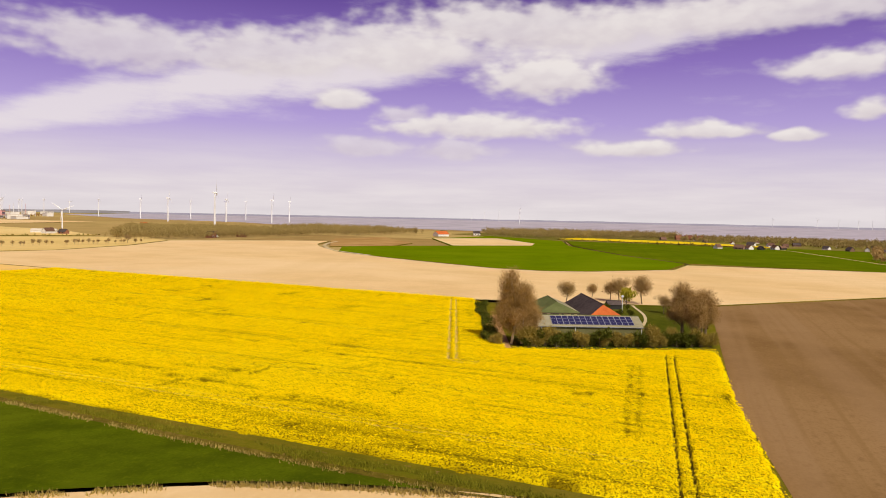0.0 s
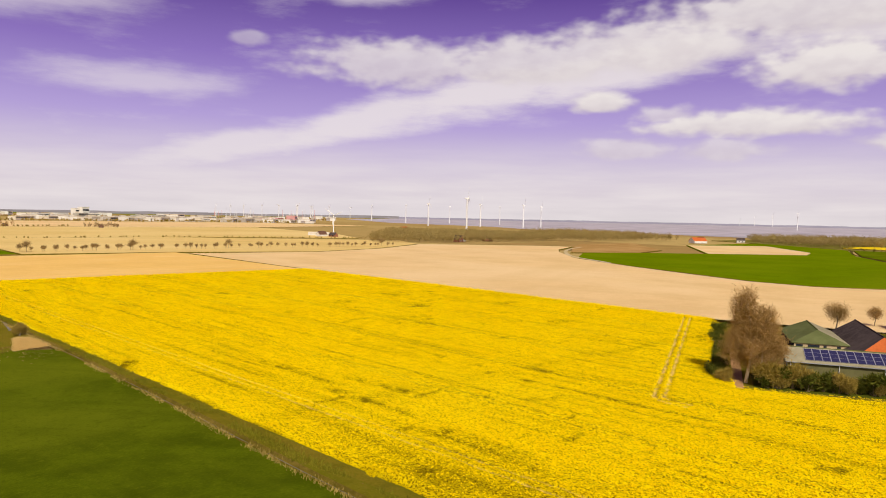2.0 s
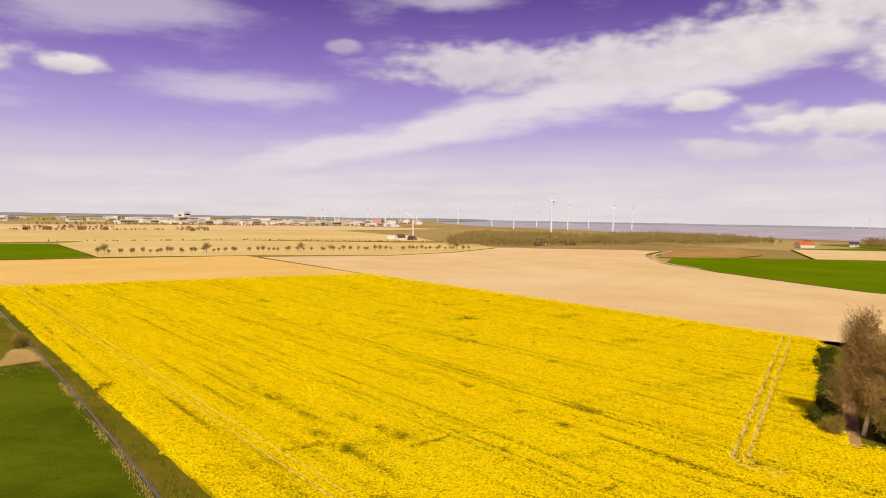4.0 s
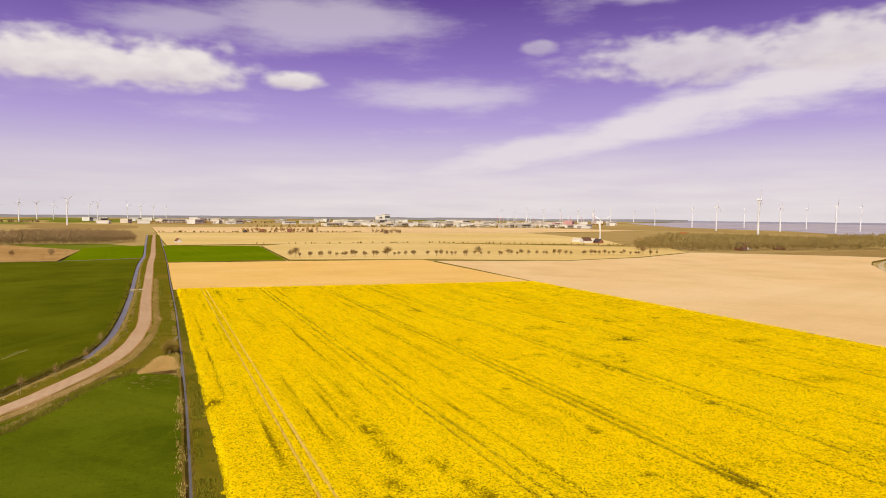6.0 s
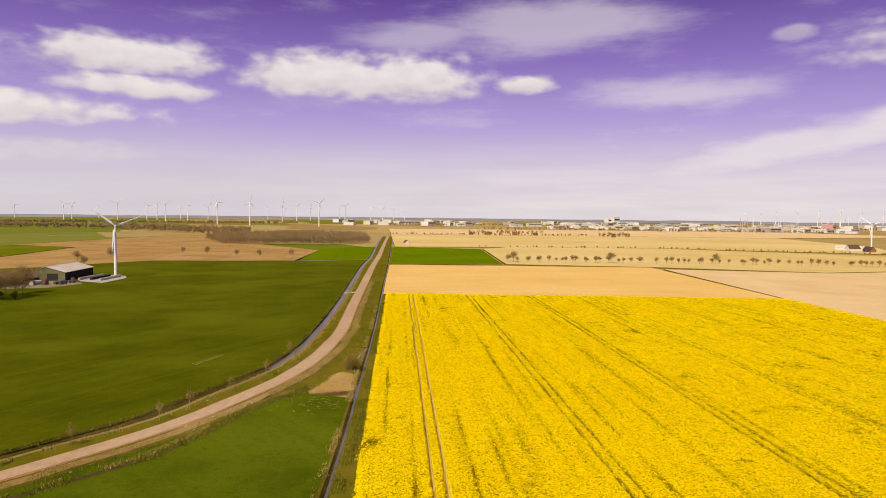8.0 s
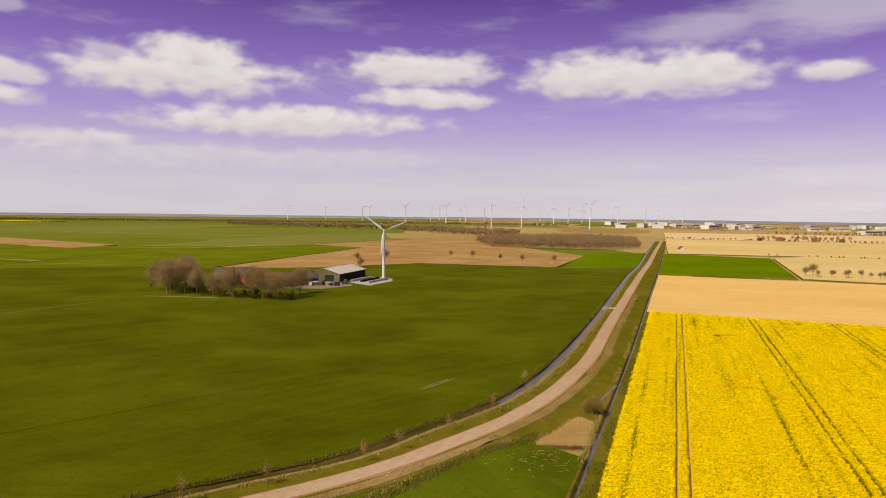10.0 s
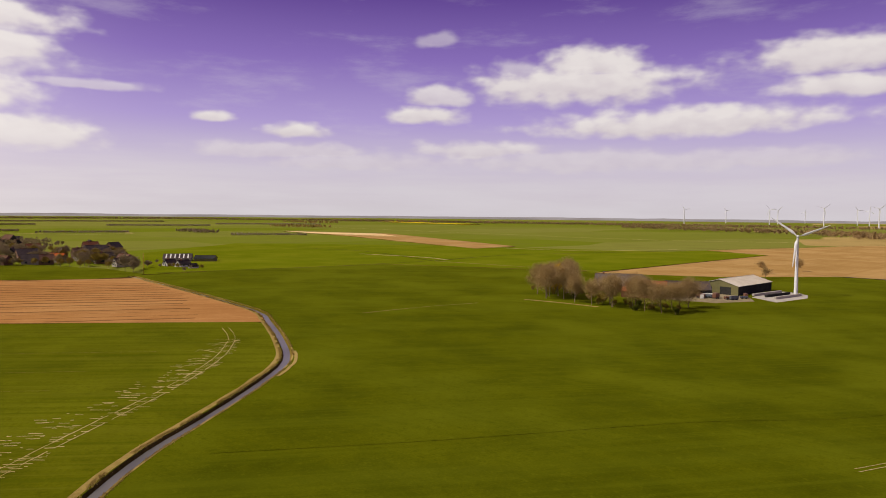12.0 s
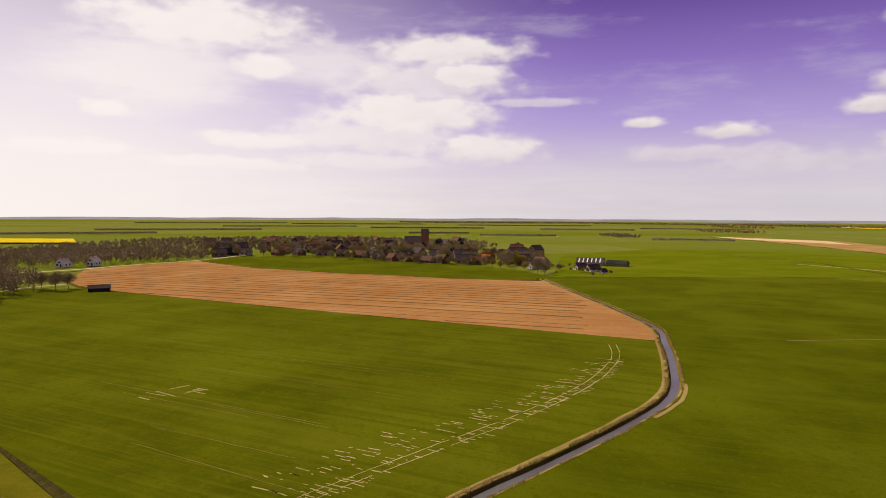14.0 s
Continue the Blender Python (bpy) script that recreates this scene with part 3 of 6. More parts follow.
west_side = beside(WEST_DITCH, -1.3)
creek_n = beside(CREEK, -1.35)
creek_s = beside(CREEK, 1.35)
parcel("field_west", [p for p in west_side if 124 < p[1] < 600] + [p for p in creek_n if p[0] < -8] + [(-345, 300), (-330, 400), (-196, 478), (-81, 573), (25, 580)], WHEAT, 0, "large dark green field of young grass")
parcel("field_green_corner", [p for p in west_side if 604 < p[1] < 830][::-1] + [(30, 782), (28, 586)], BRIGHT, 0, "bright green plot beside the road")
parcel("field_brown_north", [(-192, 466), (-130, 508), (-81, 576), (25, 585), (30, 738), (-90, 935), (-188, 1215), (-240, 1100), (-299, 812), (-216, 776)], CLAY, 0.06, "brown clay field behind the farm")
# slope to the creek is coloured dark for the shade on it
parcel("field_cereal", [p for p in creek_s if -136 < p[0] < -8] + [(-140, 203), (-202.5, 110), (-260.5, 32), (-288, -4), (-300, -20), (-300, -120), (-150, -120), (-75, 46), (-24, 92)], CEREAL, 0, "green cereal field with sown rows", side=SHADED_MUD)
parcel("field_ridged", [(-137, 206.5)] + [p for p in creek_s if -326 < p[0] < -140] + [(-330, 201), (-340, 171), (-364, 139), (-382, 104), (-427, 45), (-470, 12), (-503, -10), (-457, -46), (-417, -62), (-340, -42), (-314, -26), (-289, -2), (-262, 33), (-204, 111)], RIDGED, 0.02, "reddish brown field with planted ridges")
parcel("field_village_green", [(-332, 219), (-345, 233), (-400, 225), (-471, 189), (-544, 149), (-573, 111), (-580, 76), (-557, 25), (-510, -8), (-471, 15), (-428.5, 47), (-383.5, 106), (-365.5, 141), (-341.5, 173), (-332, 202)], WHEAT, 0.03, "dark green meadow by the village")
parcel("field_west_far", [(-345, 232), (-345, 300), (-332, 402), (-200, 482), (-300, 755), (-520, 640), (-700, 450), (-560, 300)], MEADOW, -0.05, "grazing meadow beyond the creek")
parcel("field_brown_strip", [(-462, 617), (-477, 694), (-933, 847), (-1149, 753), (-862, 715)], CLAY, 0.05, "narrow brown strip of bare land")
parcel("field_pale_strip", [(-1000, 730), (-1149, 753), (-933, 830), (-800, 770)], SAND, 0.15, "pale strip of bare land")
parcel("field_green_wedge", [(-335, 590), (-196, 468), (-219, 778), (-300, 806)], MEADOW, 0.02, "bright green wedge of grass")

# worn tan rims of the creek, its pale spit at the bend, and dry rims of the ditches
strip("creek_rim", CREEK, 2.9, -1.6, 0.03, RIM, 0.6, "dry tan rim of the creek bank", "bank")
strip("creek_rim", CREEK, -1.33, 1.75, 0.03, RIM, 0.5, "dry tan rim of the creek bank", "bank")
strip("creek_spit", smooth_line([(-62, 172), (-72, 181.5), (-80, 186.6), (-86, 189.5)], 2), 0.1, 0.75, 0.05, RIM, 0.4, "tan dredged clay along the creek bend", "bank")
strip("ditch_rim", [p for p in WEST_DITCH if 120 < p[1] < 620], 2.2, -1.3, 0.03, RIM, 0.8, "dry grass rim of the roadside ditch", "bank")
strip("ditch_rim", [p for p in WEST_DITCH if 120 < p[1] < 420], -1.25, 2.3, 0.03, SHADED_MUD, 0.7, "dark rough field edge above the ditch", "bank")
strip("ditch_rim", [p for p in EAST_DITCH if p[1] < 190], 1.1, -0.65, 0.03, BANK, 0.3, "dry grass rim of the field ditch", "bank")
strip("track_verge", [p for p in beside(ROAD, 5.2) if 90 < p[1] < 230], 0.5, 0.5, 0.03, BANK, 0.9, "rough dark grass along a dry ditch", "verge")
strip("shoulder_line", [p for p in ROAD if p[1] < 900], 1.74, -1.62, 0.112, LANE, 0.0, "worn white edge line of the road", "road marking")
strip("shoulder_line", [p for p in ROAD if p[1] < 900], -1.62, 1.74, 0.112, LANE, 0.0, "worn white edge line of the road", "road marking")
DRY_VERGE = material("dry_trodden_verge", (0.31, 0.195, 0.055), (0.19, 0.13, 0.025), (0.44, 0.29, 0.12), 0.5, 3.5, bump=0.5)
strip("dry_verge", [p for p in ROAD if 60 < p[1] < 420], 4.9, -2.7, 0.03, DRY_VERGE, 0.8, "dry trodden verge strewn with clods", "verge")
fleck_rnd = random.Random(31)
for k in range(80):
    x, y = 79.0 + fleck_rnd.gauss(0, 3.2), 176.0 + fleck_rnd.gauss(0, 4.0)
    q, l = radians(fleck_rnd.uniform(-20, 110)), fleck_rnd.uniform(0.15, 0.9)
    strip("straw_fleck", [(x, y), (x + math.cos(q) * l, y + math.sin(q) * l)], fleck_rnd.uniform(0.04, 0.12), fleck_rnd.uniform(0.04, 0.12), 0.03, RIM, 0.2, "pale straw fleck on the meadow", "bare patch")
# pale wheel marks of the sprayer in the cereal field, with gaps
spray = smooth_line([(-14, 96), (-27, 107), (-37, 117), (-50, 131), (-66, 148.5), (-87, 167.5), (-106, 180), (-119, 186.3), (-133, 190.5)], 2.0)
rnd = random.Random(6)
for off in (-1.0, 1.0):
    lane = beside(spray, off)
    i = 0
    while i < len(lane) - 2:
        n = rnd.randint(2, 6)
        strip("wheel_mark", lane[i:i + n + 1], rnd.uniform(0.05, 0.13), rnd.uniform(0.05, 0.13), 0.03, BARE, 0.3, "pale bare wheel mark in the young crop", "wheel mark")
        i += n + (1 if rnd.random() < 0.6 else 0)
# bare scratches where the seed drill turned at the headland
for k in range(360):
    j = rnd.randrange(0, len(spray) - 1)
    q = spray[j]
    a = radians(53 + rnd.uniform(-5, 5) + 180)
    back = rnd.random() ** 2.2 * (13 - 8 * j / len(spray)) - 1.8
    x, y = q[0] + math.cos(a) * back * 1.2 + rnd.uniform(-1, 1), q[1] + math.sin(a) * back * 1.2 + rnd.uniform(-1, 1)
    if x > -18 or x < -112:
        continue
    l = rnd.uniform(0.3, 2.4) * (1 if rnd.random() < 0.85 else 2)
    e = (x + math.cos(a) * l, y + math.sin(a) * l)
    strip("bare_scratch", [(x, y), ((x + e[0]) / 2 + rnd.uniform(-.1, .1), (y + e[1]) / 2 + rnd.uniform(-.1, .1)), e], rnd.uniform(0.06, 0.16), rnd.uniform(0.06, 0.16), 0.035, BARE, 0.15, "bare earth scratch in the young crop", "bare patch")
for k in range(14):
    x, y = -88 + rnd.uniform(-4, 4), 80 + rnd.uniform(-6, 6)
    a = radians(rnd.choice((51, 51, 140)) + rnd.uniform(-8, 8))
    l = rnd.uniform(1.5, 6)
    strip("bare_scratch", [(x, y), (x + math.cos(a) * l, y + math.sin(a) * l)], rnd.uniform(0.08, 0.2), rnd.uniform(0.08, 0.2), 0.035, BARE, 0.1, "bare earth scratch in the young crop", "bare patch")
# pale gaps between drill passes in the cereal field
for a, b in (((-57, 82), (-33, 112)), ((-66, 82), (-47, 109)), ((-79, 90), (-62, 113)), ((-100, 62), (-64, 112)), ((-112, 82), (-80, 129)), ((-128, 90), (-94, 140)), ((-90, 70), (-70, 98)), ((-140, 112), (-108, 160))):
    m = [(a[0] + (b[0] - a[0]) * f / 8 + rnd.uniform(-.15, .15), a[1] + (b[1] - a[1]) * f / 8 + rnd.uniform(-.15, .15)) for f in range(9)]
    for i in range(0, 8, 2):
        strip("drill_gap", m[i:i + 3], 0.05, 0.05, 0.033, RIM, 0.1, "thin pale gap between sown rows", "bare patch")
# darker strips along the furrows between the planted ridges
FURROW = material("dark_furrow", (0.20, 0.095, 0.032), (0.15, 0.07, 0.024), (0.26, 0.13, 0.05), 0.3, 3.0)
ridge_poly = [(-141, 203), (-160, 214), (-228, 217), (-286, 218), (-324, 216), (-338, 171), (-362, 139), (-380, 104), (-425, 45), (-468, 10), (-500, -11), (-457, -44), (-417, -60), (-340, -40), (-312, -24), (-288, 0), (-262, 35), (-206, 112)]
a = radians(63.5)
for k in range(-3, 26):
    off = 8.6 * k + rnd.uniform(-2.2, 2.2)
    s = np.arange(-330, 230, 4.0)
    px = -190 + math.cos(a) * s - math.sin(a) * off
    py = 150 + math.sin(a) * s + math.cos(a) * off
    px, py = px + 0.4 * np.sin(s / 37 + k), py + 0.2 * np.sin(s / 21 + k)
    ok = inside(px, py, ridge_poly) & (py < 203 - 0.3 * (px + 190))
    run = [(float(x), float(y)) for x, y, o in zip(px, py, ok) if o]
    if len(run) > 4:
        w = rnd.choice((0.3, 0.45, 0.8, 1.1))
        strip("furrow", run, w, w, 0.045, FURROW, w, "dark furrow between planted ridges", "furrow")
# field lines in the meadows: thin ditches, cattle paths and pale tracks
for name, pts, half, mat, label, cat in (
        ("cattle_path", [(-134, 245), (-133, 277), (-129, 301)], 0.22, RIM, "trodden pale cattle path in the meadow", "path"),
        ("meadow_ditch", [(-338, 452), (-249, 469), (-198, 480)], 0.8, RIM, "thin reedy meadow ditch", "ditch"),
        ("meadow_ditch", [(-350, 241), (-337, 342), (-338, 443)], 0.7, SHADED_MUD, "thin dark meadow ditch", "ditch"),
        ("meadow_ditch", [(-573, 461), (-479, 484), (-338, 452)], 0.9, SHADED_MUD, "thin dark meadow ditch", "ditch"),
        ("meadow_ditch", [(-338, 452), (-359, 560), (-335, 670), (-305, 812), (-224, 1192)], 1.1, SHADED_MUD, "thin dark meadow ditch", "ditch"),
        ("meadow_track", [(-490, 645), (-400, 668), (-359, 700), (-328, 806)], 1.4, BARE, "pale farm track between meadows", "track"),
        ("meadow_track", [(-447, 456), (-381, 474), (-340, 470)], 1.6, BARE, "pale farm track between meadows", "track"),
        ("meadow_track", [(-1270, 256), (-1105, 366), (-1109, 451), (-1174, 464)], 2.5, BARE, "pale lane winding through far meadows", "track"),
        ("meadow_track", [(-1400, 1020), (-900, 1020), (-500, 1040), (-240, 1230)], 2.0, BARE, "pale track through far meadows", "track"),
        ("spray_mark", [(47, 211), (51, 223)], 0.08, BARE, "pale scratch in the young crop", "wheel mark"),
        ("spray_mark", [(46, 211.6), (49.6, 222)], 0.06, BARE, "pale scratch in the young crop", "wheel mark"),
        ("headland_mark", [(-22, 140), (-4, 172), (17, 213), (40, 250), (46, 300)], 0.25, WHEAT, "faint wheel line in the green field", "wheel mark")):
    strip(name, smooth_line(pts, 6), half, half, 0.05, mat, half * 0.4, label, cat)
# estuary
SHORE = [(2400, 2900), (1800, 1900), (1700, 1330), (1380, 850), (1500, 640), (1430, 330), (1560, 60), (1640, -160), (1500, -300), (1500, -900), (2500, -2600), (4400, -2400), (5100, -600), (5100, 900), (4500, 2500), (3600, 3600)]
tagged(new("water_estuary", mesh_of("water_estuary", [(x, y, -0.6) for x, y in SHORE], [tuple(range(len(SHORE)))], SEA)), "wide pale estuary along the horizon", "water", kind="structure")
# ---- rapeseed crop ----
def rape_material():
    """The leafy canopy under the flowers, with bare wheel tracks."""
    m = bpy.data.materials.new("rapeseed_canopy")
    m.use_nodes = True
    N = Nodes(m.node_tree)
    at = N.add("ShaderNodeNewGeometry").outputs["Position"]
    track = N.add("ShaderNodeAttribute", attribute_name="track").outputs["Fac"]
    thin = N.add("ShaderNodeAttribute", attribute_name="thin").outputs["Fac"]
    pale = N.add("ShaderNodeAttribute", attribute_name="pale").outputs["Fac"]
    grain, _ = N.noise(at, 3.6, 3.0, 0.7)
    clump, _ = N.noise(at, 0.9, 3.0, 0.6)
    broad, _ = N.noise(at, 0.018, 3.0)
    yellow = N.mix(N.ramp(clump, 0.3, 0.7), (0.95, 0.70, 0.001), (0.88, 0.61, 0.001))
    yellow = N.mix(N.ramp(broad, 0.4, 0.7), yellow, (0.90, 0.68, 0.003))
    leaf = N.mix(N.ramp(thin, 0.0, 0.6), N.mix(clump, (0.29, 0.195, 0.003), (0.155, 0.115, 0.002)), N.mix(clump, (0.17, 0.110, 0.004), (0.085, 0.060, 0.002)))
    gap = N.math("MULTIPLY", N.ramp(grain, 0.49, 0.62), 0.9)
    gap = N.math("ADD", gap, N.math("MULTIPLY", thin, 0.85), clamp=True)
    c = N.mix(gap, yellow, leaf)
    soil = N.mix(grain, (0.15, 0.095, 0.012), (0.10, 0.075, 0.006))
    soil = N.mix(pale, soil, N.mix(grain, (0.80, 0.56, 0.13), (0.66, 0.44, 0.10)))
    c = N.mix(N.ramp(track, 0.0, 0.6), c, soil)
    bsdf = N.add("ShaderNodeBsdfPrincipled")
    N.link(c, bsdf.inputs["Base Color"])
    bsdf.inputs["Roughness"].default_value = 0.9
    bsdf.inputs["Specular IOR Level"].default_value = 0.0
    b = N.add("ShaderNodeBump")
    b.inputs["Strength"].default_value = 0.5
    b.inputs["Distance"].default_value = 0.3
    N.link(grain, b.inputs["Height"])
    N.link(b.outputs[0], bsdf.inputs["Normal"])
    N.link(bsdf.outputs[0], N.add("ShaderNodeOutputMaterial").inputs[0])
    return m


FLOWER = material("rapeseed_flowers", (0.98, 0.735, 0.001), (0.95, 0.655, 0.001), (0.99, 0.785, 0.003), 0.02, 1.2, bump=0, island=0.3)


def value_noise(x, y, seed):
    """Smooth 2D value noise for arrays."""
    xi, yi = np.floor(x).astype(np.int64), np.floor(y).astype(np.int64)
    fx, fy = x - xi, y - yi
    fx, fy = fx * fx * (3 - 2 * fx), fy * fy * (3 - 2 * fy)

    def h(i, j):
        n = (i * 374761393 + j * 668265263 + seed * 974711) & 0x7FFFFFFF
        n = ((n ^ (n >> 13)) * 1274126177) & 0x7FFFFFFF
        return ((n ^ (n >> 16)) & 0xFFFF) / 65535.0
    return (h(xi, yi) * (1 - fx) + h(xi + 1, yi) * fx) * (1 - fy) + (h(xi, yi + 1) * (1 - fx) + h(xi + 1, yi + 1) * fx) * fy


def edge_distance(x, y, poly):
    d = np.full(x.shape, 1e9)
    for i in range(len(poly)):
        (x0, y0), (x1, y1) = poly[i - 1], poly[i]
        dx, dy = x1 - x0, y1 - y0
        t = np.clip(((x - x0) * dx + (y - y0) * dy) / (dx * dx + dy * dy), 0, 1)
        d = np.minimum(d, np.hypot(x - x0 - t * dx, y - y0 - t * dy))
    return d


def wheel_marks(d, w=0.27):
    """How much a spot lies in one of two wheel tracks 1.9 m apart, from its distance to the middle line."""
    return np.clip(1.3 - np.abs(np.abs(d) - 0.95) / w, 0, 1)


TRAMLINES = ((95.6, 1.0), (121.0, 0.62), (148.2, 1.2), (172.8, 0.75), (199.0, 0.7), (224.5, 0.7), (250.0, 0.7))
# patches where the crop failed: plan place, half length along the rows, half width
POOR = ((177.5, 145, 3.0, 2.2), (116.5, 95, 4.5, 1.6), (115.5, 105, 5.0, 1.2), (170, 250, 4.0, 3.0), (186, 156, 3.0, 3.0), (111, 120, 16, 1.3), (107, 92, 14, 1.4),
        (190, 200, 3.5, 4.5), (205, 176, 3.0, 6.0), (222, 205, 3.0, 5.0), (150, 84, 5.0, 1.2), (236, 160, 2.5, 6.0), (212, 120, 3.0, 3.5), (160, 190, 2.2, 2.6), (140, 60, 6.0, 1.0))


def crop_state(x, y):
    """How much each spot lies in a wheel track, whether that is pale, and how thin the crop stands, track-side shade
    included.
    """
    u = x - SLANT * y
    track, beaten_shade = np.zeros(x.shape), np.zeros(x.shape)
    for t0, s in TRAMLINES:
        on = np.clip(0.55 + 0.9 * value_noise(u * 0 + t0, y / 14, 9), 0, 1) if t0 > 100 else np.ones(x.shape)
        lane = wheel_marks(u - t0, 0.30 if t0 > 100 else 0.22) * on * s
        # thinned margin of the tracks, darkened to imitate the crop walls' shade
        if t0 > 100:
            beaten_shade = np.maximum(beaten_shade, np.clip(1.3 - np.abs(np.abs(u - t0) - 0.95) / 0.44, 0, 1) * on * s * (y > 3))
        lane[y < (3 if t0 > 110 else -20)] = 0
        track = np.maximum(track, lane)
    # headland pass beside the ploughed field and the loop round the farm
    track = np.maximum(track, wheel_marks(y - (2.0 + (x - 88) * 0.087), 0.2) * (x < 176) * 0.9)
    side = (x - 150) * -0.353 + (y - 56) * 0.936
    dark = track.copy()
    track = np.maximum(track, wheel_marks(side - 0.4, 0.34) * (x > 148) * (x < 256) * (0.45 + 0.9 * value_noise(x / 2, y / 2, 51)))
    bend = np.hypot(x - 153, y - 51) - 6.5
    track = np.maximum(track, wheel_marks(bend, 0.4) * (x < 150) * (y > 49))
    pale = ((track > dark) | ((track > 0) & (u < 100) & (y > 8))).astype(float)
    thin = np.clip((value_noise(u / 1.4, y / 30, 11) - 0.70) * 3.6, 0, 1) * 0.4
    thin += np.clip((value_noise(x / 5, y / 3.0, 12) - 0.86) * 8, 0, 1) * (value_noise(x / 40, y / 40, 14) > 0.42)
    for px, py, a, b in POOR:
        d = np.hypot((x - px - SLANT * (y - py)) / b, (y - py) / a)
        thin += 0.85 * np.clip(1.5 - d, 0, 1) * np.clip(value_noise(x / 0.9, y / 1.6, 61) * 1.7 - 0.25, 0, 1)
    faint = wheel_marks(y - (11.0 + (x - 108) * 0.098), 0.8) * (x > 106) * (x < 160) * (0.3 + value_noise(x / 3, y / 3, 8))
    faint2 = np.clip(1 - np.abs((y - 92) + (x - 110) * 0.12) / 3.2, 0, 1) * value_noise(x / 4, y / 4, 18)
    # thin lines between the passes of the seed drill
    k = np.round((u - 96.4) / 4.25)
    off = u - 96.4 - 4.25 * k - 0.25 * np.sin(y / 31 + k)
    line = np.clip(1.3 - np.abs(off) / 0.24, 0, 1)
    broken = value_noise(k * 3.1, y / 16, 31) * 1.7 - np.where(k % 3 == 1, 0.2, 0.72)
    thin += line * np.clip(broken, 0, 1) * (0.55 + 0.6 * value_noise(u / 0.7, y / 0.8, 33))
    fine = np.clip(1.2 - np.abs(u - 2.1 * np.round(u / 2.1)) / 0.2, 0, 1)
    thin += 0.45 * fine * (u < 96) * np.clip(value_noise(np.round(u / 2.1) * 2.7, y / 6, 35) * 1.6 - 0.5, 0, 1)
    thin += faint * 0.4 + faint2 * 0.4 + beaten_shade * 0.85
    # thinner, greener growth along the ditch side corner
    weak = np.clip(1.25 - np.hypot((x - 88) / 16, (y - 42) / 44), 0, 1)
    thin += weak * 0.7 * (0.25 + 0.75 * value_noise(x / 1.2, y / 7, 21))
    return track, pale, np.clip(thin, 0, 1)


def ragged_edge(x, y):
    return 0.7 * value_noise(x / 1.6, y / 3.0, 41) + 0.35 * value_noise(x / 0.8, y / 0.8, 42)


def rape_canopy():
    us = set(np.round(np.arange(78, 276, 0.75), 2))
    for t0, _ in TRAMLINES:
        us |= set(np.round(np.arange(t0 - 1.6, t0 + 1.61, 0.2), 2))
    us = np.array(sorted(us))
    ys = np.concatenate([np.arange(-12, -1, 0.62), np.arange(-1, 19, 0.3), np.arange(19, 360, 0.62)])
    u, y = np.meshgrid(us, ys, indexing="ij")
    rnd = np.random.RandomState(5)
    x = u + SLANT * y + (rnd.rand(*u.shape) - 0.5) * 0.12
    y = y + (rnd.rand(*u.shape) - 0.5) * 0.25
    edge = edge_distance(x, y, RAPE)
    track, pale, thin = crop_state(x, y)
    h = 0.78 + 0.16 * rnd.rand(*u.shape) + 0.12 * value_noise(x / 4, y / 9, 2) + 0.15 * value_noise(x / 1.3, y / 1.3, 3)
    h = h * (1 - 0.95 * track) * (1 - 0.25 * thin)
    nu, ny = u.shape
    ragged = ragged_edge(x, y)
    ok = inside(x, y, RAPE) & (edge > ragged)
    h = np.minimum(h, 0.06 + np.maximum(edge - ragged, 0) * 0.85)
    h = np.where(ok, h, -0.06)
    keep = ok[:-1, :-1] | ok[1:, :-1] | ok[:-1, 1:] | ok[1:, 1:]
    ids = np.arange(nu * ny).reshape(nu, ny)
    q = np.stack([ids[:-1, :-1][keep], ids[1:, :-1][keep], ids[1:, 1:][keep], ids[:-1, 1:][keep]], 1)
    used, q = np.unique(q, return_inverse=True)
    q = q.reshape(-1, 4)
    co = np.stack([x.ravel()[used], y.ravel()[used], h.ravel()[used]], 1)
    me = bpy.data.meshes.new("rapeseed_crop")
    me.vertices.add(len(co))
    me.vertices.foreach_set("co", co.ravel())
    me.loops.add(q.size)
    me.loops.foreach_set("vertex_index", q.ravel().astype(np.int32))
    me.polygons.add(len(q))
    me.polygons.foreach_set("loop_start", np.arange(0, q.size, 4, dtype=np.int32))
    for name, values in (("track", track), ("thin", thin), ("pale", pale)):
        me.attributes.new(name, "FLOAT", "POINT").data.foreach_set("value", values.ravel()[used].astype(np.float32))
    me.update(calc_edges=True)
    me.materials.append(rape_material())
    return tagged(new("rapeseed_crop", me), "dense yellow flowering rapeseed with wheel tracks through it", "crop", kind="stuff")


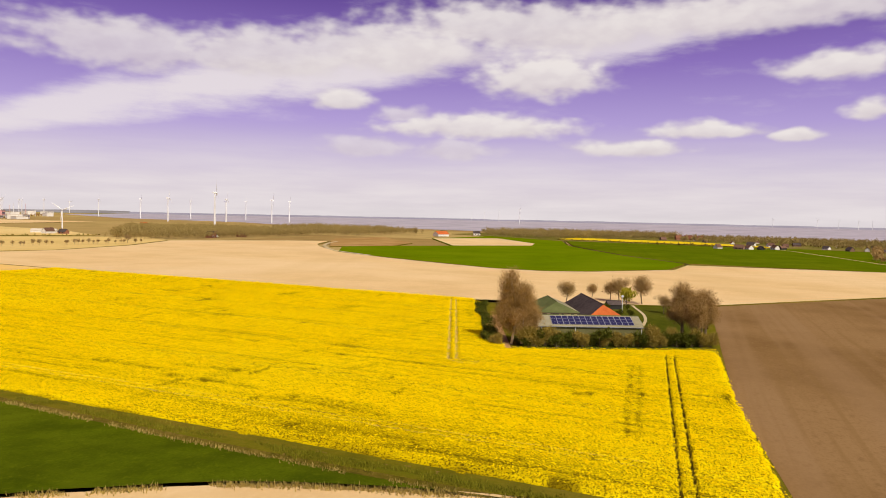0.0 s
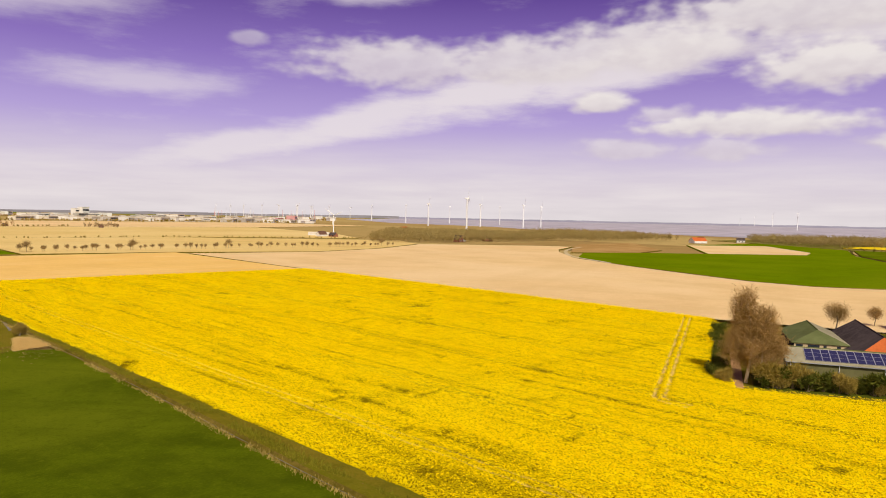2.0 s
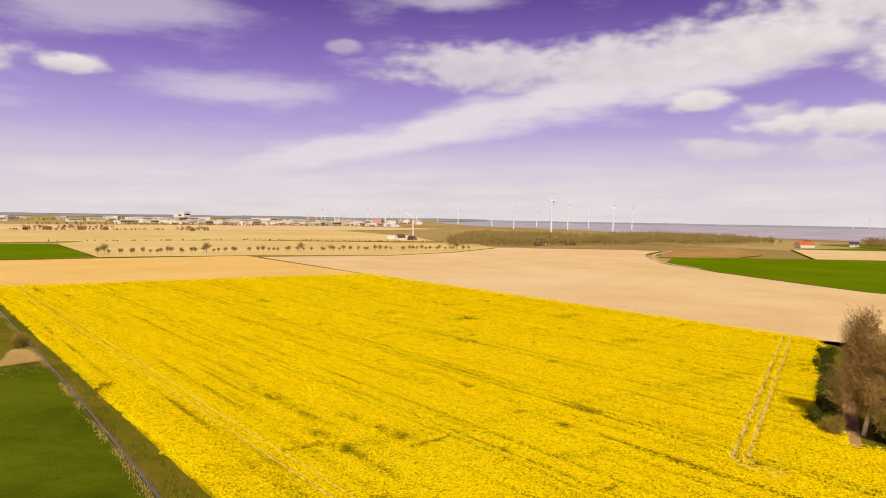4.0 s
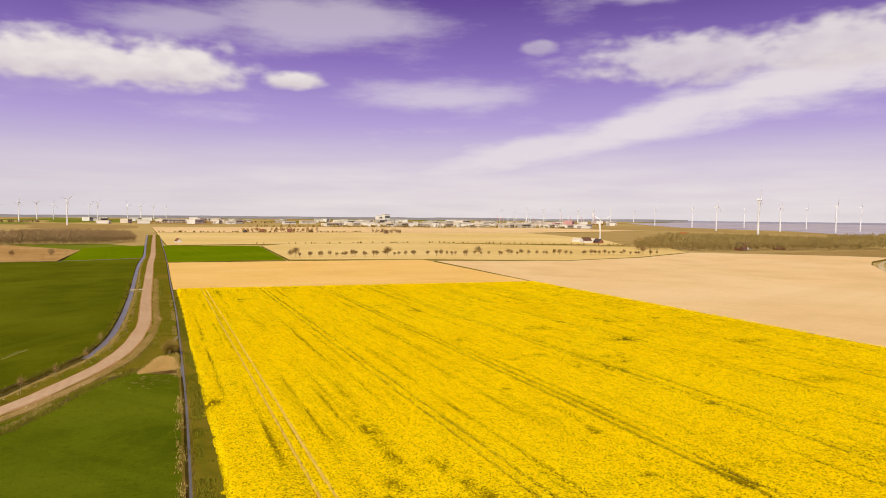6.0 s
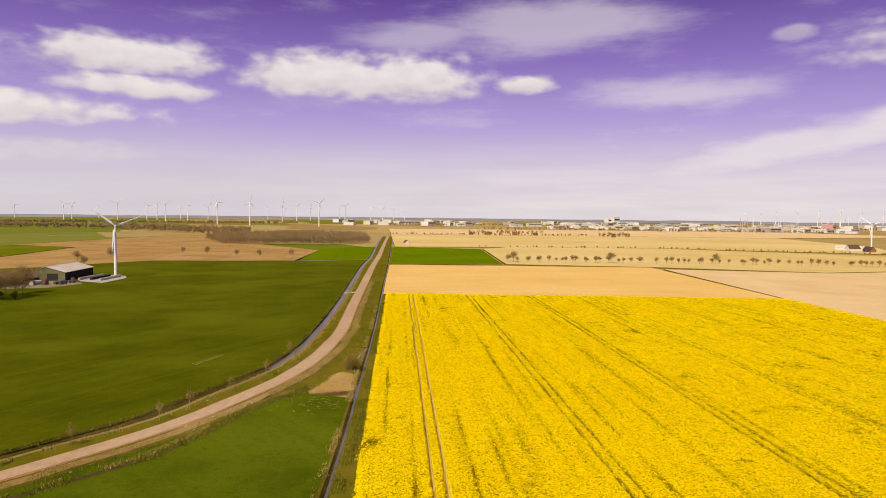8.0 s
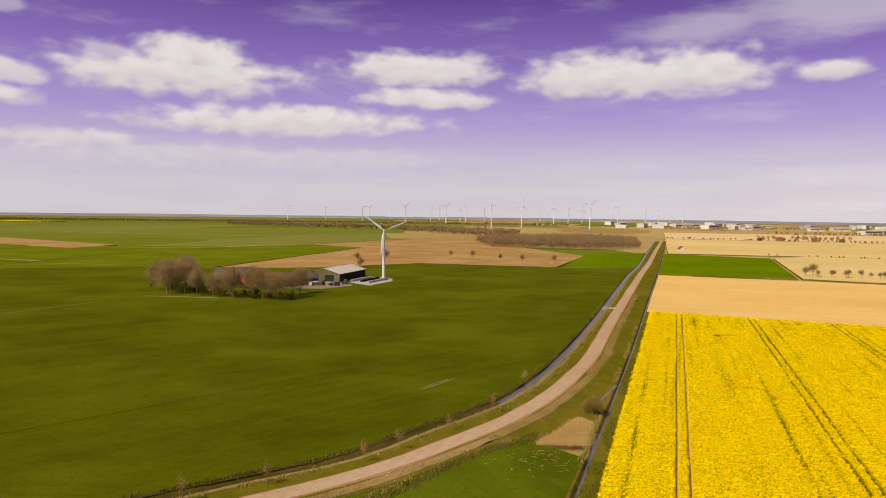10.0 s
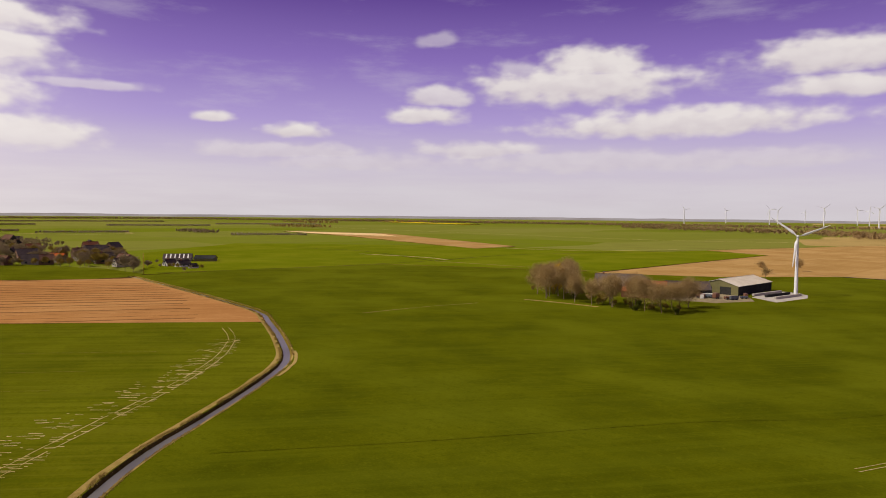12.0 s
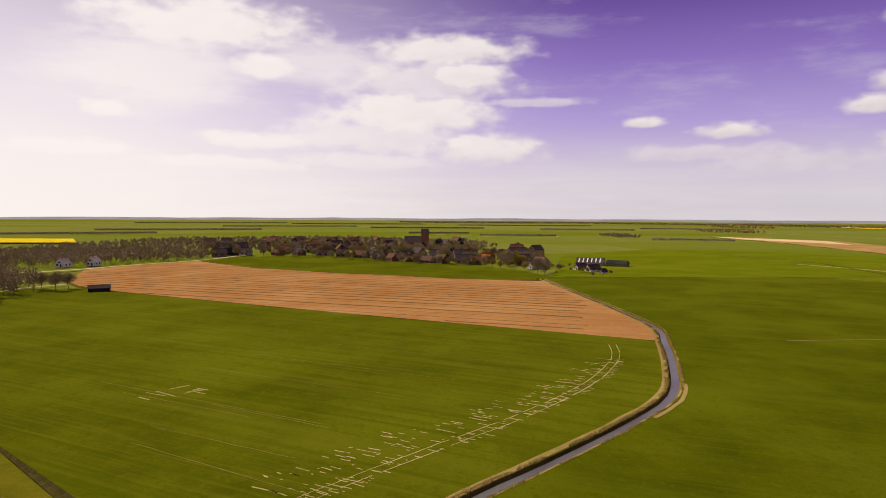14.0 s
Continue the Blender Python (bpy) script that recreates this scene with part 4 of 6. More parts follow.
def rape_flowers():
    """Flower heads over the canopy: two tilted petals a head, larger and fewer towards the far end of the plot."""
    r = np.random.RandomState(15)
    n = 640000
    x, y = r.uniform(83, 274, n), r.uniform(-12, 358, n)
    far = np.clip((np.hypot(x - 95, y - 20) - 120) / 190, 0, 1)
    share = 1 - 0.78 * far
    ok = (r.rand(n) < share) & inside(x, y, RAPE)
    x, y, far = x[ok], y[ok], far[ok]
    ok = edge_distance(x, y, RAPE) > ragged_edge(x, y) + 0.1
    x, y, far = x[ok], y[ok], far[ok]
    track, pale, thin = crop_state(x, y)
    patchy = value_noise(x / 0.7, y / 0.7, 71)
    ok = (r.rand(len(x)) > track * 1.6) & (r.rand(len(x)) > thin * 0.92) & (r.rand(len(x)) < 0.25 + 1.3 * patchy)
    x, y, far, thin = x[ok], y[ok], far[ok], thin[ok]
    n = len(x)
    size = (0.13 + 0.17 * far) * (0.7 + 0.6 * r.rand(n))
    z = 1.06 + 0.14 * r.rand(n) + 0.12 * value_noise(x / 1.3, y / 1.3, 3) - 0.2 * thin
    v = []
    for k in range(2):
        turn = r.rand(n) * math.tau
        lean = r.normal(size=(n, 2)) * 0.2
        c = np.stack([x + r.normal(size=n) * 0.07, y + r.normal(size=n) * 0.07, z - 0.08 * k], 1)
        for q in range(3):
            a = turn + q * math.tau / 3
            dx, dy = np.cos(a) * size, np.sin(a) * size
            v.append(c + np.stack([dx, dy, dx * lean[:, 0] + dy * lean[:, 1]], 1))
    v = np.stack(v, 1).reshape(-1, 3)
    return tagged(new("rapeseed_flowers", fast_mesh("rapeseed_flowers", v, np.arange(len(v)).reshape(-1, 3), FLOWER)), "bright yellow rapeseed flower heads over the crop", "crop", kind="stuff")


def fast_mesh(name, v, f, mat):
    me = bpy.data.meshes.new(name)
    v, f = np.asarray(v, np.float32), np.asarray(f, np.int32)
    me.vertices.add(len(v))
    me.vertices.foreach_set("co", v.ravel())
    me.loops.add(f.size)
    me.loops.foreach_set("vertex_index", f.ravel())
    me.polygons.add(len(f))
    me.polygons.foreach_set("loop_start", np.arange(0, f.size, f.shape[1], dtype=np.int32))
    me.update(calc_edges=True)
    me.materials.append(mat)
    return me


rape_canopy()
rape_flowers()

# ---- trees and shrubs ----
BARK = material("grey_bark", (0.26, 0.19, 0.10), (0.16, 0.115, 0.06), (0.40, 0.32, 0.20), 0.8, 8.0)
PALE_BARK = material("pale_poplar_bark", (0.62, 0.47, 0.28), (0.42, 0.31, 0.17), (0.74, 0.60, 0.40), 0.8, 8.0)
TWIG = material("bare_brown_twigs", (0.37, 0.225, 0.075), (0.24, 0.14, 0.045), (0.50, 0.32, 0.12), 0.3, 4.0, bump=0, island=0.6)
TWIGW = material("russet_wood_twigs", (0.31, 0.205, 0.090), (0.22, 0.145, 0.062), (0.39, 0.27, 0.13), 0.06, 2.0, bump=0, island=0.6)
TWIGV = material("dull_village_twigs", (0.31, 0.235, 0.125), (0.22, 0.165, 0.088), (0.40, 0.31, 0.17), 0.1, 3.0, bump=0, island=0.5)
TWIGF = material("grey_brown_twigs", (0.36, 0.24, 0.090), (0.24, 0.155, 0.058), (0.47, 0.33, 0.14), 0.3, 4.0, bump=0, island=0.6)
OLIVE = material("olive_wood_twigs", (0.33, 0.235, 0.080), (0.21, 0.155, 0.05), (0.43, 0.32, 0.11), 0.05, 2.0, bump=0, island=0.5)
BUD = material("budding_green_twigs", (0.30, 0.215, 0.035), (0.18, 0.13, 0.022), (0.42, 0.30, 0.07), 0.3, 4.0, bump=0, island=0.6)
LEAF = material("dark_evergreen_leaves", (0.080, 0.090, 0.010), (0.045, 0.055, 0.006), (0.13, 0.13, 0.02), 0.5, 4.0, bump=0, island=0.6)
GOLD = material("golden_spring_leaves", (0.55, 0.32, 0.025), (0.38, 0.22, 0.02), (0.66, 0.42, 0.05), 0.5, 4.0, bump=0, island=0.6)
LIME = material("yellow_green_leaves", (0.38, 0.32, 0.02), (0.24, 0.21, 0.015), (0.50, 0.42, 0.04), 0.5, 4.0, bump=0, island=0.6)


def sprays(rnd, lobes, count, size, slim=0.3, lift=0.5):
    """Many thin twig or leaf triangles inside a union of lobes (x, y, z, rx, ry, rz). Returns vertices and faces."""
    lobes = np.asarray(lobes, float)
    vol = lobes[:, 3] * lobes[:, 4] * lobes[:, 5]
    k = rnd.choice(len(lobes), count, p=vol / vol.sum())
    d = rnd.normal(size=(count, 3))
    d /= np.linalg.norm(d, axis=1)[:, None]
    r = rnd.rand(count) ** 0.45
    r *= 1 + 0.15 * rnd.normal(size=count) * (r > 0.7)
    c = lobes[k, :3] + d * r[:, None] * lobes[k, 3:]
    out = d * np.array([1, 1, 0.6]) * 0.7 + rnd.normal(size=(count, 3)) * 0.5 + np.array([0, 0, lift])
    out /= np.linalg.norm(out, axis=1)[:, None]
    across = np.cross(out, rnd.normal(size=(count, 3)))
    across /= np.linalg.norm(across, axis=1)[:, None] + 1e-9
    s = size * (0.6 + 0.8 * rnd.rand(count))[:, None]
    v = np.stack([c - out * s * 0.6 - across * s * slim, c - out * s * 0.6 + across * s * slim, c + out * s], 1).reshape(-1, 3)
    return v, np.arange(count * 3).reshape(-1, 3)


def make_tree(name, label, height, spread, mat, seed, count=2600, trunk=0.35, clear=0.28, slim=0.16, size=0.9, shape="round", stems=1, bark=None):
    """A tree: trunk with limbs, and a crown of many twigs. Returns the empty that carries it."""
    rnd = np.random.RandomState(seed)
    root = empty(name, Matrix.Identity(4))
    bm = bmesh.new()
    lobes = []
    for s in range(stems):
        off = rnd.normal(size=2) * (0.25 if stems > 1 else 0) * spread
        top = Vector((off[0], off[1], height * 0.8))
        base = Vector((off[0] * 0.3, off[1] * 0.3, 0))
        mid = base.lerp(top, 0.45) + Vector((*(rnd.normal(size=2) * 0.03 * height), 0))
        tube(bm, base - Vector((0, 0, 0.3)), mid, trunk, trunk * 0.62)
        tube(bm, mid, top, trunk * 0.62, trunk * 0.15, 6)
        n = 9 if shape != "tall" else 12
        for i in range(n):
            a = math.tau * (i / n + rnd.rand() * 0.1) + seed
            z0 = height * (clear + (0.78 - clear) * (i + 0.5) / n)
            p0 = base.lerp(mid, min(1, z0 / max(mid.z, 0.1))) if z0 < mid.z else mid.lerp(top, (z0 - mid.z) / (top.z - mid.z))
            f = math.sin(math.pi * min(1, 0.25 + 0.75 * (i + 0.5) / n)) if shape == "round" else (0.75 - 0.45 * i / n)
            reach = spread * (0.55 + 0.35 * rnd.rand()) * max(0.35, f)
            p1 = p0 + Vector((math.cos(a) * reach, math.sin(a) * reach, reach * (0.7 if shape == "round" else 1.3) + 0.06 * height * rnd.rand()))
            p1.z = min(p1.z, height * 0.93)
            tube(bm, p0, p1, trunk * 0.32, trunk * 0.06, 5)
            for k in range(2):
                q = p0.lerp(p1, 0.5 + 0.25 * k)
                e = q + Vector((*(rnd.normal(size=2) * reach * 0.4), reach * 0.35))
                tube(bm, q, e, trunk * 0.12, trunk * 0.03, 4)
                lobes.append((*e, reach * 0.42, reach * 0.42, reach * 0.40))
            lobes.append((*p1, reach * 0.5, reach * 0.5, reach * 0.46))
        lobes.append((top.x, top.y, height * 0.86, spread * 0.38, spread * 0.38, height * 0.13))
    # the crown as a whole, uneven, fills in between the limbs
    for k in range(7):
        a, q = rnd.rand() * math.tau, rnd.rand() * 0.45
        cz = (0.60 if shape == "round" else 0.34 + 0.07 * k) * height
        wide = (0.62 if shape == "round" else 0.78 - 0.05 * k) * spread
        lobes.append((math.cos(a) * q * spread, math.sin(a) * q * spread, cz + rnd.normal() * 0.05 * height, wide, wide, height * (0.27 if shape == "round" else 0.2)))
    part("trunk", bm, bark or BARK, root)
    v, f = sprays(rnd, lobes, count, size, slim)
    v[:, 2] = np.clip(v[:, 2], 0.3, height * 1.03)
    child(new("crown", fast_mesh("crown", v, f, mat)), root)
    return tagged(root, label, "tree")


def make_shrub(name, label, height, spread, mat, seed, count=420, size=0.55, slim=0.3):
    rnd = np.random.RandomState(seed)
    root = empty(name, Matrix.Identity(4))
    bm = bmesh.new()
    lobes = []
    for i in range(6):
        a = rnd.rand() * math.tau
        r = spread * (0.15 + 0.5 * rnd.rand())
        z = height * (0.35 + 0.4 * rnd.rand())
        tip = (math.cos(a) * r, math.sin(a) * r, z)
        tube(bm, (math.cos(a) * 0.15, math.sin(a) * 0.15, -0.2), tip, 0.07, 0.02, 5)
        lobes.append((*tip, spread * 0.45, spread * 0.45, height * 0.32))
    part("stem", bm, BARK, root)
    v, f = sprays(rnd, lobes, count, size, slim)
    v[:, 2] = np.maximum(v[:, 2], 0.05)
    child(new("foliage", fast_mesh("foliage", v, f, mat)), root)
    return tagged(root, label, "shrub")


def place(ob, x, y, z=0.0, turn=0.0, s=1.0):
    m = pose(x, y, z, 0, 0, turn)
    ob.matrix_basis = m @ Matrix.Diagonal((s, s, s, 1))
    return ob


def another(ob, x, y, z=0.0, turn=0.0, s=1.0, label=""):
    c = copy_thing(ob, pose(x, y, z, 0, 0, turn))
    c.matrix_basis = pose(x, y, z, 0, 0, turn) @ Matrix.Diagonal((s, s, s, 1))
    return tagged(c, label)


def wood(name, poly, spacing, height, mat, label, seed, per=46, size=1.5, z=-0.2, under=True):
    """A far wood: trunks and twig crowns of many trees in one mesh."""
    rnd = np.random.RandomState(seed)
    xs, ys = [p[0] for p in poly], [p[1] for p in poly]
    gx, gy = np.meshgrid(np.arange(min(xs), max(xs), spacing), np.arange(min(ys), max(ys), spacing))
    gx = gx.ravel() + (rnd.rand(gx.size) - 0.5) * spacing * 1.2
    gy = gy.ravel() + (rnd.rand(gy.size) - 0.5) * spacing * 1.2
    ok = inside(gx, gy, poly)
    V, F, n = [], [], 0
    for x, y in zip(gx[ok], gy[ok]):
        h = height * (0.65 + 0.5 * rnd.rand())
        w = h * (0.26 + 0.12 * rnd.rand())
        lobes = [(x, y, z + h * 0.62, w, w, h * 0.36), (x + w * 0.5 * rnd.normal(), y + w * 0.5 * rnd.normal(), z + h * 0.45, w * 0.8, w * 0.8, h * 0.3)]
        v, f = sprays(rnd, lobes, per, size, 0.3)
        t = np.array([(x - 0.15, y, z), (x + 0.15, y, z), (x, y, z + h * 0.7), (x, y - 0.15, z), (x, y + 0.15, z), (x, y, z + h * 0.7)])
        V += [v, t]
        F += [f + n, np.array([[0, 1, 2], [3, 4, 5]]) + n + len(v)]
        n += len(v) + 6
    if V:
        tagged(new(name, fast_mesh(name, np.concatenate(V), np.concatenate(F), mat)), label, "wood", kind="stuff")
# ---- trees round the solar farm ----
place(make_tree("poplar_tree", "tall bare poplar with a dense tan crown beside the farm track", 21, 5.2, TWIG, 3, 34000, 0.40, 0.12, 0.045, 0.62, "tall", 1, PALE_BARK), 176.5, 49.8)
place(make_tree("silver_poplar_tree", "lower broad poplar with pale limbs beside the farm track", 17.0, 6.0, TWIG, 5, 32000, 0.38, 0.12, 0.045, 0.62, "tall", 2, PALE_BARK), 178.8, 47.6)
old = place(make_tree("broadleaf_tree", "broad bare broadleaf tree at the corner of the farmyard", 17, 5.4, TWIG, 8, 20000, 0.42, 0.2, 0.040, 0.72, "round", 2), 206, 8)
another(old, 209, 2.5, 0, 130, 0.9, "second broad bare tree at the farmyard corner")
another(old, 202, 5, 0, 250, 0.8, "smaller bare tree at the farmyard corner")
yard = place(make_tree("yard_tree", "small bare garden tree with an open round crown", 10, 4.4, TWIG, 12, 4200, 0.26, 0.28, 0.035, 0.75), 268, 54)
for x, y, s, r in ((292, 48, 0.7, 20), (290, 40, 0.85, 80), (287, 36, 1.05, 140), (286, 27, 1.2, 200), (262, 17, 0.7, 260), (258, 12, 0.7, 30), (266, 8, 0.75, 320)):
    another(yard, x, y, 0, r, s)
place(make_tree("willow_tree", "rounded yellow-green willow in the farm garden", 7.5, 3.4, LIME, 15, 1300, 0.25, 0.15, 0.25, 0.6), 276, 32)
hedge_green = place(make_shrub("hedge_shrub", "dense dark green shrub along the farm's edge", 3.6, 2.6, LEAF, 21, 1100, 0.4), 178, 38)
hedge_brown = place(make_shrub("bare_shrub", "leafless brown shrub along the farm's edge", 3.8, 2.6, BUD, 22, 2400, 0.6, 0.05), 176, 43)
hedge_bud = place(make_shrub("budding_shrub", "budding olive shrub along the farm's edge", 4.4, 2.4, BUD, 23, 1600, 0.45, 0.12), 181, 33)
rnd = random.Random(4)
for i in range(42):
    f = i / 41
    x, y = 175 + 22 * f + rnd.uniform(-0.6, 1.6), 46 - 44.5 * f + rnd.uniform(-1.0, 1.0)
    another(rnd.choice((hedge_green, hedge_brown, hedge_bud, hedge_green, hedge_brown)), x, y, 0, rnd.uniform(0, 360), rnd.uniform(0.6, 1.35))
for i in range(30):
    f = i / 29
    another(rnd.choice((hedge_brown, hedge_green, hedge_green)), 172 + 66 * f + rnd.uniform(-1, 1), 53.6 + 25.6 * f + rnd.uniform(-1.0, 0.8), 0, rnd.uniform(0, 360), rnd.uniform(0.5, 1.0))
for i in range(9):
    another(hedge_green, 198 + 9 * i + rnd.uniform(-1, 1), 2.5 + rnd.uniform(-0.5, 1), 0, rnd.uniform(0, 360), rnd.uniform(0.35, 0.6))
for x, y in ((243, 30), (247, 27), (262, 37), (266, 30), (256, 40)):
    another(hedge_green, x, y, 0, rnd.uniform(0, 360), rnd.uniform(0.5, 0.8))
LAWN = material("farm_lawn", (0.075, 0.085, 0.006), (0.048, 0.055, 0.005), (0.115, 0.115, 0.014), 0.3, 2.0)
parcel("lawn", [(193, 3), (289, 4), (259, 80), (172, 46.5)], LAWN, 0.03, "mown lawn and yard round the farm", "lawn", 0.2, 0.03)
YARD = material("yard_paving", (0.40, 0.34, 0.27), (0.30, 0.25, 0.20), (0.50, 0.44, 0.36), 0.4, 3.0)
parcel("yard", [(204, 50), (214, 54), (236, 60), (244, 38), (222, 26), (214, 24)], YARD, 0.06, "pale paved farmyard", "yard", 0.1, 0.03)
DIRT = material("red_brown_dirt", (0.42, 0.235, 0.10), (0.33, 0.18, 0.07), (0.50, 0.30, 0.15), 0.5, 3.0)
strip("farm_path", smooth_line([(166.5, 47.6), (179, 52.4), (206, 62.6), (226, 70.2)], 3), 1.1, 1.1, 0.07, DIRT, label="reddish dirt track beside the poplars", category="path")
strip("garden_path", smooth_line([(216, 22), (224, 21), (240, 21.3), (255, 23.5), (268, 27), (279, 30)], 3), 0.5, 0.5, 0.075, LANE, label="pale garden path", category="path")

# ---- farm buildings ----
TILE_DARK = material("dark_roof_tiles", (0.085, 0.065, 0.060), (0.055, 0.043, 0.040), (0.125, 0.095, 0.085), 0.5, 4.0, 0.7, 0.3)
TILE_RED = material("orange_roof_tiles", (0.55, 0.135, 0.035), (0.44, 0.10, 0.028), (0.62, 0.19, 0.06), 0.5, 4.0, 0.75, 0.3)
TILE_RUST = material("rusty_roof_tiles", (0.22, 0.085, 0.045), (0.15, 0.06, 0.035), (0.29, 0.125, 0.065), 0.5, 4.0, 0.75, 0.3)
SHEET_GREEN = material("green_roof_sheet", (0.135, 0.150, 0.055), (0.105, 0.118, 0.042), (0.17, 0.18, 0.075), 0.3, 3.0, 0.6, 0.1)
SHEET_GREY = material("grey_roof_sheet", (0.32, 0.285, 0.18), (0.25, 0.22, 0.135), (0.40, 0.36, 0.24), 0.3, 3.0, 0.6, 0.1)
SHEET_PALE = material("pale_roof_sheet", (0.66, 0.58, 0.46), (0.58, 0.50, 0.38), (0.72, 0.65, 0.53), 0.3, 3.0, 0.6, 0.1)
WALL_OLIVE = material("olive_cladding", (0.17, 0.155, 0.065), (0.13, 0.12, 0.05), (0.21, 0.19, 0.09), 0.3, 3.0, 0.7, 0.1)
WALL_DARK = material("dark_cladding", (0.035, 0.035, 0.032), (0.022, 0.022, 0.02), (0.055, 0.052, 0.048), 0.3, 3.0, 0.7, 0.1)
WALL_WHITE = material("white_render", (0.74, 0.70, 0.63), (0.62, 0.58, 0.52), (0.80, 0.77, 0.70), 0.4, 3.0, 0.8, 0.05)
BRICK = material("red_brown_brick", (0.27, 0.115, 0.065), (0.20, 0.085, 0.05), (0.34, 0.16, 0.095), 0.6, 6.0, 0.85, 0.2)
GLASS = plain("dark_window_glass", (0.03, 0.035, 0.045), 0.1)
FRAME_W = plain("white_paint", (0.78, 0.76, 0.72), 0.5)
CONCRETE = material("farm_concrete", (0.46, 0.41, 0.35), (0.36, 0.32, 0.27), (0.55, 0.50, 0.43), 0.3, 3.0)
PANEL = plain("solar_cell_glass", (0.030, 0.030, 0.085), 0.18, 0.0, 0.1)
ALU = plain("aluminium_edge", (0.55, 0.55, 0.58), 0.35, 0.6)


def shell(bm, w, l, h):
    """Four walls of a building, front on y=0, with thickness."""
    t = 0.3
    box(bm, -w / 2, w / 2, 0, t, -0.3, h)
    box(bm, -w / 2, w / 2, l - t, l, -0.3, h)
    box(bm, -w / 2, -w / 2 + t, t, l - t, -0.3, h)
    box(bm, w / 2 - t, w / 2, t, l - t, -0.3, h)


def building(name, label, m, w, l, eave, ridge, wall, roof, hip_front=0.0, hip_back=0.0, hip_mat=None, gable=None, over=0.35, category="barn", right_mat=None):
    """A house or barn: x across, y from its front to its back, the ridge along y. hip: how far the ridge ends draw in."""
    root = empty(name, m)
    bm = bmesh.new()
    shell(bm, w, l, eave)
    part("wall", bm, wall, root)
    o, drop = over, over * (ridge - eave) / (w / 2)
    x, z0 = w / 2 + o, eave - drop
    ya, yb = (-o if not hip_front else -o), l + o
    ra, rb = (hip_front if hip_front else -o), (l - hip_back if hip_back else l + o)
    part("roof_slope", slab_of([(-x, ya, z0), (0, ra, ridge), (0, rb, ridge), (-x, yb, z0)], 0.16), roof, root)
    part("roof_slope", slab_of([(x, ya, z0), (x, yb, z0), (0, rb, ridge), (0, ra, ridge)], 0.16), right_mat or roof, root)
    if hip_front:
        part("roof_hip", slab_of([(-x, ya, z0), (x, ya, z0), (0, ra, ridge)], 0.16), hip_mat or roof, root)
    if hip_back:
        part("roof_hip", slab_of([(x, yb, z0), (-x, yb, z0), (0, rb, ridge)], 0.16), hip_mat or roof, root)
    for y0, hip in ((0, hip_front), (l - 0.3, hip_back)):
        if not hip:
            bm = bmesh.new()
            a = [bm.verts.new(p) for p in ((-w / 2, y0, eave), (w / 2, y0, eave), (0, y0, ridge - 0.17))]
            b = [bm.verts.new((v.co.x, y0 + 0.3, v.co.z)) for v in a]
            bm.faces.new(a)
            bm.faces.new(b[::-1])
            for i in range(3):
                bm.faces.new((a[i], b[i], b[(i + 1) % 3], a[(i + 1) % 3]))
            part("gable", bm, gable or wall, root)
    bm = bmesh.new()
    tube(bm, (0, ra, ridge + 0.04), (0, rb, ridge + 0.04), 0.14, 0.14, 6)
    part("ridge_cap", bm, roof, root)
    return tagged(root, label, category)


def opening(parent, name, x0, x1, z0, z1, y, mat, frame_mat=None, normal="front"):
    """A door or window set on a wall, with a frame."""
    d = -0.06 if normal in ("front", "left") else 0.06
    lo, hi = min(y, y + d), max(y, y + d)
    if normal in ("front", "back"):
        p = part(name, boxed(x0, x1, lo, hi, z0, z1), mat, parent)
        if frame_mat:
            part("frame", boxed(x0 - 0.08, x1 + 0.08, min(y, y + d * 0.6), max(y, y + d * 0.6), z0 - 0.08, z1 + 0.1), frame_mat, p)
    else:
        p = part(name, boxed(lo, hi, x0, x1, z0, z1), mat, parent)
        if frame_mat:
            part("frame", boxed(min(y, y + d * 0.6), max(y, y + d * 0.6), x0 - 0.08, x1 + 0.08, z0 - 0.08, z1 + 0.1), frame_mat, p)
    return p


def chimney(parent, y, ridge, mat=None):
    c = part("chimney", boxed(-0.35, 0.35, y - 0.35, y + 0.35, ridge - 0.8, ridge + 0.9), mat or BRICK, parent)
    part("chimney_cap", boxed(-0.42, 0.42, y - 0.42, y + 0.42, ridge + 0.9, ridge + 1.0), CONCRETE, c)


# long low barn with the panels: its front slope faces the ditch
solar = building("solar_barn", "long low olive barn with solar panels on its roof", pose(196.2, 48.1, 0, 0, 0, 203.1), 12, 29.5, 3.4, 5.6, WALL_OLIVE, SHEET_GREEN, over=0.4, right_mat=SHEET_GREY)
pitch = math.atan2(2.2, 6.0)


def on_slope(d, y, h):
    """A spot on the panel slope: d metres down from the ridge, y along it, h above the sheet."""
    return (d * math.cos(pitch) + h * math.sin(pitch), y, 5.6 - d * math.sin(pitch) + h * math.cos(pitch))


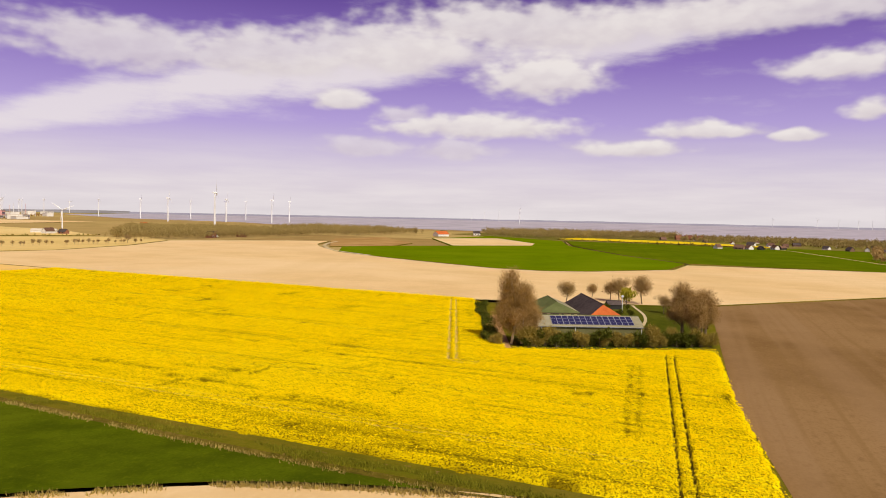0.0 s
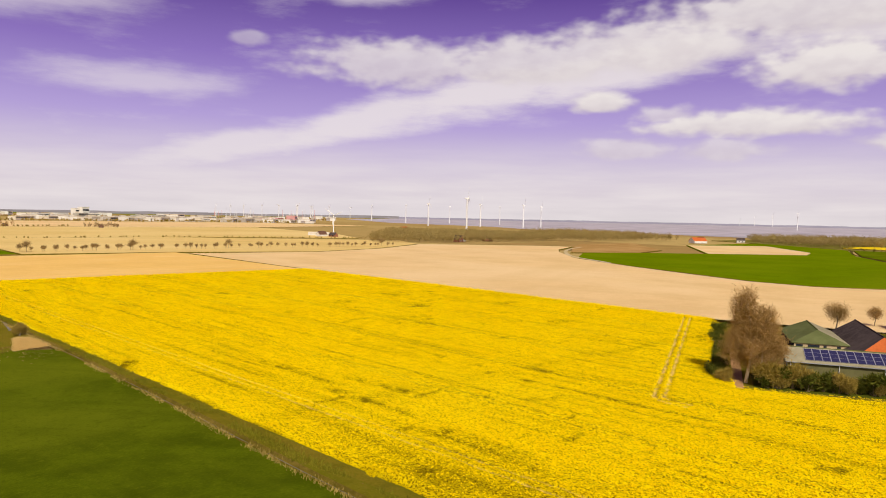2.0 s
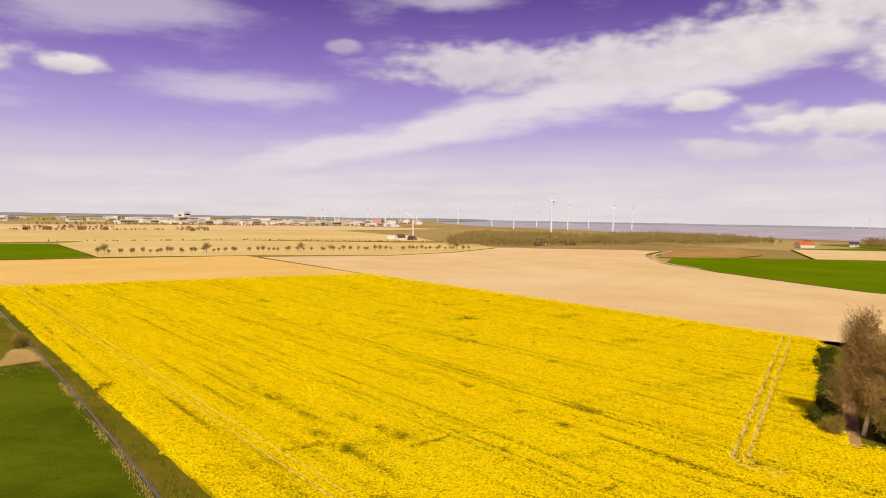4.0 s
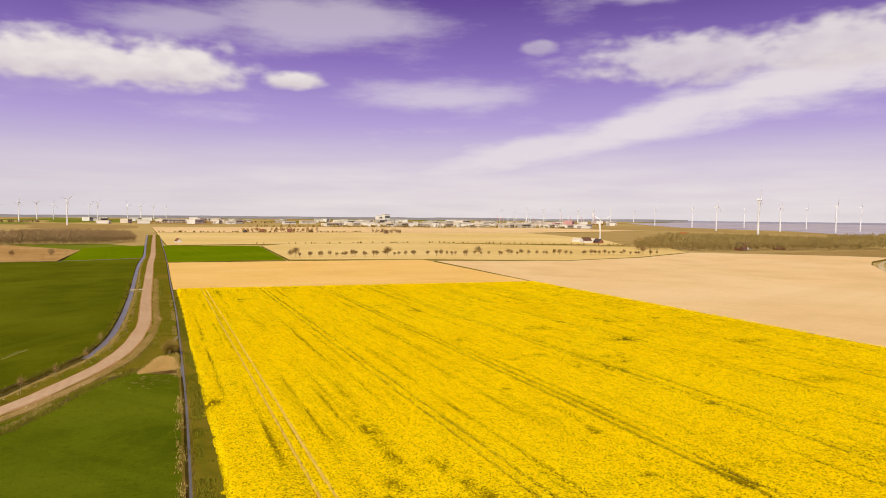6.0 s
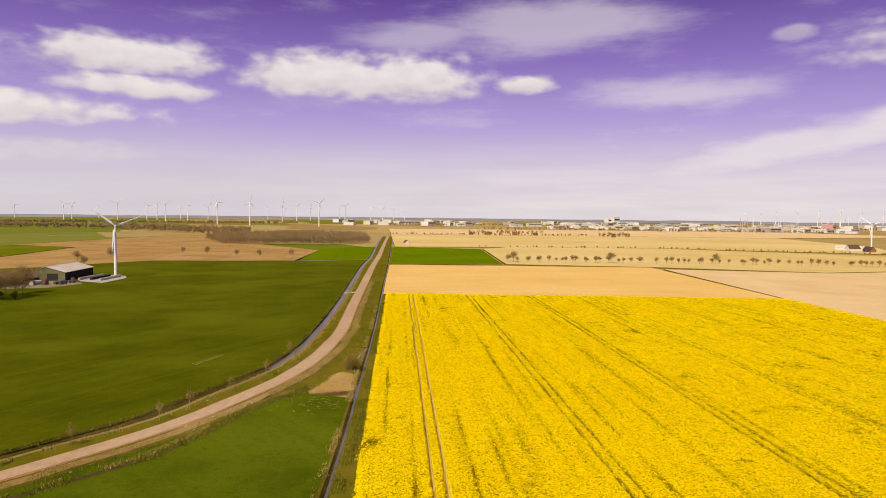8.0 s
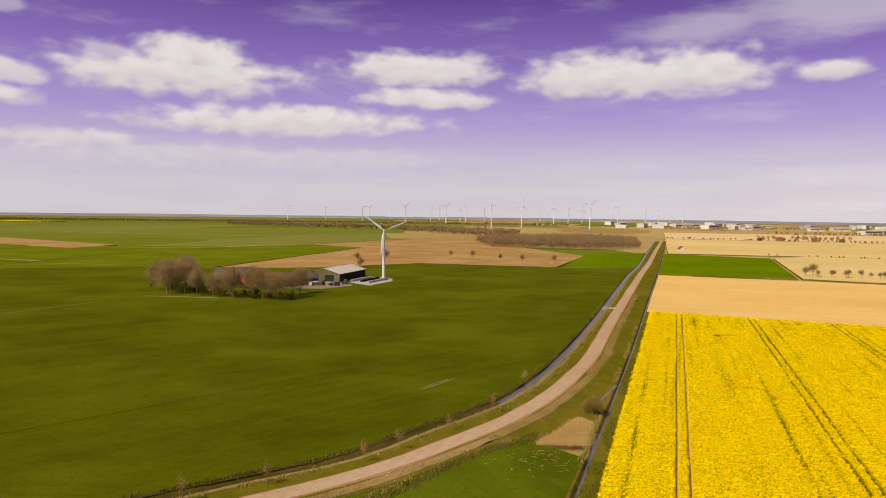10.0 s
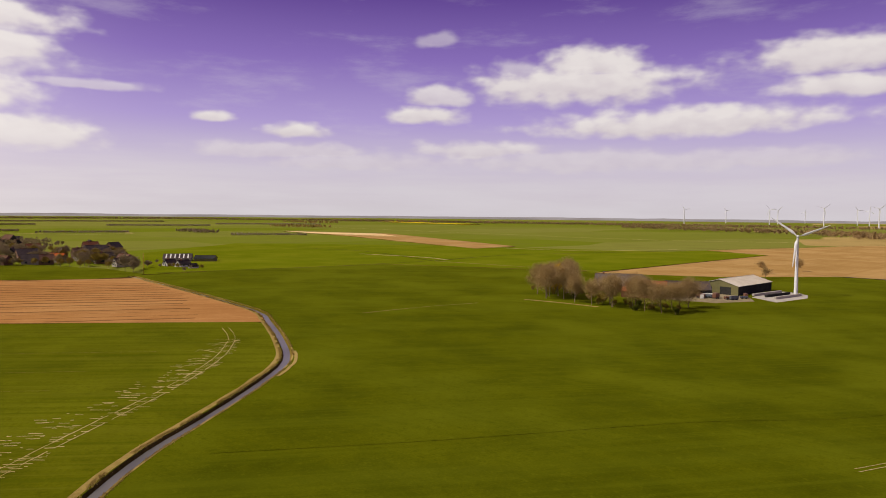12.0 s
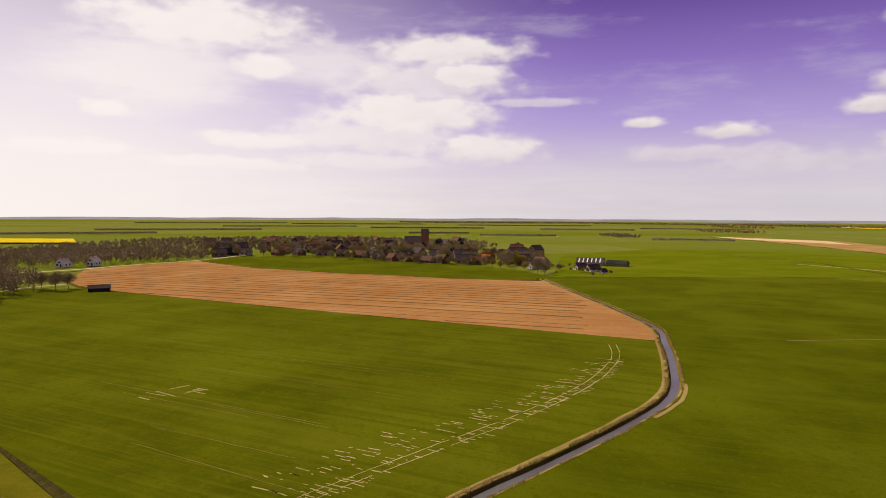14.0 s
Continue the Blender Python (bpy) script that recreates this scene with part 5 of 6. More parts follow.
for col in range(14):
    for row in range(3):
        y0, d0 = 3.9 + col * 1.686, 0.75 + row * 1.66
        panel = part("solar_panel", slab_of([on_slope(d0, y0, 0.12), on_slope(d0, y0 + 1.5, 0.12), on_slope(d0 + 1.6, y0 + 1.5, 0.12), on_slope(d0 + 1.6, y0, 0.12)], 0.05), PANEL, solar)
        bm = bmesh.new()
        for e0, e1, f0, f1 in ((y0 - 0.09, y0, d0, d0 + 1.6), (y0 + 1.5, y0 + 1.59, d0, d0 + 1.6), (y0, y0 + 1.5, d0 - 0.03, d0), (y0, y0 + 1.5, d0 + 1.6, d0 + 1.63)):
            bm2 = slab_of([on_slope(f0, e0, 0.14), on_slope(f0, e1, 0.14), on_slope(f1, e1, 0.14), on_slope(f1, e0, 0.14)], 0.06)
            tmp = bpy.data.meshes.new("tmp")
            bm2.to_mesh(tmp)
            bm2.free()
            bm.from_mesh(tmp)
            bpy.data.meshes.remove(tmp)
        part("panel_frame", bm, ALU, panel)
part("gutter", boxed(6.32, 6.5, -0.3, 29.8, 3.12, 3.28), ALU, solar, "pale gutter")
for y0 in (0.6, 10.2, 18.9, 20.3, 29.1):
    part("downpipe", boxed(6.05, 6.2, y0, y0 + 0.14, 0, 3.2), FRAME_W, solar, "white downpipe")
opening(solar, "barn_door", 2, 5.5, 0, 3.0, 0, WALL_DARK, FRAME_W)

CREAM = plain("cream_boards", (0.60, 0.46, 0.25), 0.7)
green_shed = building("green_shed", "green sheet-roofed shed with a cream front", pose(217.3, 45.6, 0, 0, 0, -66.9), 12.6, 23, 3.9, 6.5, WALL_DARK, SHEET_GREEN, hip_front=5.5, over=0.4, right_mat=SHEET_GREY)
part("front_panel", boxed(-6.1, 6.1, -0.08, 0.0, 0.0, 3.7), CREAM, green_shed, "cream boarded front")
for x0, wide in ((-5.6, 1.5), (-2.9, 2.6), (0.6, 0.7), (3.6, 0.8)):
    opening(green_shed, "window", x0, x0 + wide, 2.5, 3.4, -0.08, GLASS)

big_barn = building("farm_barn", "large dark-tiled farm barn with an orange hipped end", pose(211.5, 29.8, 0, 0, 0, -66.9), 14.5, 36, 2.9, 7.3, BRICK, TILE_DARK, hip_front=5.6, hip_mat=TILE_RED, over=0.4)
part("gable_board", boxed(-0.25, 0.25, 36.3, 36.5, 5.0, 7.2), WALL_DARK, big_barn)
for x0 in (-4.5, -1.0, 2.5):
    opening(big_barn, "window", x0, x0 + 1.3, 1.0, 2.2, 0, GLASS, FRAME_W)
annex = building("farm_house", "small farmhouse with dark roof and white gable", pose(266, 33, 0, 0, 0, 23), 4, 5, 1.9, 3.1, WALL_DARK, TILE_DARK, over=0.3, category="house")
opening(annex, "window", -1.5, -0.4, 0.9, 1.8, 0, GLASS, FRAME_W)
opening(annex, "door", 0.5, 1.4, 0, 2.0, 0, WALL_DARK, FRAME_W)

# white garden lamp post in the yard
post = empty("lamp_post", pose(256, 31, 0.03))
bm = bmesh.new()
tube(bm, (0, 0, 0), (0, 0, 5.6), 0.12, 0.08)
part("pole", bm, FRAME_W, post)
bm = bmesh.new()
tube(bm, (0, 0, 5.6), (0, 0, 6.2), 0.55, 0.35, 10)
part("lamp_head", bm, FRAME_W, post)
tagged(post, "white lamp post beside the farm garden", "lamp post")

# ---- wind turbines ----
TURB = plain("turbine_white", (0.80, 0.79, 0.78), 0.45, 0, 0.05)


def turbine(name, label, hub, radius, facing, phase, thick=1.0):
    """Tubular tower, nacelle, hub with a nose cone and three tapered twisted blades, at rest."""
    root = empty(name, Matrix.Identity(4))
    bm = bmesh.new()
    tube(bm, (0, 0, -0.5), (0, 0, hub * 0.55), hub * 0.032 * thick, hub * 0.025 * thick, 16)
    tube(bm, (0, 0, hub * 0.55), (0, 0, hub - hub * 0.02), hub * 0.025 * thick, hub * 0.017 * thick, 16)
    part("tower", bm, TURB, root)
    s = hub * 0.03
    m = pose(0, 0, hub, 0, 0, facing)
    bm = bmesh.new()
    v = box(bm, -s * 0.75, s * 0.75, -s * 1.3, s * 2.2, -s * 0.75, s * 0.75)
    for q in v:
        if q.co.y > 0:
            q.co.x *= 0.75
            q.co.z *= 0.85
    bmesh.ops.bevel(bm, geom=list(bm.edges), offset=s * 0.2, segments=2, affect="EDGES")
    bmesh.ops.transform(bm, matrix=m, verts=bm.verts)
    part("nacelle", bm, TURB, root)
    bm = bmesh.new()
    tube(bm, (0, -s * 1.3, 0), (0, -s * 2.1, 0), s * 0.7, s * 0.6, 12)
    tube(bm, (0, -s * 2.1, 0), (0, -s * 2.6, 0), s * 0.6, s * 0.1, 12)
    bmesh.ops.transform(bm, matrix=m, verts=bm.verts)
    part("hub", bm, TURB, root)
    for k in range(3):
        bm = bmesh.new()
        rings = []
        for r, chord, tw in ((0.03, 0.035, 70), (0.10, 0.05, 45), (0.22, 0.095, 22), (0.5, 0.065, 10), (0.8, 0.04, 4), (1.0, 0.012, 0)):
            c, th, a = chord * radius * thick, chord * radius * 0.18 * thick, radians(tw)
            ring = []
            for px, py in ((-0.3, 0), (0, 1), (0.35, 0.7), (0.7, 0), (0.3, -0.6), (0, -0.9)):
                x, y = px * c, py * th
                ring.append(bm.verts.new((x * math.cos(a) - y * math.sin(a), -s * 1.75 + x * math.sin(a) + y * math.cos(a), r * radius)))
            rings.append(ring)
        for a, b in zip(rings, rings[1:]):
            for i in range(6):
                bm.faces.new((a[i], a[(i + 1) % 6], b[(i + 1) % 6], b[i]))
        bm.faces.new(rings[-1])
        bm.faces.new(rings[0][::-1])
        bmesh.ops.transform(bm, matrix=m @ pose(0, 0, 0, 0, phase + 120 * k, 0), verts=bm.verts)
        part("blade", bm, TURB, root)
    return tagged(root, label, "wind turbine")


# facing: the rotor looks along -y turned by this angle; wind from the south-west of the plan
near_turbine = turbine("wind_turbine", "white three-bladed wind turbine beside the farm sheds", 28.5, 15.0, 25, 67, 1.0)
place(near_turbine, -57, 445)
tA = another(near_turbine, 684, 829, 0, -62, 1.05, "white three-bladed wind turbine beside a farm at the wood")
tall_models = [turbine("tall_wind_turbine", "tall slender white wind turbine far off", 67, 26, 20, ph, 0.9) for ph in (10, 47, 85)]
for i, ob in enumerate(tall_models):
    place(ob, -2200 + i * 240, 3300)


def by_bearing(az, el, far=4500, hub=67.0, ox=40, oy=20, eye=35.0):
    """A tall turbine on a bearing whose hub stands that many degrees above eye level."""
    d = min(far, (hub - eye) / math.tan(radians(max(el, 0.1))))
    s = (eye + d * math.tan(radians(el))) / hub
    x, y = ox + d * math.cos(radians(az)), oy + d * math.sin(radians(az))
    ob = another(tall_models[int(az * 7) % 3], x, y, -0.6, (az * 37) % 40 - 10, s)
    tagged(ob, "tall slender white wind turbine in a far row", group="far wind turbines")


for az, el in ((51.62, .51), (50.0, .4), (48.11, .61), (45.27, .7), (43.33, .87), (41.69, .66), (39.91, 1.35), (39.06, .86), (37.56, .7), (35.55, .88), (34.18, .78), (52.97, .47), (54.15, .5)):
    by_bearing(az, el, ox=0, oy=0)
for az, el in ((19.28, .1), (18.26, .26), (17.05, .4), (15.34, .58), (-3.83, .14), (-6.76, .19), (-8.12, .15), (-9.34, .14), (-10.19, .12)):
    by_bearing(az, el, 4700, 67, 0, 0)
for az, el in ((61.18, .41), (60.1, .42), (59.08, .43), (57.68, .45), (56.37, .46), (54.97, .47), (53.81, .44)):
    by_bearing(az, el, ox=67, oy=9)
for az, el in ((109.89, .66), (107.91, .5), (107.19, .51), (106.57, .64), (105.51, .46), (104.98, .55), (103.5, .49), (102.76, .84), (100.31, .84), (98.97, .43), (97.81, .66), (96.68, .59), (95.61, .52), (94.88, .89), (93.28, .46), (92.8, .65), (90.72, .54), (89.77, .46), (88.87, .43), (87.96, .35)):
    by_bearing(az, el, ox=88, oy=35)
for az, el in ((119.89, .55), (116.87, .46), (113.87, .55), (113.32, .5), (111.5, .36)):
    by_bearing(az, el, ox=94, oy=83)
for ob in tall_models:
    for c in ob.children:
        bpy.data.objects.remove(c)
    bpy.data.objects.remove(ob)

# ---- west farm by the turbine ----
wb = building("pale_barn", "wide barn with a pale sheet roof and olive gable", pose(-82.5, 419, 0, 0, 0, 1.5), 19, 38, 4.6, 7.4, WALL_DARK, SHEET_PALE, over=0.4, gable=WALL_OLIVE)
part("front_panel", boxed(-9.5, 9.5, -0.1, 0.0, 0.0, 4.6), WALL_OLIVE, wb, "olive clad gable end")
opening(wb, "barn_door", 0.5, 6.0, 0, 3.8, -0.1, WALL_DARK)
opening(wb, "barn_door", -7.5, -3.5, 0, 3.4, -0.1, WALL_DARK)
parcel("turbine_pad", [(-66, 418), (-50, 408), (-48, 436), (-53, 449), (-63, 455), (-71, 455)], CONCRETE, 0.05, "pale concrete apron beside the barn", "pad", 0.2, 0.1)
for i, (x, y, l) in enumerate(((-68, 424, 26), (-62, 424, 22), (-56, 420, 24))):
    bm = bmesh.new()
    v = box(bm, -0.6, 0.6, 0, l, 0, 1.1)
    tagged(place(new("silage_wall", mesh_of("silage_wall", [tuple(q.co) for q in v], [(3, 2, 1, 0), (4, 5, 6, 7), (0, 1, 5, 4), (1, 2, 6, 5), (2, 3, 7, 6), (3, 0, 4, 7)], WALL_DARK if i % 2 else CONCRETE)), x, y, 0.04, -4), "low concrete silage clamp wall", "wall", "silage walls")
    bm.free()
TILE_GREY = material("grey_roof_tiles", (0.15, 0.115, 0.095), (0.11, 0.085, 0.07), (0.20, 0.155, 0.13), 0.5, 4.0, 0.75, 0.3)
# olive gable colour includes the shade on that end; walls stay brick
wh = building("brick_farmhouse", "large farmhouse with a grey tiled roof and brick walls", pose(-132, 387, 0, 0, 0, -50), 14.5, 29, 3.2, 8.2, BRICK, TILE_GREY, hip_front=0, hip_back=6, over=0.4, gable=WALL_OLIVE, category="house")
for x0 in (-5.5, -2.5, 1.2, 4.2):
    opening(wh, "window", x0, x0 + 1.2, 1.0, 2.4, 0, GLASS, FRAME_W)
chimney(wh, 4, 8.2)
TILE_BURNT = material("burnt_orange_tiles", (0.34, 0.11, 0.045), (0.25, 0.08, 0.035), (0.42, 0.16, 0.07), 0.5, 4.0, 0.75, 0.3)
wr = building("red_barn", "brick barn with a rusty red tiled roof", pose(-108, 375, 0, 0, 0, -58), 13, 20, 3.0, 7.4, BRICK, TILE_BURNT, hip_front=4, over=0.4)
wd = building("dark_barn", "low barn with a dark sheet roof", pose(-99, 398, 0, 0, 0, -50), 12, 20, 3.2, 6.4, WALL_DARK, TILE_DARK, over=0.4)
YARD_DARK = material("trodden_yard", (0.24, 0.185, 0.10), (0.15, 0.115, 0.06), (0.36, 0.29, 0.18), 0.3, 2.0)
parcel("yard_west", [(-108, 395), (-90, 378), (-66, 384), (-58, 404), (-66, 416), (-74, 420), (-100, 428)], YARD_DARK, 0.04, "paved yard among the farm buildings", "yard", 0.2, 0.1)
strip("yard_path", smooth_line([(-125, 326), (-108, 330), (-90, 332)], 3), 0.9, 0.9, 0.05, RIM, label="sandy cattle path beside the farm trees", category="path")
MACHINE = [plain("machine_brown", (0.16, 0.07, 0.04)), plain("machine_grey", (0.10, 0.11, 0.13)), plain("tarp_black", (0.03, 0.03, 0.03)), plain("bale_white", (0.7, 0.68, 0.62))]
rnd = random.Random(9)
for i in range(16):
    x, y = rnd.uniform(-92, -62), rnd.uniform(392, 414)
    kind = rnd.randrange(4)
    w, l, h = rnd.uniform(1.2, 2.2), rnd.uniform(2, 6), rnd.uniform(0.8, 1.8)
    thing = empty("farm_trailer" if kind < 2 else "bale_stack", pose(x, y, 0.04, 0, 0, rnd.uniform(0, 180)))
    bm = boxed(-w / 2, w / 2, -l / 2, l / 2, 0.45 if kind < 2 else 0, 0.45 + h)
    bmesh.ops.bevel(bm, geom=list(bm.edges), offset=0.12, segments=2, affect="EDGES")
    part("body", bm, MACHINE[kind], thing)
    if kind < 2:
        for sx in (-w / 2, w / 2):
            for sy in (-l / 4, l / 4):
                bm = bmesh.new()
                tube(bm, (sx - 0.12, sy, 0.45), (sx + 0.12, sy, 0.45), 0.45, 0.45, 10)
                part("wheel", bm, MACHINE[2], thing)
        tagged(thing, "farm trailer parked in the yard", "trailer")
    else:
        tagged(thing, "wrapped bales stacked in the yard", "bales")
orchard = place(make_tree("yard_oak", "bare brown tree round the brick farm", 13, 5.8, TWIGF, 31, 5200, 0.20, 0.10, 0.030, 0.9, "round", 1), -92, 343)
orchard2 = place(make_tree("yard_lime", "bare tree with a wide reddish crown at the farm", 13.5, 6.2, TWIGF, 33, 5600, 0.20, 0.10, 0.030, 0.9, "round", 2), -118, 352)
rnd = random.Random(12)
for i, (x, y) in enumerate(((-131, 353), (-138, 358), (-146, 368), (-127, 344), (-122, 337), (-136, 347), (-142, 376), (-148, 384), (-116, 342), (-130, 363), (-106, 337), (-96, 336), (-86, 337), (-78, 339), (-71, 337), (-64, 338), (-62, 347), (-68, 352), (-76, 350), (-84, 350), (-152, 392), (-66, 361), (-92, 345))):
    another(orchard if i % 3 else orchard2, x, y, 0, rnd.uniform(0, 360), rnd.uniform(0.95, 1.3) if x < -112 else rnd.uniform(0.85, 1.15))
gold = place(make_tree("golden_tree", "tree with golden spring leaves at the farm", 12, 5.0, GOLD, 35, 1500, 0.3, 0.2, 0.3, 0.9), -124, 368)
gold.matrix_basis = pose(-125, 349, 0) @ Matrix.Diagonal((0.95, 0.95, 1.3, 1))
for i in range(30):
    another(rnd.choice((hedge_green, hedge_brown, hedge_bud, hedge_brown)), -60 - 90 * i / 29 + rnd.uniform(-2, 2), 338 + (i / 29) * 26 + 8 * math.sin(i) , 0, rnd.uniform(0, 360), rnd.uniform(0.5, 0.9))
for x, y, s in ((-129, 568, .8), (-117, 598, .9), (-58, 655, .75), (17, 630, .7), (-30, 640, .6), (-10, 634, .6), (-80, 662, .65), (-105, 520, .7)):
    another(orchard, x, y, 0, rnd.uniform(0, 360), s * 0.8, "small bare tree along a field ditch")
strip("ditch_north", smooth_line([(-130, 560), (-82, 576), (26, 583), (84, 602)], 8), 0.7, 0.7, 0.06, WATER, label="thin field ditch", category="water")

# ---- shrub, reeds and saplings by the road ----
place(make_shrub("ditch_willow", "low grey willow shrub on the ditch bank", 3.4, 2.8, BUD, 41, 5200, 0.5, 0.05), 84.2, 204.0)


def reed_bed(patch, n, h, name, label, seed):
    r = np.random.RandomState(seed)
    px, py = np.array(patch).T
    x, y = r.uniform(px.min(), px.max(), n * 3), r.uniform(py.min(), py.max(), n * 3)
    ok = inside(x, y, patch)
    x, y = x[ok][:n], y[ok][:n]
    n = len(x)
    x, y = x + 0.35 * r.normal(size=n), y + 0.35 * r.normal(size=n)
    lean = r.normal(size=(n, 2)) * 0.28
    hh = h * (0.4 + 0.8 * r.rand(n)) * (0.6 + 0.8 * value_noise(x / 1.5, y / 1.5, 5))
    w = 0.02 + 0.03 * r.rand(n)
    b = r.rand(n) * math.tau
    v = np.stack([np.stack([x - w * np.cos(b), y - w * np.sin(b), 0 * x], 1), np.stack([x + w * np.cos(b), y + w * np.sin(b), 0 * x], 1), np.stack([x + lean[:, 0] * hh, y + lean[:, 1] * hh, hh], 1)], 1).reshape(-1, 3)
    tagged(new(name, fast_mesh(name, v, np.arange(3 * n).reshape(-1, 3), REED)), label, "reeds", kind="stuff")


REED_PATCH = [(82.0, 200.5), (85.0, 198.5), (85.3, 185.0), (77.0, 183.0), (79.5, 191.0)]
reed_bed(REED_PATCH, 15000, 0.55, "reed_bed", "low patch of dry straw-coloured reeds by the ditch", 3)
sapling = place(make_tree("roadside_sapling", "thin young roadside tree with few twigs", 4.2, 0.9, TWIG, 51, 120, 0.07, 0.35, 0.05, 0.5), 68, 222)
line = beside(WEST_DITCH, 3.6)
for y0 in (270, 245, 215, 199, 186, 174, 163, 153, 144, 135, 127):
    x, y = min((p for p in line if p[0] > 5), key=lambda p: abs(p[1] - y0))
    another(sapling, x, y, 0, y0 * 3, 0.8 + 0.05 * (y0 % 5))
culvert = empty("culvert", pose(77.8, 365, 0))
part("deck", boxed(-3.2, 3.2, -2.0, 2.0, -0.25, 0.06), LANE, culvert)
part("headwall", boxed(-2.6, 2.6, -2.15, -2.0, -1.0, 0.15), CONCRETE, culvert)
part("headwall", boxed(-2.6, 2.6, 2.0, 2.15, -1.0, 0.15), CONCRETE, culvert)
tagged(culvert, "small concrete culvert crossing over the ditch", "culvert")


# ---- rough grass along ditches, road and creek ----
TUFT_G = material("rank_green_grass", (0.175, 0.165, 0.010), (0.115, 0.115, 0.006), (0.24, 0.21, 0.022), 0.4, 4.0, bump=0, island=0.5)
TUFT_D = material("dry_bank_grass", (0.36, 0.26, 0.065), (0.24, 0.17, 0.038), (0.47, 0.35, 0.10), 0.4, 4.0, bump=0, island=0.5)


def tufts(name, line, side, spread, per_metre, h, mat, label, seed, z=0.0):
    """Blades scattered along a plan line, thicker in places."""
    r = np.random.RandomState(seed)
    p = np.array(beside(line, side))
    seg = np.hypot(*np.diff(p, axis=0).T)
    n = int(seg.sum() * per_metre)
    at = np.interp(r.rand(n) * seg.sum(), np.concatenate([[0], np.cumsum(seg)]), np.arange(len(p)))
    i = np.minimum(at.astype(int), len(p) - 2)
    f = (at - i)[:, None]
    c = p[i] * (1 - f) + p[i + 1] * f + r.normal(size=(n, 2)) * spread
    dense = value_noise(c[:, 0] / 3, c[:, 1] / 5, seed) > 0.35
    c = c[dense]
    n = len(c)
    hh = h * (0.5 + 0.8 * r.rand(n))
    w, b = 0.04 + 0.06 * r.rand(n), r.rand(n) * math.tau
    lean = r.normal(size=(n, 2)) * 0.2 * hh[:, None]
    zz = np.full(n, z)
    v = np.stack([np.stack([c[:, 0] - w * np.cos(b), c[:, 1] - w * np.sin(b), zz], 1), np.stack([c[:, 0] + w * np.cos(b), c[:, 1] + w * np.sin(b), zz], 1), np.stack([c[:, 0] + lean[:, 0], c[:, 1] + lean[:, 1], zz + hh], 1)], 1).reshape(-1, 3)
    tagged(new(name, fast_mesh(name, v, np.arange(3 * n).reshape(-1, 3), mat)), label, "grass", kind="stuff")


near_east = [p for p in EAST_DITCH if p[1] < 330]
near_west = [p for p in WEST_DITCH if 115 < p[1] < 420]
near_creek = [p for p in CREEK if p[0] > -330]
near_road = [p for p in ROAD if 100 < p[1] < 420]
tufts("bank_grass", near_east, -1.9, 0.8, 60, 0.4, TUFT_G, "rank green grass between ditch and rapeseed", 1)
tufts("bank_grass", near_east, 1.2, 0.35, 18, 0.4, TUFT_D, "dry grass on the ditch bank", 2)
tufts("bank_grass", near_west, -1.9, 0.4, 44, 0.4, TUFT_G, "rough grass above the roadside ditch", 3)
tufts("bank_grass", near_west, 2.2, 0.6, 20, 0.35, TUFT_D, "dry grass on the road verge", 4)
tufts("bank_grass", near_creek, 1.75, 0.3, 40, 0.25, TUFT_D, "dry reedy grass on the creek bank", 5)
tufts("bank_grass", near_creek, -1.6, 0.2, 26, 0.2, TUFT_D, "dry grass on the creek bank", 7)
tufts("verge_grass", near_road, 3.6, 0.6, 16, 0.3, TUFT_D, "dry grass on the road verge", 8)
tufts("verge_grass", near_road, 6.0, 1.4, 40, 0.25, TUFT_G, "rough green grass on the road verge", 9)
dry_ditch = smooth_line([(28, 114), (47, 136), (52, 141), (57.3, 147.5), (61.4, 156.5), (67, 171.5), (72.3, 181), (77.5, 186.5)], 3)
strip("dry_ditch", dry_ditch, 0.7, 0.7, 0.02, SHADED_MUD, 0.6, "dry overgrown ditch beside the meadow", "ditch")
tufts("ditch_weeds", dry_ditch, 0.0, 0.7, 60, 0.4, TUFT_G, "weeds in the dry ditch", 10)
tufts("ditch_weeds", dry_ditch, 1.2, 0.5, 26, 0.4, TUFT_D, "dry weeds along the ditch", 11)
tufts("bank_grass", [p for p in FRONT_DITCH], 1.0, 0.5, 50, 0.5, TUFT_D, "dry grass at the meadow's end", 12)
tufts("crop_edge_grass", smooth_line([(166, 49), (178, 24), (190, 0.5)], 4), -0.8, 0.7, 30, 0.5, TUFT_D, "dry grass before the farm hedge", 13)
rubble_v, rubble_f = [], []
rnd = random.Random(77)
for i in range(420):
    k = rnd.randrange(len(near_road))
    x, y = beside(near_road, 3.4 + rnd.random() ** 2 * 2.2)[k] if i % 3 else beside(near_road, -3.3 - rnd.random())[k]
    if noise.noise(Vector((x * 0.12, y * 0.12, 4))) < -0.05:
        continue
    x, y, q = x + rnd.uniform(-2, 2), y + rnd.uniform(-3, 3), rnd.uniform(0.06, 0.2)
    n = len(rubble_v)
    rubble_v += [(x - q, y, 0), (x, y - q, 0), (x + q, y, 0), (x, y + q, 0), (x + q * 0.2, y, q * 0.9)]
    rubble_f += [(n, n + 1, n + 4), (n + 1, n + 2, n + 4), (n + 2, n + 3, n + 4), (n + 3, n, n + 4)]
tagged(new("verge_rubble", mesh_of("verge_rubble", rubble_v, rubble_f, LANE)), "pale stones and clods strewn along the verge", "stones", kind="stuff")
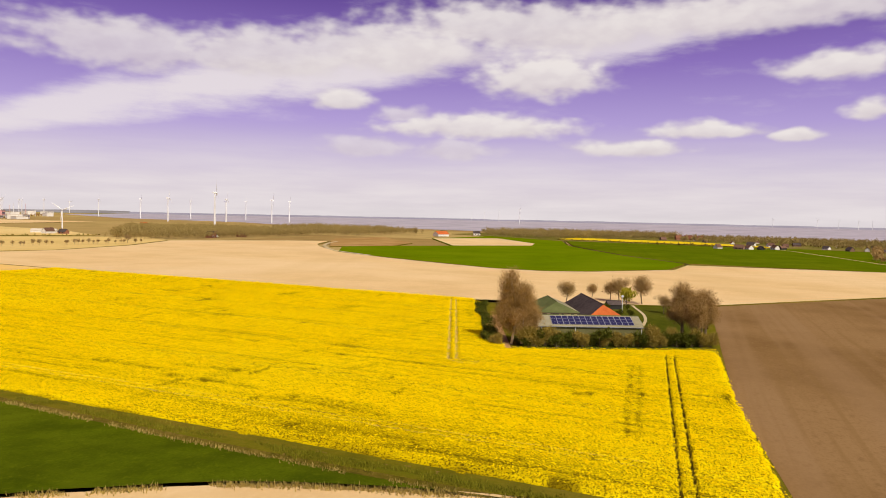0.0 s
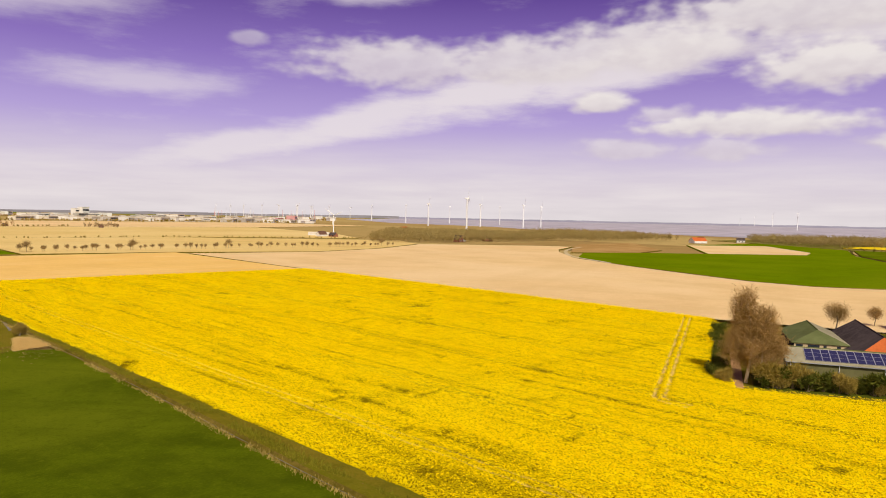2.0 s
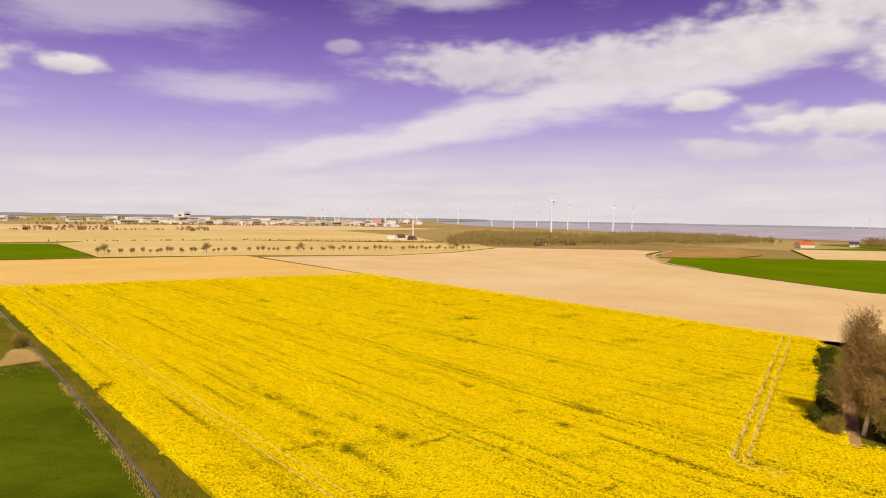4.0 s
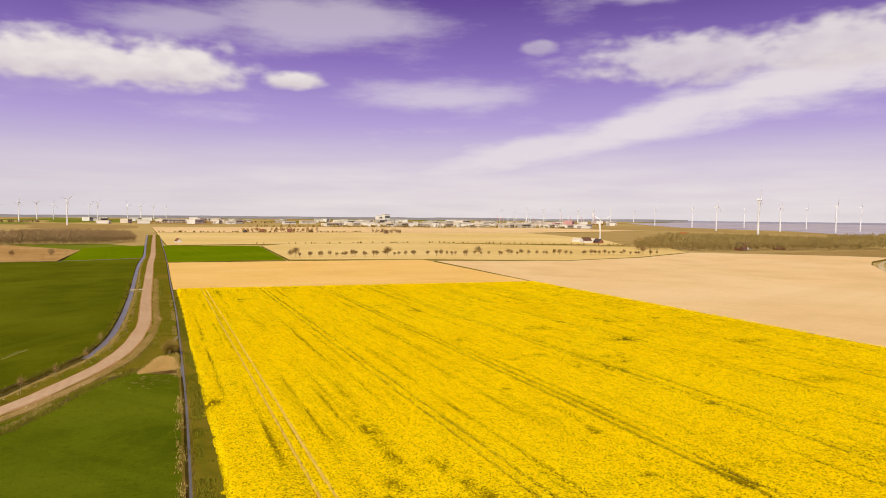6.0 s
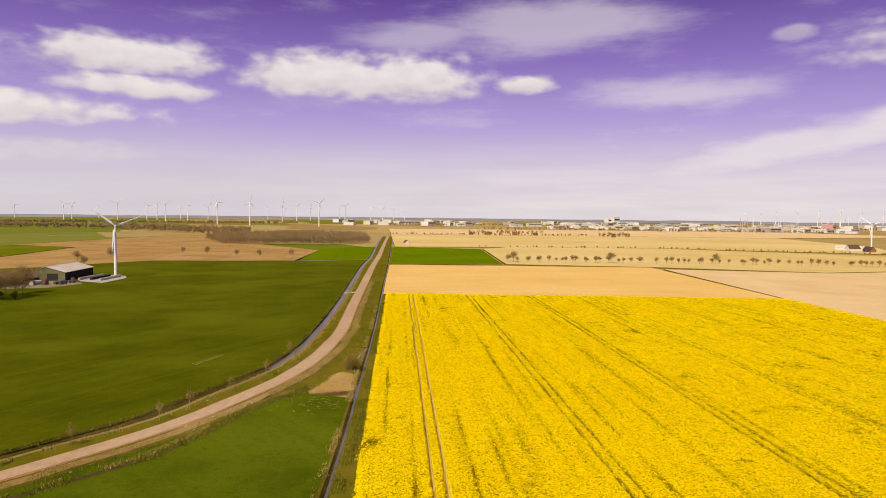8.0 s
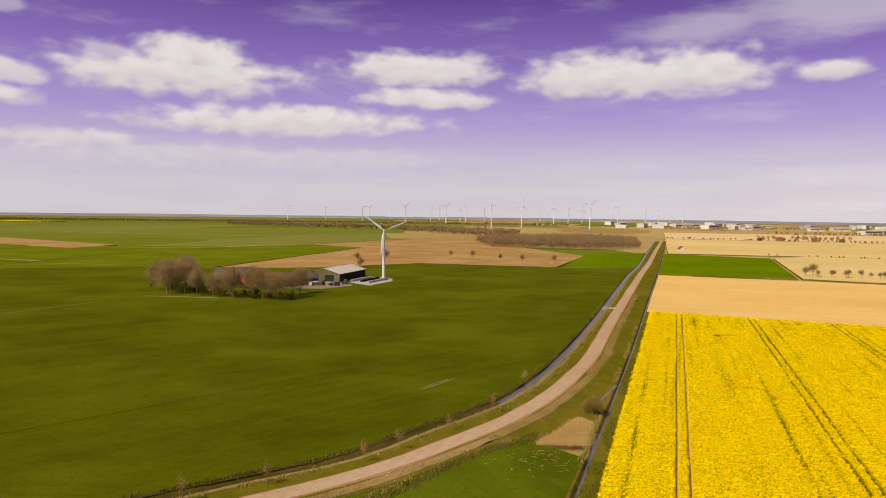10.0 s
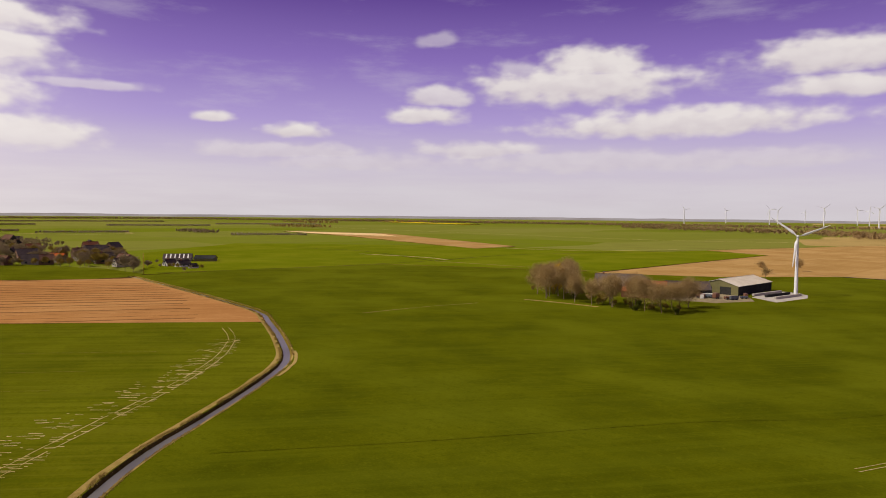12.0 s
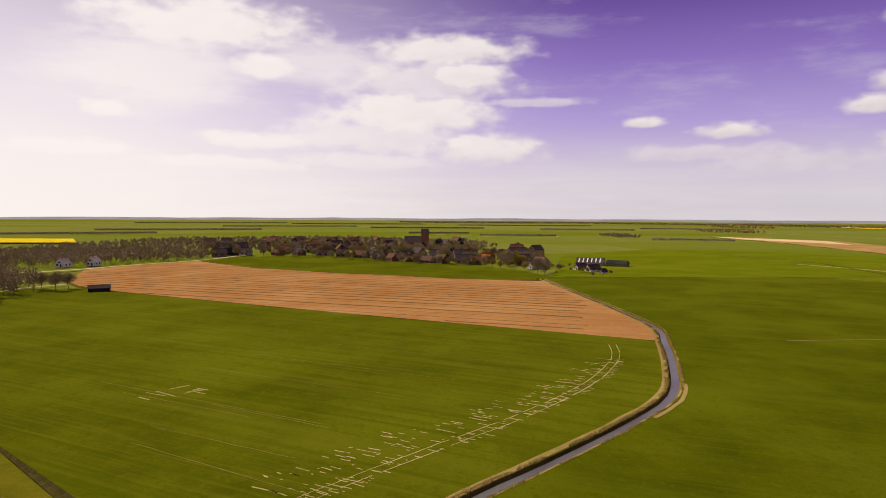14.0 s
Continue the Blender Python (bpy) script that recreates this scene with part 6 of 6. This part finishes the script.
# ---- row of small trees, far woods and hedges ----
row_tree = place(make_tree("row_tree", "small bare tree in a long roadside row", 6.5, 2.6, TWIGF, 61, 900, 0.12, 0.22, 0.045, 0.8), 192, 582)
rnd = random.Random(3)
for i in range(72):
    f = i / 71
    if rnd.random() < 0.14:
        continue
    x = 196 + 330 * f + rnd.uniform(-2, 2)
    y = 581 - 22 * f - 30 * f * f + rnd.uniform(-2, 2)
    another(row_tree, x, y, 0, rnd.uniform(0, 360), rnd.uniform(0.6, 1.0) if i % 17 else 1.45)
wood("wood_road", [(-92, 864), (25, 866), (80, 935), (60, 1120), (-40, 1180), (-150, 1020)], 7, 12, TWIGW, "leafless russet wood beside the road", 71, 90, 0.95)
wood("wood_west", [(-190, 1240), (-120, 1260), (-170, 1420), (-600, 1700), (-1080, 1830), (-1080, 1760), (-500, 1560)], 14, 13, TWIGW, "long leafless wood on the plain", 72, 34, 2.4)
wood("wood_north_east", [(560, 610), (640, 572), (760, 565), (860, 540), (960, 640), (980, 800), (900, 930), (760, 800), (690, 740)], 8, 11.5, OLIVE, "budding mixed wood behind the pale field", 73, 84, 1.05)
wood("wood_bend", [(860, 535), (930, 500), (1040, 490), (1100, 470), (1250, 640), (1280, 820), (1060, 760), (960, 640)], 10, 12, OLIVE, "low budding woodland by the shore", 74, 70, 1.15)
wood("wood_shore", [(1060, 330), (1080, 225), (1240, 70), (1420, 60), (1380, 330), (1250, 420)], 10, 13, OLIVE, "bare shoreline wood", 75, 70, 1.2)
wood("wood_shore_east", [(1150, 60), (1110, -60), (1010, -150), (1000, -300), (1150, -420), (1420, -420), (1430, 60)], 13, 8.5, OLIVE, "trees round the shore village", 76, 56, 1.2)
# hedge twigs lightened to imitate haze over the far meadows
HAZE_TWIG = material("haze_paled_twigs", (0.40, 0.33, 0.20), (0.28, 0.23, 0.13), (0.50, 0.42, 0.28), 0.05, 2.0, bump=0, island=0.5)
wood("hedge_far", [(110, 1345), (480, 1316), (480, 1328), (110, 1357)], 9, 3.5, BUD, "low hedge between far fields", 77, 26, 1.4)
wood("hedge_mid", [(205, 836), (430, 822), (640, 700), (645, 708), (432, 830), (206, 844)], 8, 2.2, BUD, "low dark hedge along the field road", 78, 20, 1.0)
wood("trees_farm_north", [(255, 1330), (400, 1320), (400, 1370), (255, 1375)], 15, 10, TWIG, "trees round a far farm", 79, 40, 1.6)
wood("trees_copse_north", [(480, 1235), (540, 1230), (540, 1270), (485, 1270)], 11, 9, TWIGW, "small far copse", 80, 40, 1.6)
wood("hedge_distant", [(330, 1800), (1200, 1690), (1300, 1780), (600, 1900), (340, 1840)], 22, 7, BUD, "far hedgerows", 81, 22, 2.2)
wood("wood_town", [(120, 2300), (700, 2500), (1200, 2150), (1700, 2150), (1900, 2300), (1000, 2700), (120, 2600)], 38, 8, TWIG, "trees before the far town", 82, 20, 3.0)
wood("wood_plain", [(-2600, 1500), (-1200, 2200), (-200, 2500), (-200, 2650), (-1300, 2450), (-2700, 1750)], 24, 9, TWIGW, "dark far wood on the plain", 83, 22, 3.2)
wood("wood_plain_low", [(-3200, 300), (-3000, 1200), (-2500, 1500), (-2700, 1650), (-3300, 1300), (-3500, 300)], 26, 8, TWIGW, "far line of trees", 84, 20, 3.2)
wood("copse_west", [(-1500, 900), (-1350, 960), (-1380, 1010), (-1560, 950)], 12, 8, TWIG, "small copse in the meadows", 85, 30, 1.8)
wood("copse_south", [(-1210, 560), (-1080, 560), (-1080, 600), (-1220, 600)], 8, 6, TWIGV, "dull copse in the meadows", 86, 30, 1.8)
for k, (x, y, w, d) in enumerate(((-1330, 270, 60, 24), (-1180, 400, 70, 16), (-1700, 700, 120, 26), (-1900, 300, 160, 30), (-2100, -100, 200, 30), (-1600, -300, 180, 30), (-2400, 700, 240, 30), (-1250, -420, 160, 30), (-1800, 1050, 150, 26), (-2700, 100, 260, 36), (-950, 620, 60, 14), (-2900, -500, 300, 40))):
    a = math.atan2(y - 100, x - 60) + math.pi / 2
    ux, uy = math.cos(a), math.sin(a)
    wood("hedgerow", [(x + ux * w + uy * d / 2, y + uy * w - ux * d / 2), (x + ux * w - uy * d / 2, y + uy * w + ux * d / 2), (x - ux * w - uy * d / 2, y - uy * w + ux * d / 2), (x - ux * w + uy * d / 2, y - uy * w - ux * d / 2)], 4.0, 3.8, HAZE_TWIG if k % 3 else TWIGV, "bare hedgerow trees in the far meadows", 200 + k, 34, 1.2)
wood("copse_far", [(-2100, 1250), (-1900, 1330), (-1950, 1400), (-2150, 1320)], 16, 9, TWIG, "far copse", 87, 26, 2.2)
wood("shore_row", [(690, -135), (1000, -190), (1004, -182), (694, -127)], 9, 8, TWIG, "row of bare trees by the shore road", 88, 46, 1.0)
YELLOW = material("far_rape", (0.78, 0.56, 0.01), (0.65, 0.45, 0.01), (0.85, 0.64, 0.03), 0.05, 0.6)
parcel("field_rape_far", [(1040, 225), (1008, 40), (965, -55), (990, -70), (1105, 30), (1140, 215)], YELLOW, 1.0, "distant yellow rapeseed field", "field", 0.5, 2)
parcel("field_rape_west", [(-2216, 1752), (-1667, 1698), (-1640, 1760), (-2230, 1830)], YELLOW, 1.0, "distant yellow rapeseed strip", "field", 0.5, 2)
parcel("field_rape_village", [(-838, -330), (-838, -232), (-975, -289), (-985, -400)], YELLOW, 1.2, "yellow rapeseed field behind the village", "field", 0.5, 2)
wood("hedge_rape_far", [(990, 215), (965, 40), (925, -60), (935, -62), (976, 38), (1000, 212)], 7, 4, BUD, "hedge before the far rapeseed", 89, 24, 1.2)

# ---- villages and town ----
VBRICK = material("dull_village_brick", (0.20, 0.115, 0.075), (0.14, 0.08, 0.055), (0.27, 0.165, 0.11), 0.6, 6.0, 0.85, 0.2)
VRUST = material("dull_brown_tiles", (0.155, 0.082, 0.055), (0.11, 0.06, 0.042), (0.21, 0.12, 0.08), 0.5, 4.0, 0.75, 0.3)
WALL_DULL = plain("dull_render", (0.36, 0.31, 0.25), 0.85)
HOUSE_WALLS = (VBRICK, VBRICK, WALL_DULL, VBRICK, WALL_DARK)
HOUSE_ROOFS = (TILE_DARK, TILE_DARK, VRUST, VRUST, TILE_DARK, TILE_RUST)


def village_house(x, y, turn, seed, size=1.0, wall=None, roof=None, label="", detail=True):
    r = random.Random(seed)
    w, l = r.uniform(6.5, 9) * size, r.uniform(9, 14) * size
    e = r.uniform(2.6, 3.6) * size
    roof = roof or r.choice(HOUSE_ROOFS)
    wall = wall or r.choice(HOUSE_WALLS)
    names = {TILE_DARK: "a dark roof", TILE_RUST: "a rust-brown roof", VRUST: "a dull brown roof", TILE_RED: "an orange tiled roof", SHEET_PALE: "a pale sheet roof", SHEET_GREY: "a grey sheet roof"}
    walls = {BRICK: "brick", VBRICK: "brown brick", WALL_WHITE: "white", WALL_DARK: "dark timber", WALL_DULL: "grey rendered", WALL_OLIVE: "olive"}
    h = building("village_house", label or f"small {walls.get(wall, 'brick')} village house with {names.get(roof, 'a tiled roof')}", pose(x, y, -0.3, 0, 0, turn), w, l, e, e + w * 0.5, wall, roof, over=0.3, category="house")
    if detail:
        opening(h, "window", -w * 0.3, -w * 0.08, 0.9, 2.2, 0, GLASS, FRAME_W)
        opening(h, "door", w * 0.1, w * 0.26, 0, 2.1, 0, GLASS, FRAME_W)
        opening(h, "window", -w * 0.12, w * 0.12, e + 0.3, e + 1.3, 0, GLASS)
        opening(h, "window", l * 0.2, l * 0.35, 0.9, 2.2, w / 2, GLASS, None, "right")
        opening(h, "window", l * 0.6, l * 0.75, 0.9, 2.2, w / 2, GLASS, None, "right")
        if r.random() < 0.6:
            chimney(h, l * 0.3, e + w * 0.5)
    return h


rnd = random.Random(17)
# houses at the village's near end
village_house(-402, 264, 24, 1, 0.68, WALL_WHITE, TILE_DARK, "white-gabled house with a dark roof at the village end")
village_house(-389, 268, 20, 2, 0.68, WALL_WHITE, TILE_DARK, "white-gabled house with a dark roof at the village end")
village_house(-374, 271, 28, 3, 0.5, WALL_WHITE, TILE_DARK, "low white cottage with a dark roof at the village end")
striped = building("striped_shed", "long shed with a dark roof striped by light sheets", pose(-450, 280, -0.2, 0, 0, -26), 12, 20, 2.6, 5.6, WALL_DULL, TILE_DARK, over=0.4)
for k in range(6):
    y0 = 1.6 + 3.1 * k
    part("light_sheet", slab_of([(6.0, y0, 2.72), (6.0, y0 + 0.9, 2.72), (0.5, y0 + 0.9, 5.47), (0.5, y0, 5.47)], 0.05), WALL_WHITE, striped, "pale translucent roof sheet")
building("dark_shed", "low dark shed on the meadow", pose(-439, 300, -0.2, 0, 0, -40), 9, 15, 2.4, 4.4, WALL_OLIVE, WALL_DARK, over=0.4)
building("village_barn", "large brick barn with a high dark roof", pose(-508, 236, -0.2, 0, 0, 12), 16, 24, 4.0, 10.5, BRICK, TILE_DARK, hip_front=4, hip_back=4, over=0.4)
hidden = []
for k, (x, y, roof) in enumerate(((-493, 213, TILE_RED), (-509, 208, TILE_RUST), (-467, 240, TILE_DARK), (-419, 236, TILE_DARK), (-476, 176, VRUST), (-480, 164, VRUST), (-472, 190, TILE_DARK), (-488, 152, VRUST), (-500, 140, VRUST), (-515, 128, TILE_DARK), (-470, 200, VRUST), (-534, 146, TILE_DARK), (-560, 128, TILE_DARK), (-545, 112, VRUST), (-560, 96, TILE_DARK), (-572, 76, VRUST), (-588, 58, TILE_DARK), (-596, 36, VRUST), (-590, 8, TILE_DARK), (-570, -14, TILE_DARK))):
    village_house(x, y, -60 + 25 * (k % 4), 40 + k, 0.95, VBRICK if k % 3 else WALL_DULL, roof)
    hidden.append((x, y))
front = [(-430, 246), (-455, 232), (-480, 222), (-512, 196), (-545, 172), (-580, 146), (-602, 118), (-618, 92), (-622, 60), (-620, 30), (-600, -10), (-570, -40)]
spots = []
for i in range(110):
    k = rnd.uniform(0, len(front) - 1.01)
    a, b = front[int(k)], front[int(k) + 1]
    f = k - int(k)
    depth = rnd.uniform(0, 1) ** 1.4 * 330
    x = a[0] + (b[0] - a[0]) * f - depth * 0.95 + rnd.uniform(-8, 8)
    y = a[1] + (b[1] - a[1]) * f + depth * rnd.uniform(-0.25, 0.3) + rnd.uniform(-8, 8)
    if any(math.hypot(x - p, y - q) < 17 for p, q in spots):
        continue
    spots.append((x, y))
    village_house(x, y, rnd.choice((-60, 30, 0, -90, 75)) + rnd.uniform(-12, 12), 100 + i, rnd.uniform(0.9, 1.25), detail=depth < 200)
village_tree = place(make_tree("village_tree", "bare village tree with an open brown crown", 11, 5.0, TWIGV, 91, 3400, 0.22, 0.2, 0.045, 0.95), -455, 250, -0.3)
village_bud = place(make_tree("village_budding_tree", "budding olive-green village tree", 10, 4.4, BUD, 92, 2400, 0.22, 0.15, 0.08, 0.8), -468, 228, -0.3)
for k, (x, y, m, sc) in enumerate(((-450, 194, 1, .6), (-431, 206, 1, .65), (-429, 211, 1, .7), (-416, 214, 1, .6), (-424, 221, 1, .55), (-364, 232, 0, .75), (-378, 231, 0, .95), (-384, 238, 0, .9), (-392, 240, 0, .8), (-404, 228, 1, .5), (-438, 222, 0, .8), (-448, 208, 0, .7), (-458, 184, 0, .6), (-462, 172, 0, .6), (-466, 160, 0, .7), (-476, 148, 0, .65), (-490, 134, 0, .7), (-504, 120, 0, .7), (-520, 106, 0, .75), (-536, 92, 0, .7), (-550, 76, 0, .75), (-565, 56, 0, .8), (-574, 30, 0, .75), (-574, 6, 0, .8), (-395, 250, 0, .5), (-350, 258, 0, .3))):
    another(village_bud if m else village_tree, x, y, -0.2, 40 * k, sc)
for k, (x, y) in enumerate(hidden):
    for q in range(2):
        another(rnd.choice((village_tree, village_tree, village_bud)), x + rnd.uniform(8, 15), y + rnd.uniform(-8, 8), -0.2, 77 * k + 31 * q, rnd.uniform(0.45, 0.75))
for k, (x, y) in enumerate(((-388, 256), (-382, 260), (-374, 263), (-366, 268), (-362, 274), (-400, 252), (-412, 258), (-418, 252), (-380, 262), (-430, 268))):
    another(village_bud if k % 3 else village_tree, x, y, -0.1, 50 * k, 0.28 + 0.06 * (k % 3), "low rounded garden shrub by the village houses")
for i in range(215):
    k = rnd.uniform(0, len(front) - 1.01)
    a, b = front[int(k)], front[int(k) + 1]
    f = k - int(k)
    depth = rnd.uniform(-8, 150) if i < 190 else rnd.uniform(-16, 14)
    another(rnd.choice((village_tree, village_tree, village_tree, village_bud)), a[0] + (b[0] - a[0]) * f - depth + rnd.uniform(-6, 6), a[1] + (b[1] - a[1]) * f + rnd.uniform(-10, 20), -0.3, rnd.uniform(0, 360), rnd.uniform(0.45, 0.95))
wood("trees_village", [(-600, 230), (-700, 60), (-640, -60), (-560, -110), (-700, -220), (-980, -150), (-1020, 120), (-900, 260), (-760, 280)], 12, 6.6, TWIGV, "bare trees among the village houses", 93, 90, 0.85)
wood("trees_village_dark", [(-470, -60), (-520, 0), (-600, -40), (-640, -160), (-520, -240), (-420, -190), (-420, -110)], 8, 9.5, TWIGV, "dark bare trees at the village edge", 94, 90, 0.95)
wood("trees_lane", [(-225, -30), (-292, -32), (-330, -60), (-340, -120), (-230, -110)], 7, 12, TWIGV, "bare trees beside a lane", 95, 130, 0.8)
for x, y, s in ((-292, -34, 0.85), (-288, -26, 0.9), (-297, -24, 0.8)):
    another(village_tree, x, y, 0, x * 7, s, "bare tree beside the small shed")
building("field_shed", "low dark timber field shed beside bare trees", pose(-284, -10, 0, 0, 0, 20), 5, 9.5, 1.9, 3.1, WALL_DARK, TILE_DARK, over=0.3, category="shed")
village_house(-446, -90, 80, 6, 0.8, WALL_WHITE, SHEET_PALE, "bright white farmhouse before the village wood")
village_house(-458, -74, 80, 7, 0.95, WALL_WHITE, SHEET_PALE, "bright white shed before the village wood")
strip("field_track", smooth_line([(-236, -64), (-284, -52), (-308, -44), (-320, -35)], 6), 1.4, 1.4, 0.1, LANE, label="pale bent track under bare trees", category="track")
strip("lane", smooth_line([(-300, -172), (-370, -117), (-413, -73), (-457, -49), (-506, -14), (-560, 6), (-600, 17)], 8), 2.0, 2.0, 0.1, LANE, label="pale lane past the ridged field", category="road")
# church
church = building("church", "old brick church with a dark roof and a squat tower", pose(-770, 168, -0.3, 0, 0, -5), 11, 22, 6, 12, BRICK, TILE_DARK, over=0.3, category="church")
tower = part("tower", boxed(-4.5, 4.5, 20, 29, -0.3, 15), BRICK, church)
for q in (-1, 1):
    part("tower_roof", slab_of([(q * 5, 19.6, 15), (q * 5, 29.4, 15), (0, 29.4, 21), (0, 19.6, 21)], 0.2), TILE_DARK, tower, "dark saddle roof")
for x0 in (-3, 1.5):
    opening(church, "window", x0, x0 + 1.4, 2.5, 6, 0, GLASS)

# shore village and scattered farms on the east side
for i, (x, y) in enumerate(((915, -4), (913, -20), (920, -34), (925, -48), (940, -64), (953, -79), (1009, -128), (968, -149), (992, -174), (950, -185), (1024, -71), (1040, -90), (1060, -40), (1090, -110), (1110, -20), (1150, 20), (1180, -60), (1200, -120), (1230, 30), (1250, -30), (1130, -160), (1070, -200), (1030, -215), (1210, 80))):
    village_house(x, y, rnd.uniform(0, 180), 300 + i, rnd.uniform(0.65, 0.9), WALL_WHITE if i % 2 == 0 else None, detail=i < 12)
building("shore_barn", "long barn with a dull violet-grey roof by the shore", pose(1120, -230, -0.3, 0, 0, 70), 16, 34, 4, 9, BRICK, TILE_DARK, over=0.4)
for i in range(3):
    village_house(1240 + 14 * i, 55 - 16 * i, 20, 340 + i, 1.2, BRICK, TILE_RUST, "tall house with a dark red roof at the shore")
building("red_farm", "farm with a pinkish red roof by the curved field", pose(1044, 408, -0.3, 0, 0, 60), 14, 22, 3.5, 8, WALL_WHITE, TILE_RED, over=0.4)
for i, (x, y) in enumerate(((695, 582), (720, 596), (762, 586), (640, 792), (1060, 425), (1100, 440), (640, 780), (1140, 395))):
    village_house(x, y, 30 * i, 360 + i, 1.0, WALL_WHITE if i % 2 else BRICK)
building("turbine_shed", "low white shed beside the turbine", pose(662, 812, -0.3, 0, 0, 40), 10, 30, 3, 5, WALL_WHITE, SHEET_PALE, over=0.3)
village_house(992, 985, 20, 380, 1.2, BRICK, TILE_RED, "big house with an orange roof in the wood")
for i, (x, y) in enumerate(((263, 1338), (300, 1345), (350, 1338), (389, 1340), (505, 1240), (122, 905))):
    village_house(x, y, 40 * i, 390 + i, 0.8, WALL_WHITE if i > 4 else None)

PINK = plain("hall_red", (0.66, 0.34, 0.32), 0.6)
HALLS = (WALL_WHITE, WALL_WHITE, WALL_WHITE, SHEET_PALE, CONCRETE)


def hall(x, y, turn, w, l, h, wall, label):
    """A flat-roofed industrial hall with a parapet, doors and a band of windows."""
    root = empty("industrial_hall", pose(x, y, -0.8, 0, 0, turn))
    part("wall", boxed(-w / 2, w / 2, -l / 2, l / 2, 0, h), wall, root)
    part("roof", boxed(-w / 2 - 0.4, w / 2 + 0.4, -l / 2 - 0.4, l / 2 + 0.4, h, h + 0.6), SHEET_PALE, root)
    part("window_band", boxed(-w / 2 + 2, w / 2 - 2, -l / 2 - 0.15, -l / 2, h * 0.55, h * 0.75), GLASS, root)
    part("door", boxed(-2.5, 2.5, -l / 2 - 0.2, -l / 2, 0, min(5, h * 0.5)), CONCRETE, root)
    return tagged(root, label, "industrial hall")


for i in range(190):
    a = radians(rnd.uniform(52, 84)) if i < 160 else radians(rnd.uniform(82, 93))
    a = radians(rnd.uniform(54, 75)) if i < 90 else a
    d = rnd.uniform(2060, 2330) if i < 90 else rnd.uniform(2350, 3300)
    w, l, h = rnd.uniform(18, 60), rnd.uniform(15, 40), rnd.uniform(6, 12) if i < 90 else rnd.uniform(8, 15)
    hall(60 + d * math.cos(a), 10 + d * math.sin(a), rnd.uniform(0, 90), w, l, h, rnd.choice(HALLS), "pale flat-roofed hall in the far port town")
for x, y, w, h in ((1340, 1960, 46, 13), (1385, 1935, 24, 21), (1300, 1990, 40, 10)):
    hall(x, y, 35, w, 30, h, PINK, "red industrial hall in the far port town")
hall(1180, 3180, 20, 34, 30, 36, WALL_WHITE, "tall white silo block above the far town")
hall(1150, 3190, 20, 20, 30, 30, WALL_WHITE, "tall white silo block above the far town")
for i in range(26):
    a = radians(rnd.uniform(53, 62))
    d = rnd.uniform(2700, 3100)
    mast = empty("port_mast", pose(60 + d * math.cos(a), 10 + d * math.sin(a), -0.8))
    bm = bmesh.new()
    tube(bm, (0, 0, 0), (0, 0, rnd.uniform(25, 48)), 0.9, 0.6, 6)
    part("pole", bm, TURB if i % 3 else PINK, mast)
    tagged(mast, "slender mast among the port halls", "mast")

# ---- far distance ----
# far rim glows by itself, with the distance haze mixed into its colour
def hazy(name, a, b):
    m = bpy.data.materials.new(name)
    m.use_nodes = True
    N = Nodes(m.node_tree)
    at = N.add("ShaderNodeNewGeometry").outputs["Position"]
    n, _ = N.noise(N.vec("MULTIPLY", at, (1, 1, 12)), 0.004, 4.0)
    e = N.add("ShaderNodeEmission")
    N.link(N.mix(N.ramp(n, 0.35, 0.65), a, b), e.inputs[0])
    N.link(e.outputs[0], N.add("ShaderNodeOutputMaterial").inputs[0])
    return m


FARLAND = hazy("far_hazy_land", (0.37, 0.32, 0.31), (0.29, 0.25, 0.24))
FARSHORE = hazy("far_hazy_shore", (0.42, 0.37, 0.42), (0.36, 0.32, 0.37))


def far_rim(name, a0, a1, r, base, rise, mat, label, seed):
    v, f = [], []
    n = 240
    for i in range(n + 1):
        a = radians(a0 + (a1 - a0) * i / n)
        top = base + rise * (noise.noise(Vector((i * 0.13, seed, 0))) + 0.6 * noise.noise(Vector((i * 0.5, seed, 3))))
        for rr, z in ((r, -2), (r, max(top, 1)), (r + 25, max(top, 1)), (r + 25, -2)):
            v.append((rr * math.cos(a), rr * math.sin(a), z))
    for i in range(n):
        for k in range(3):
            f.append((4 * i + k, 4 * i + k + 1, 4 * i + 5 + k, 4 * i + 4 + k))
    tagged(new(name, mesh_of(name, v, f, mat)), label, "backdrop", kind="structure")


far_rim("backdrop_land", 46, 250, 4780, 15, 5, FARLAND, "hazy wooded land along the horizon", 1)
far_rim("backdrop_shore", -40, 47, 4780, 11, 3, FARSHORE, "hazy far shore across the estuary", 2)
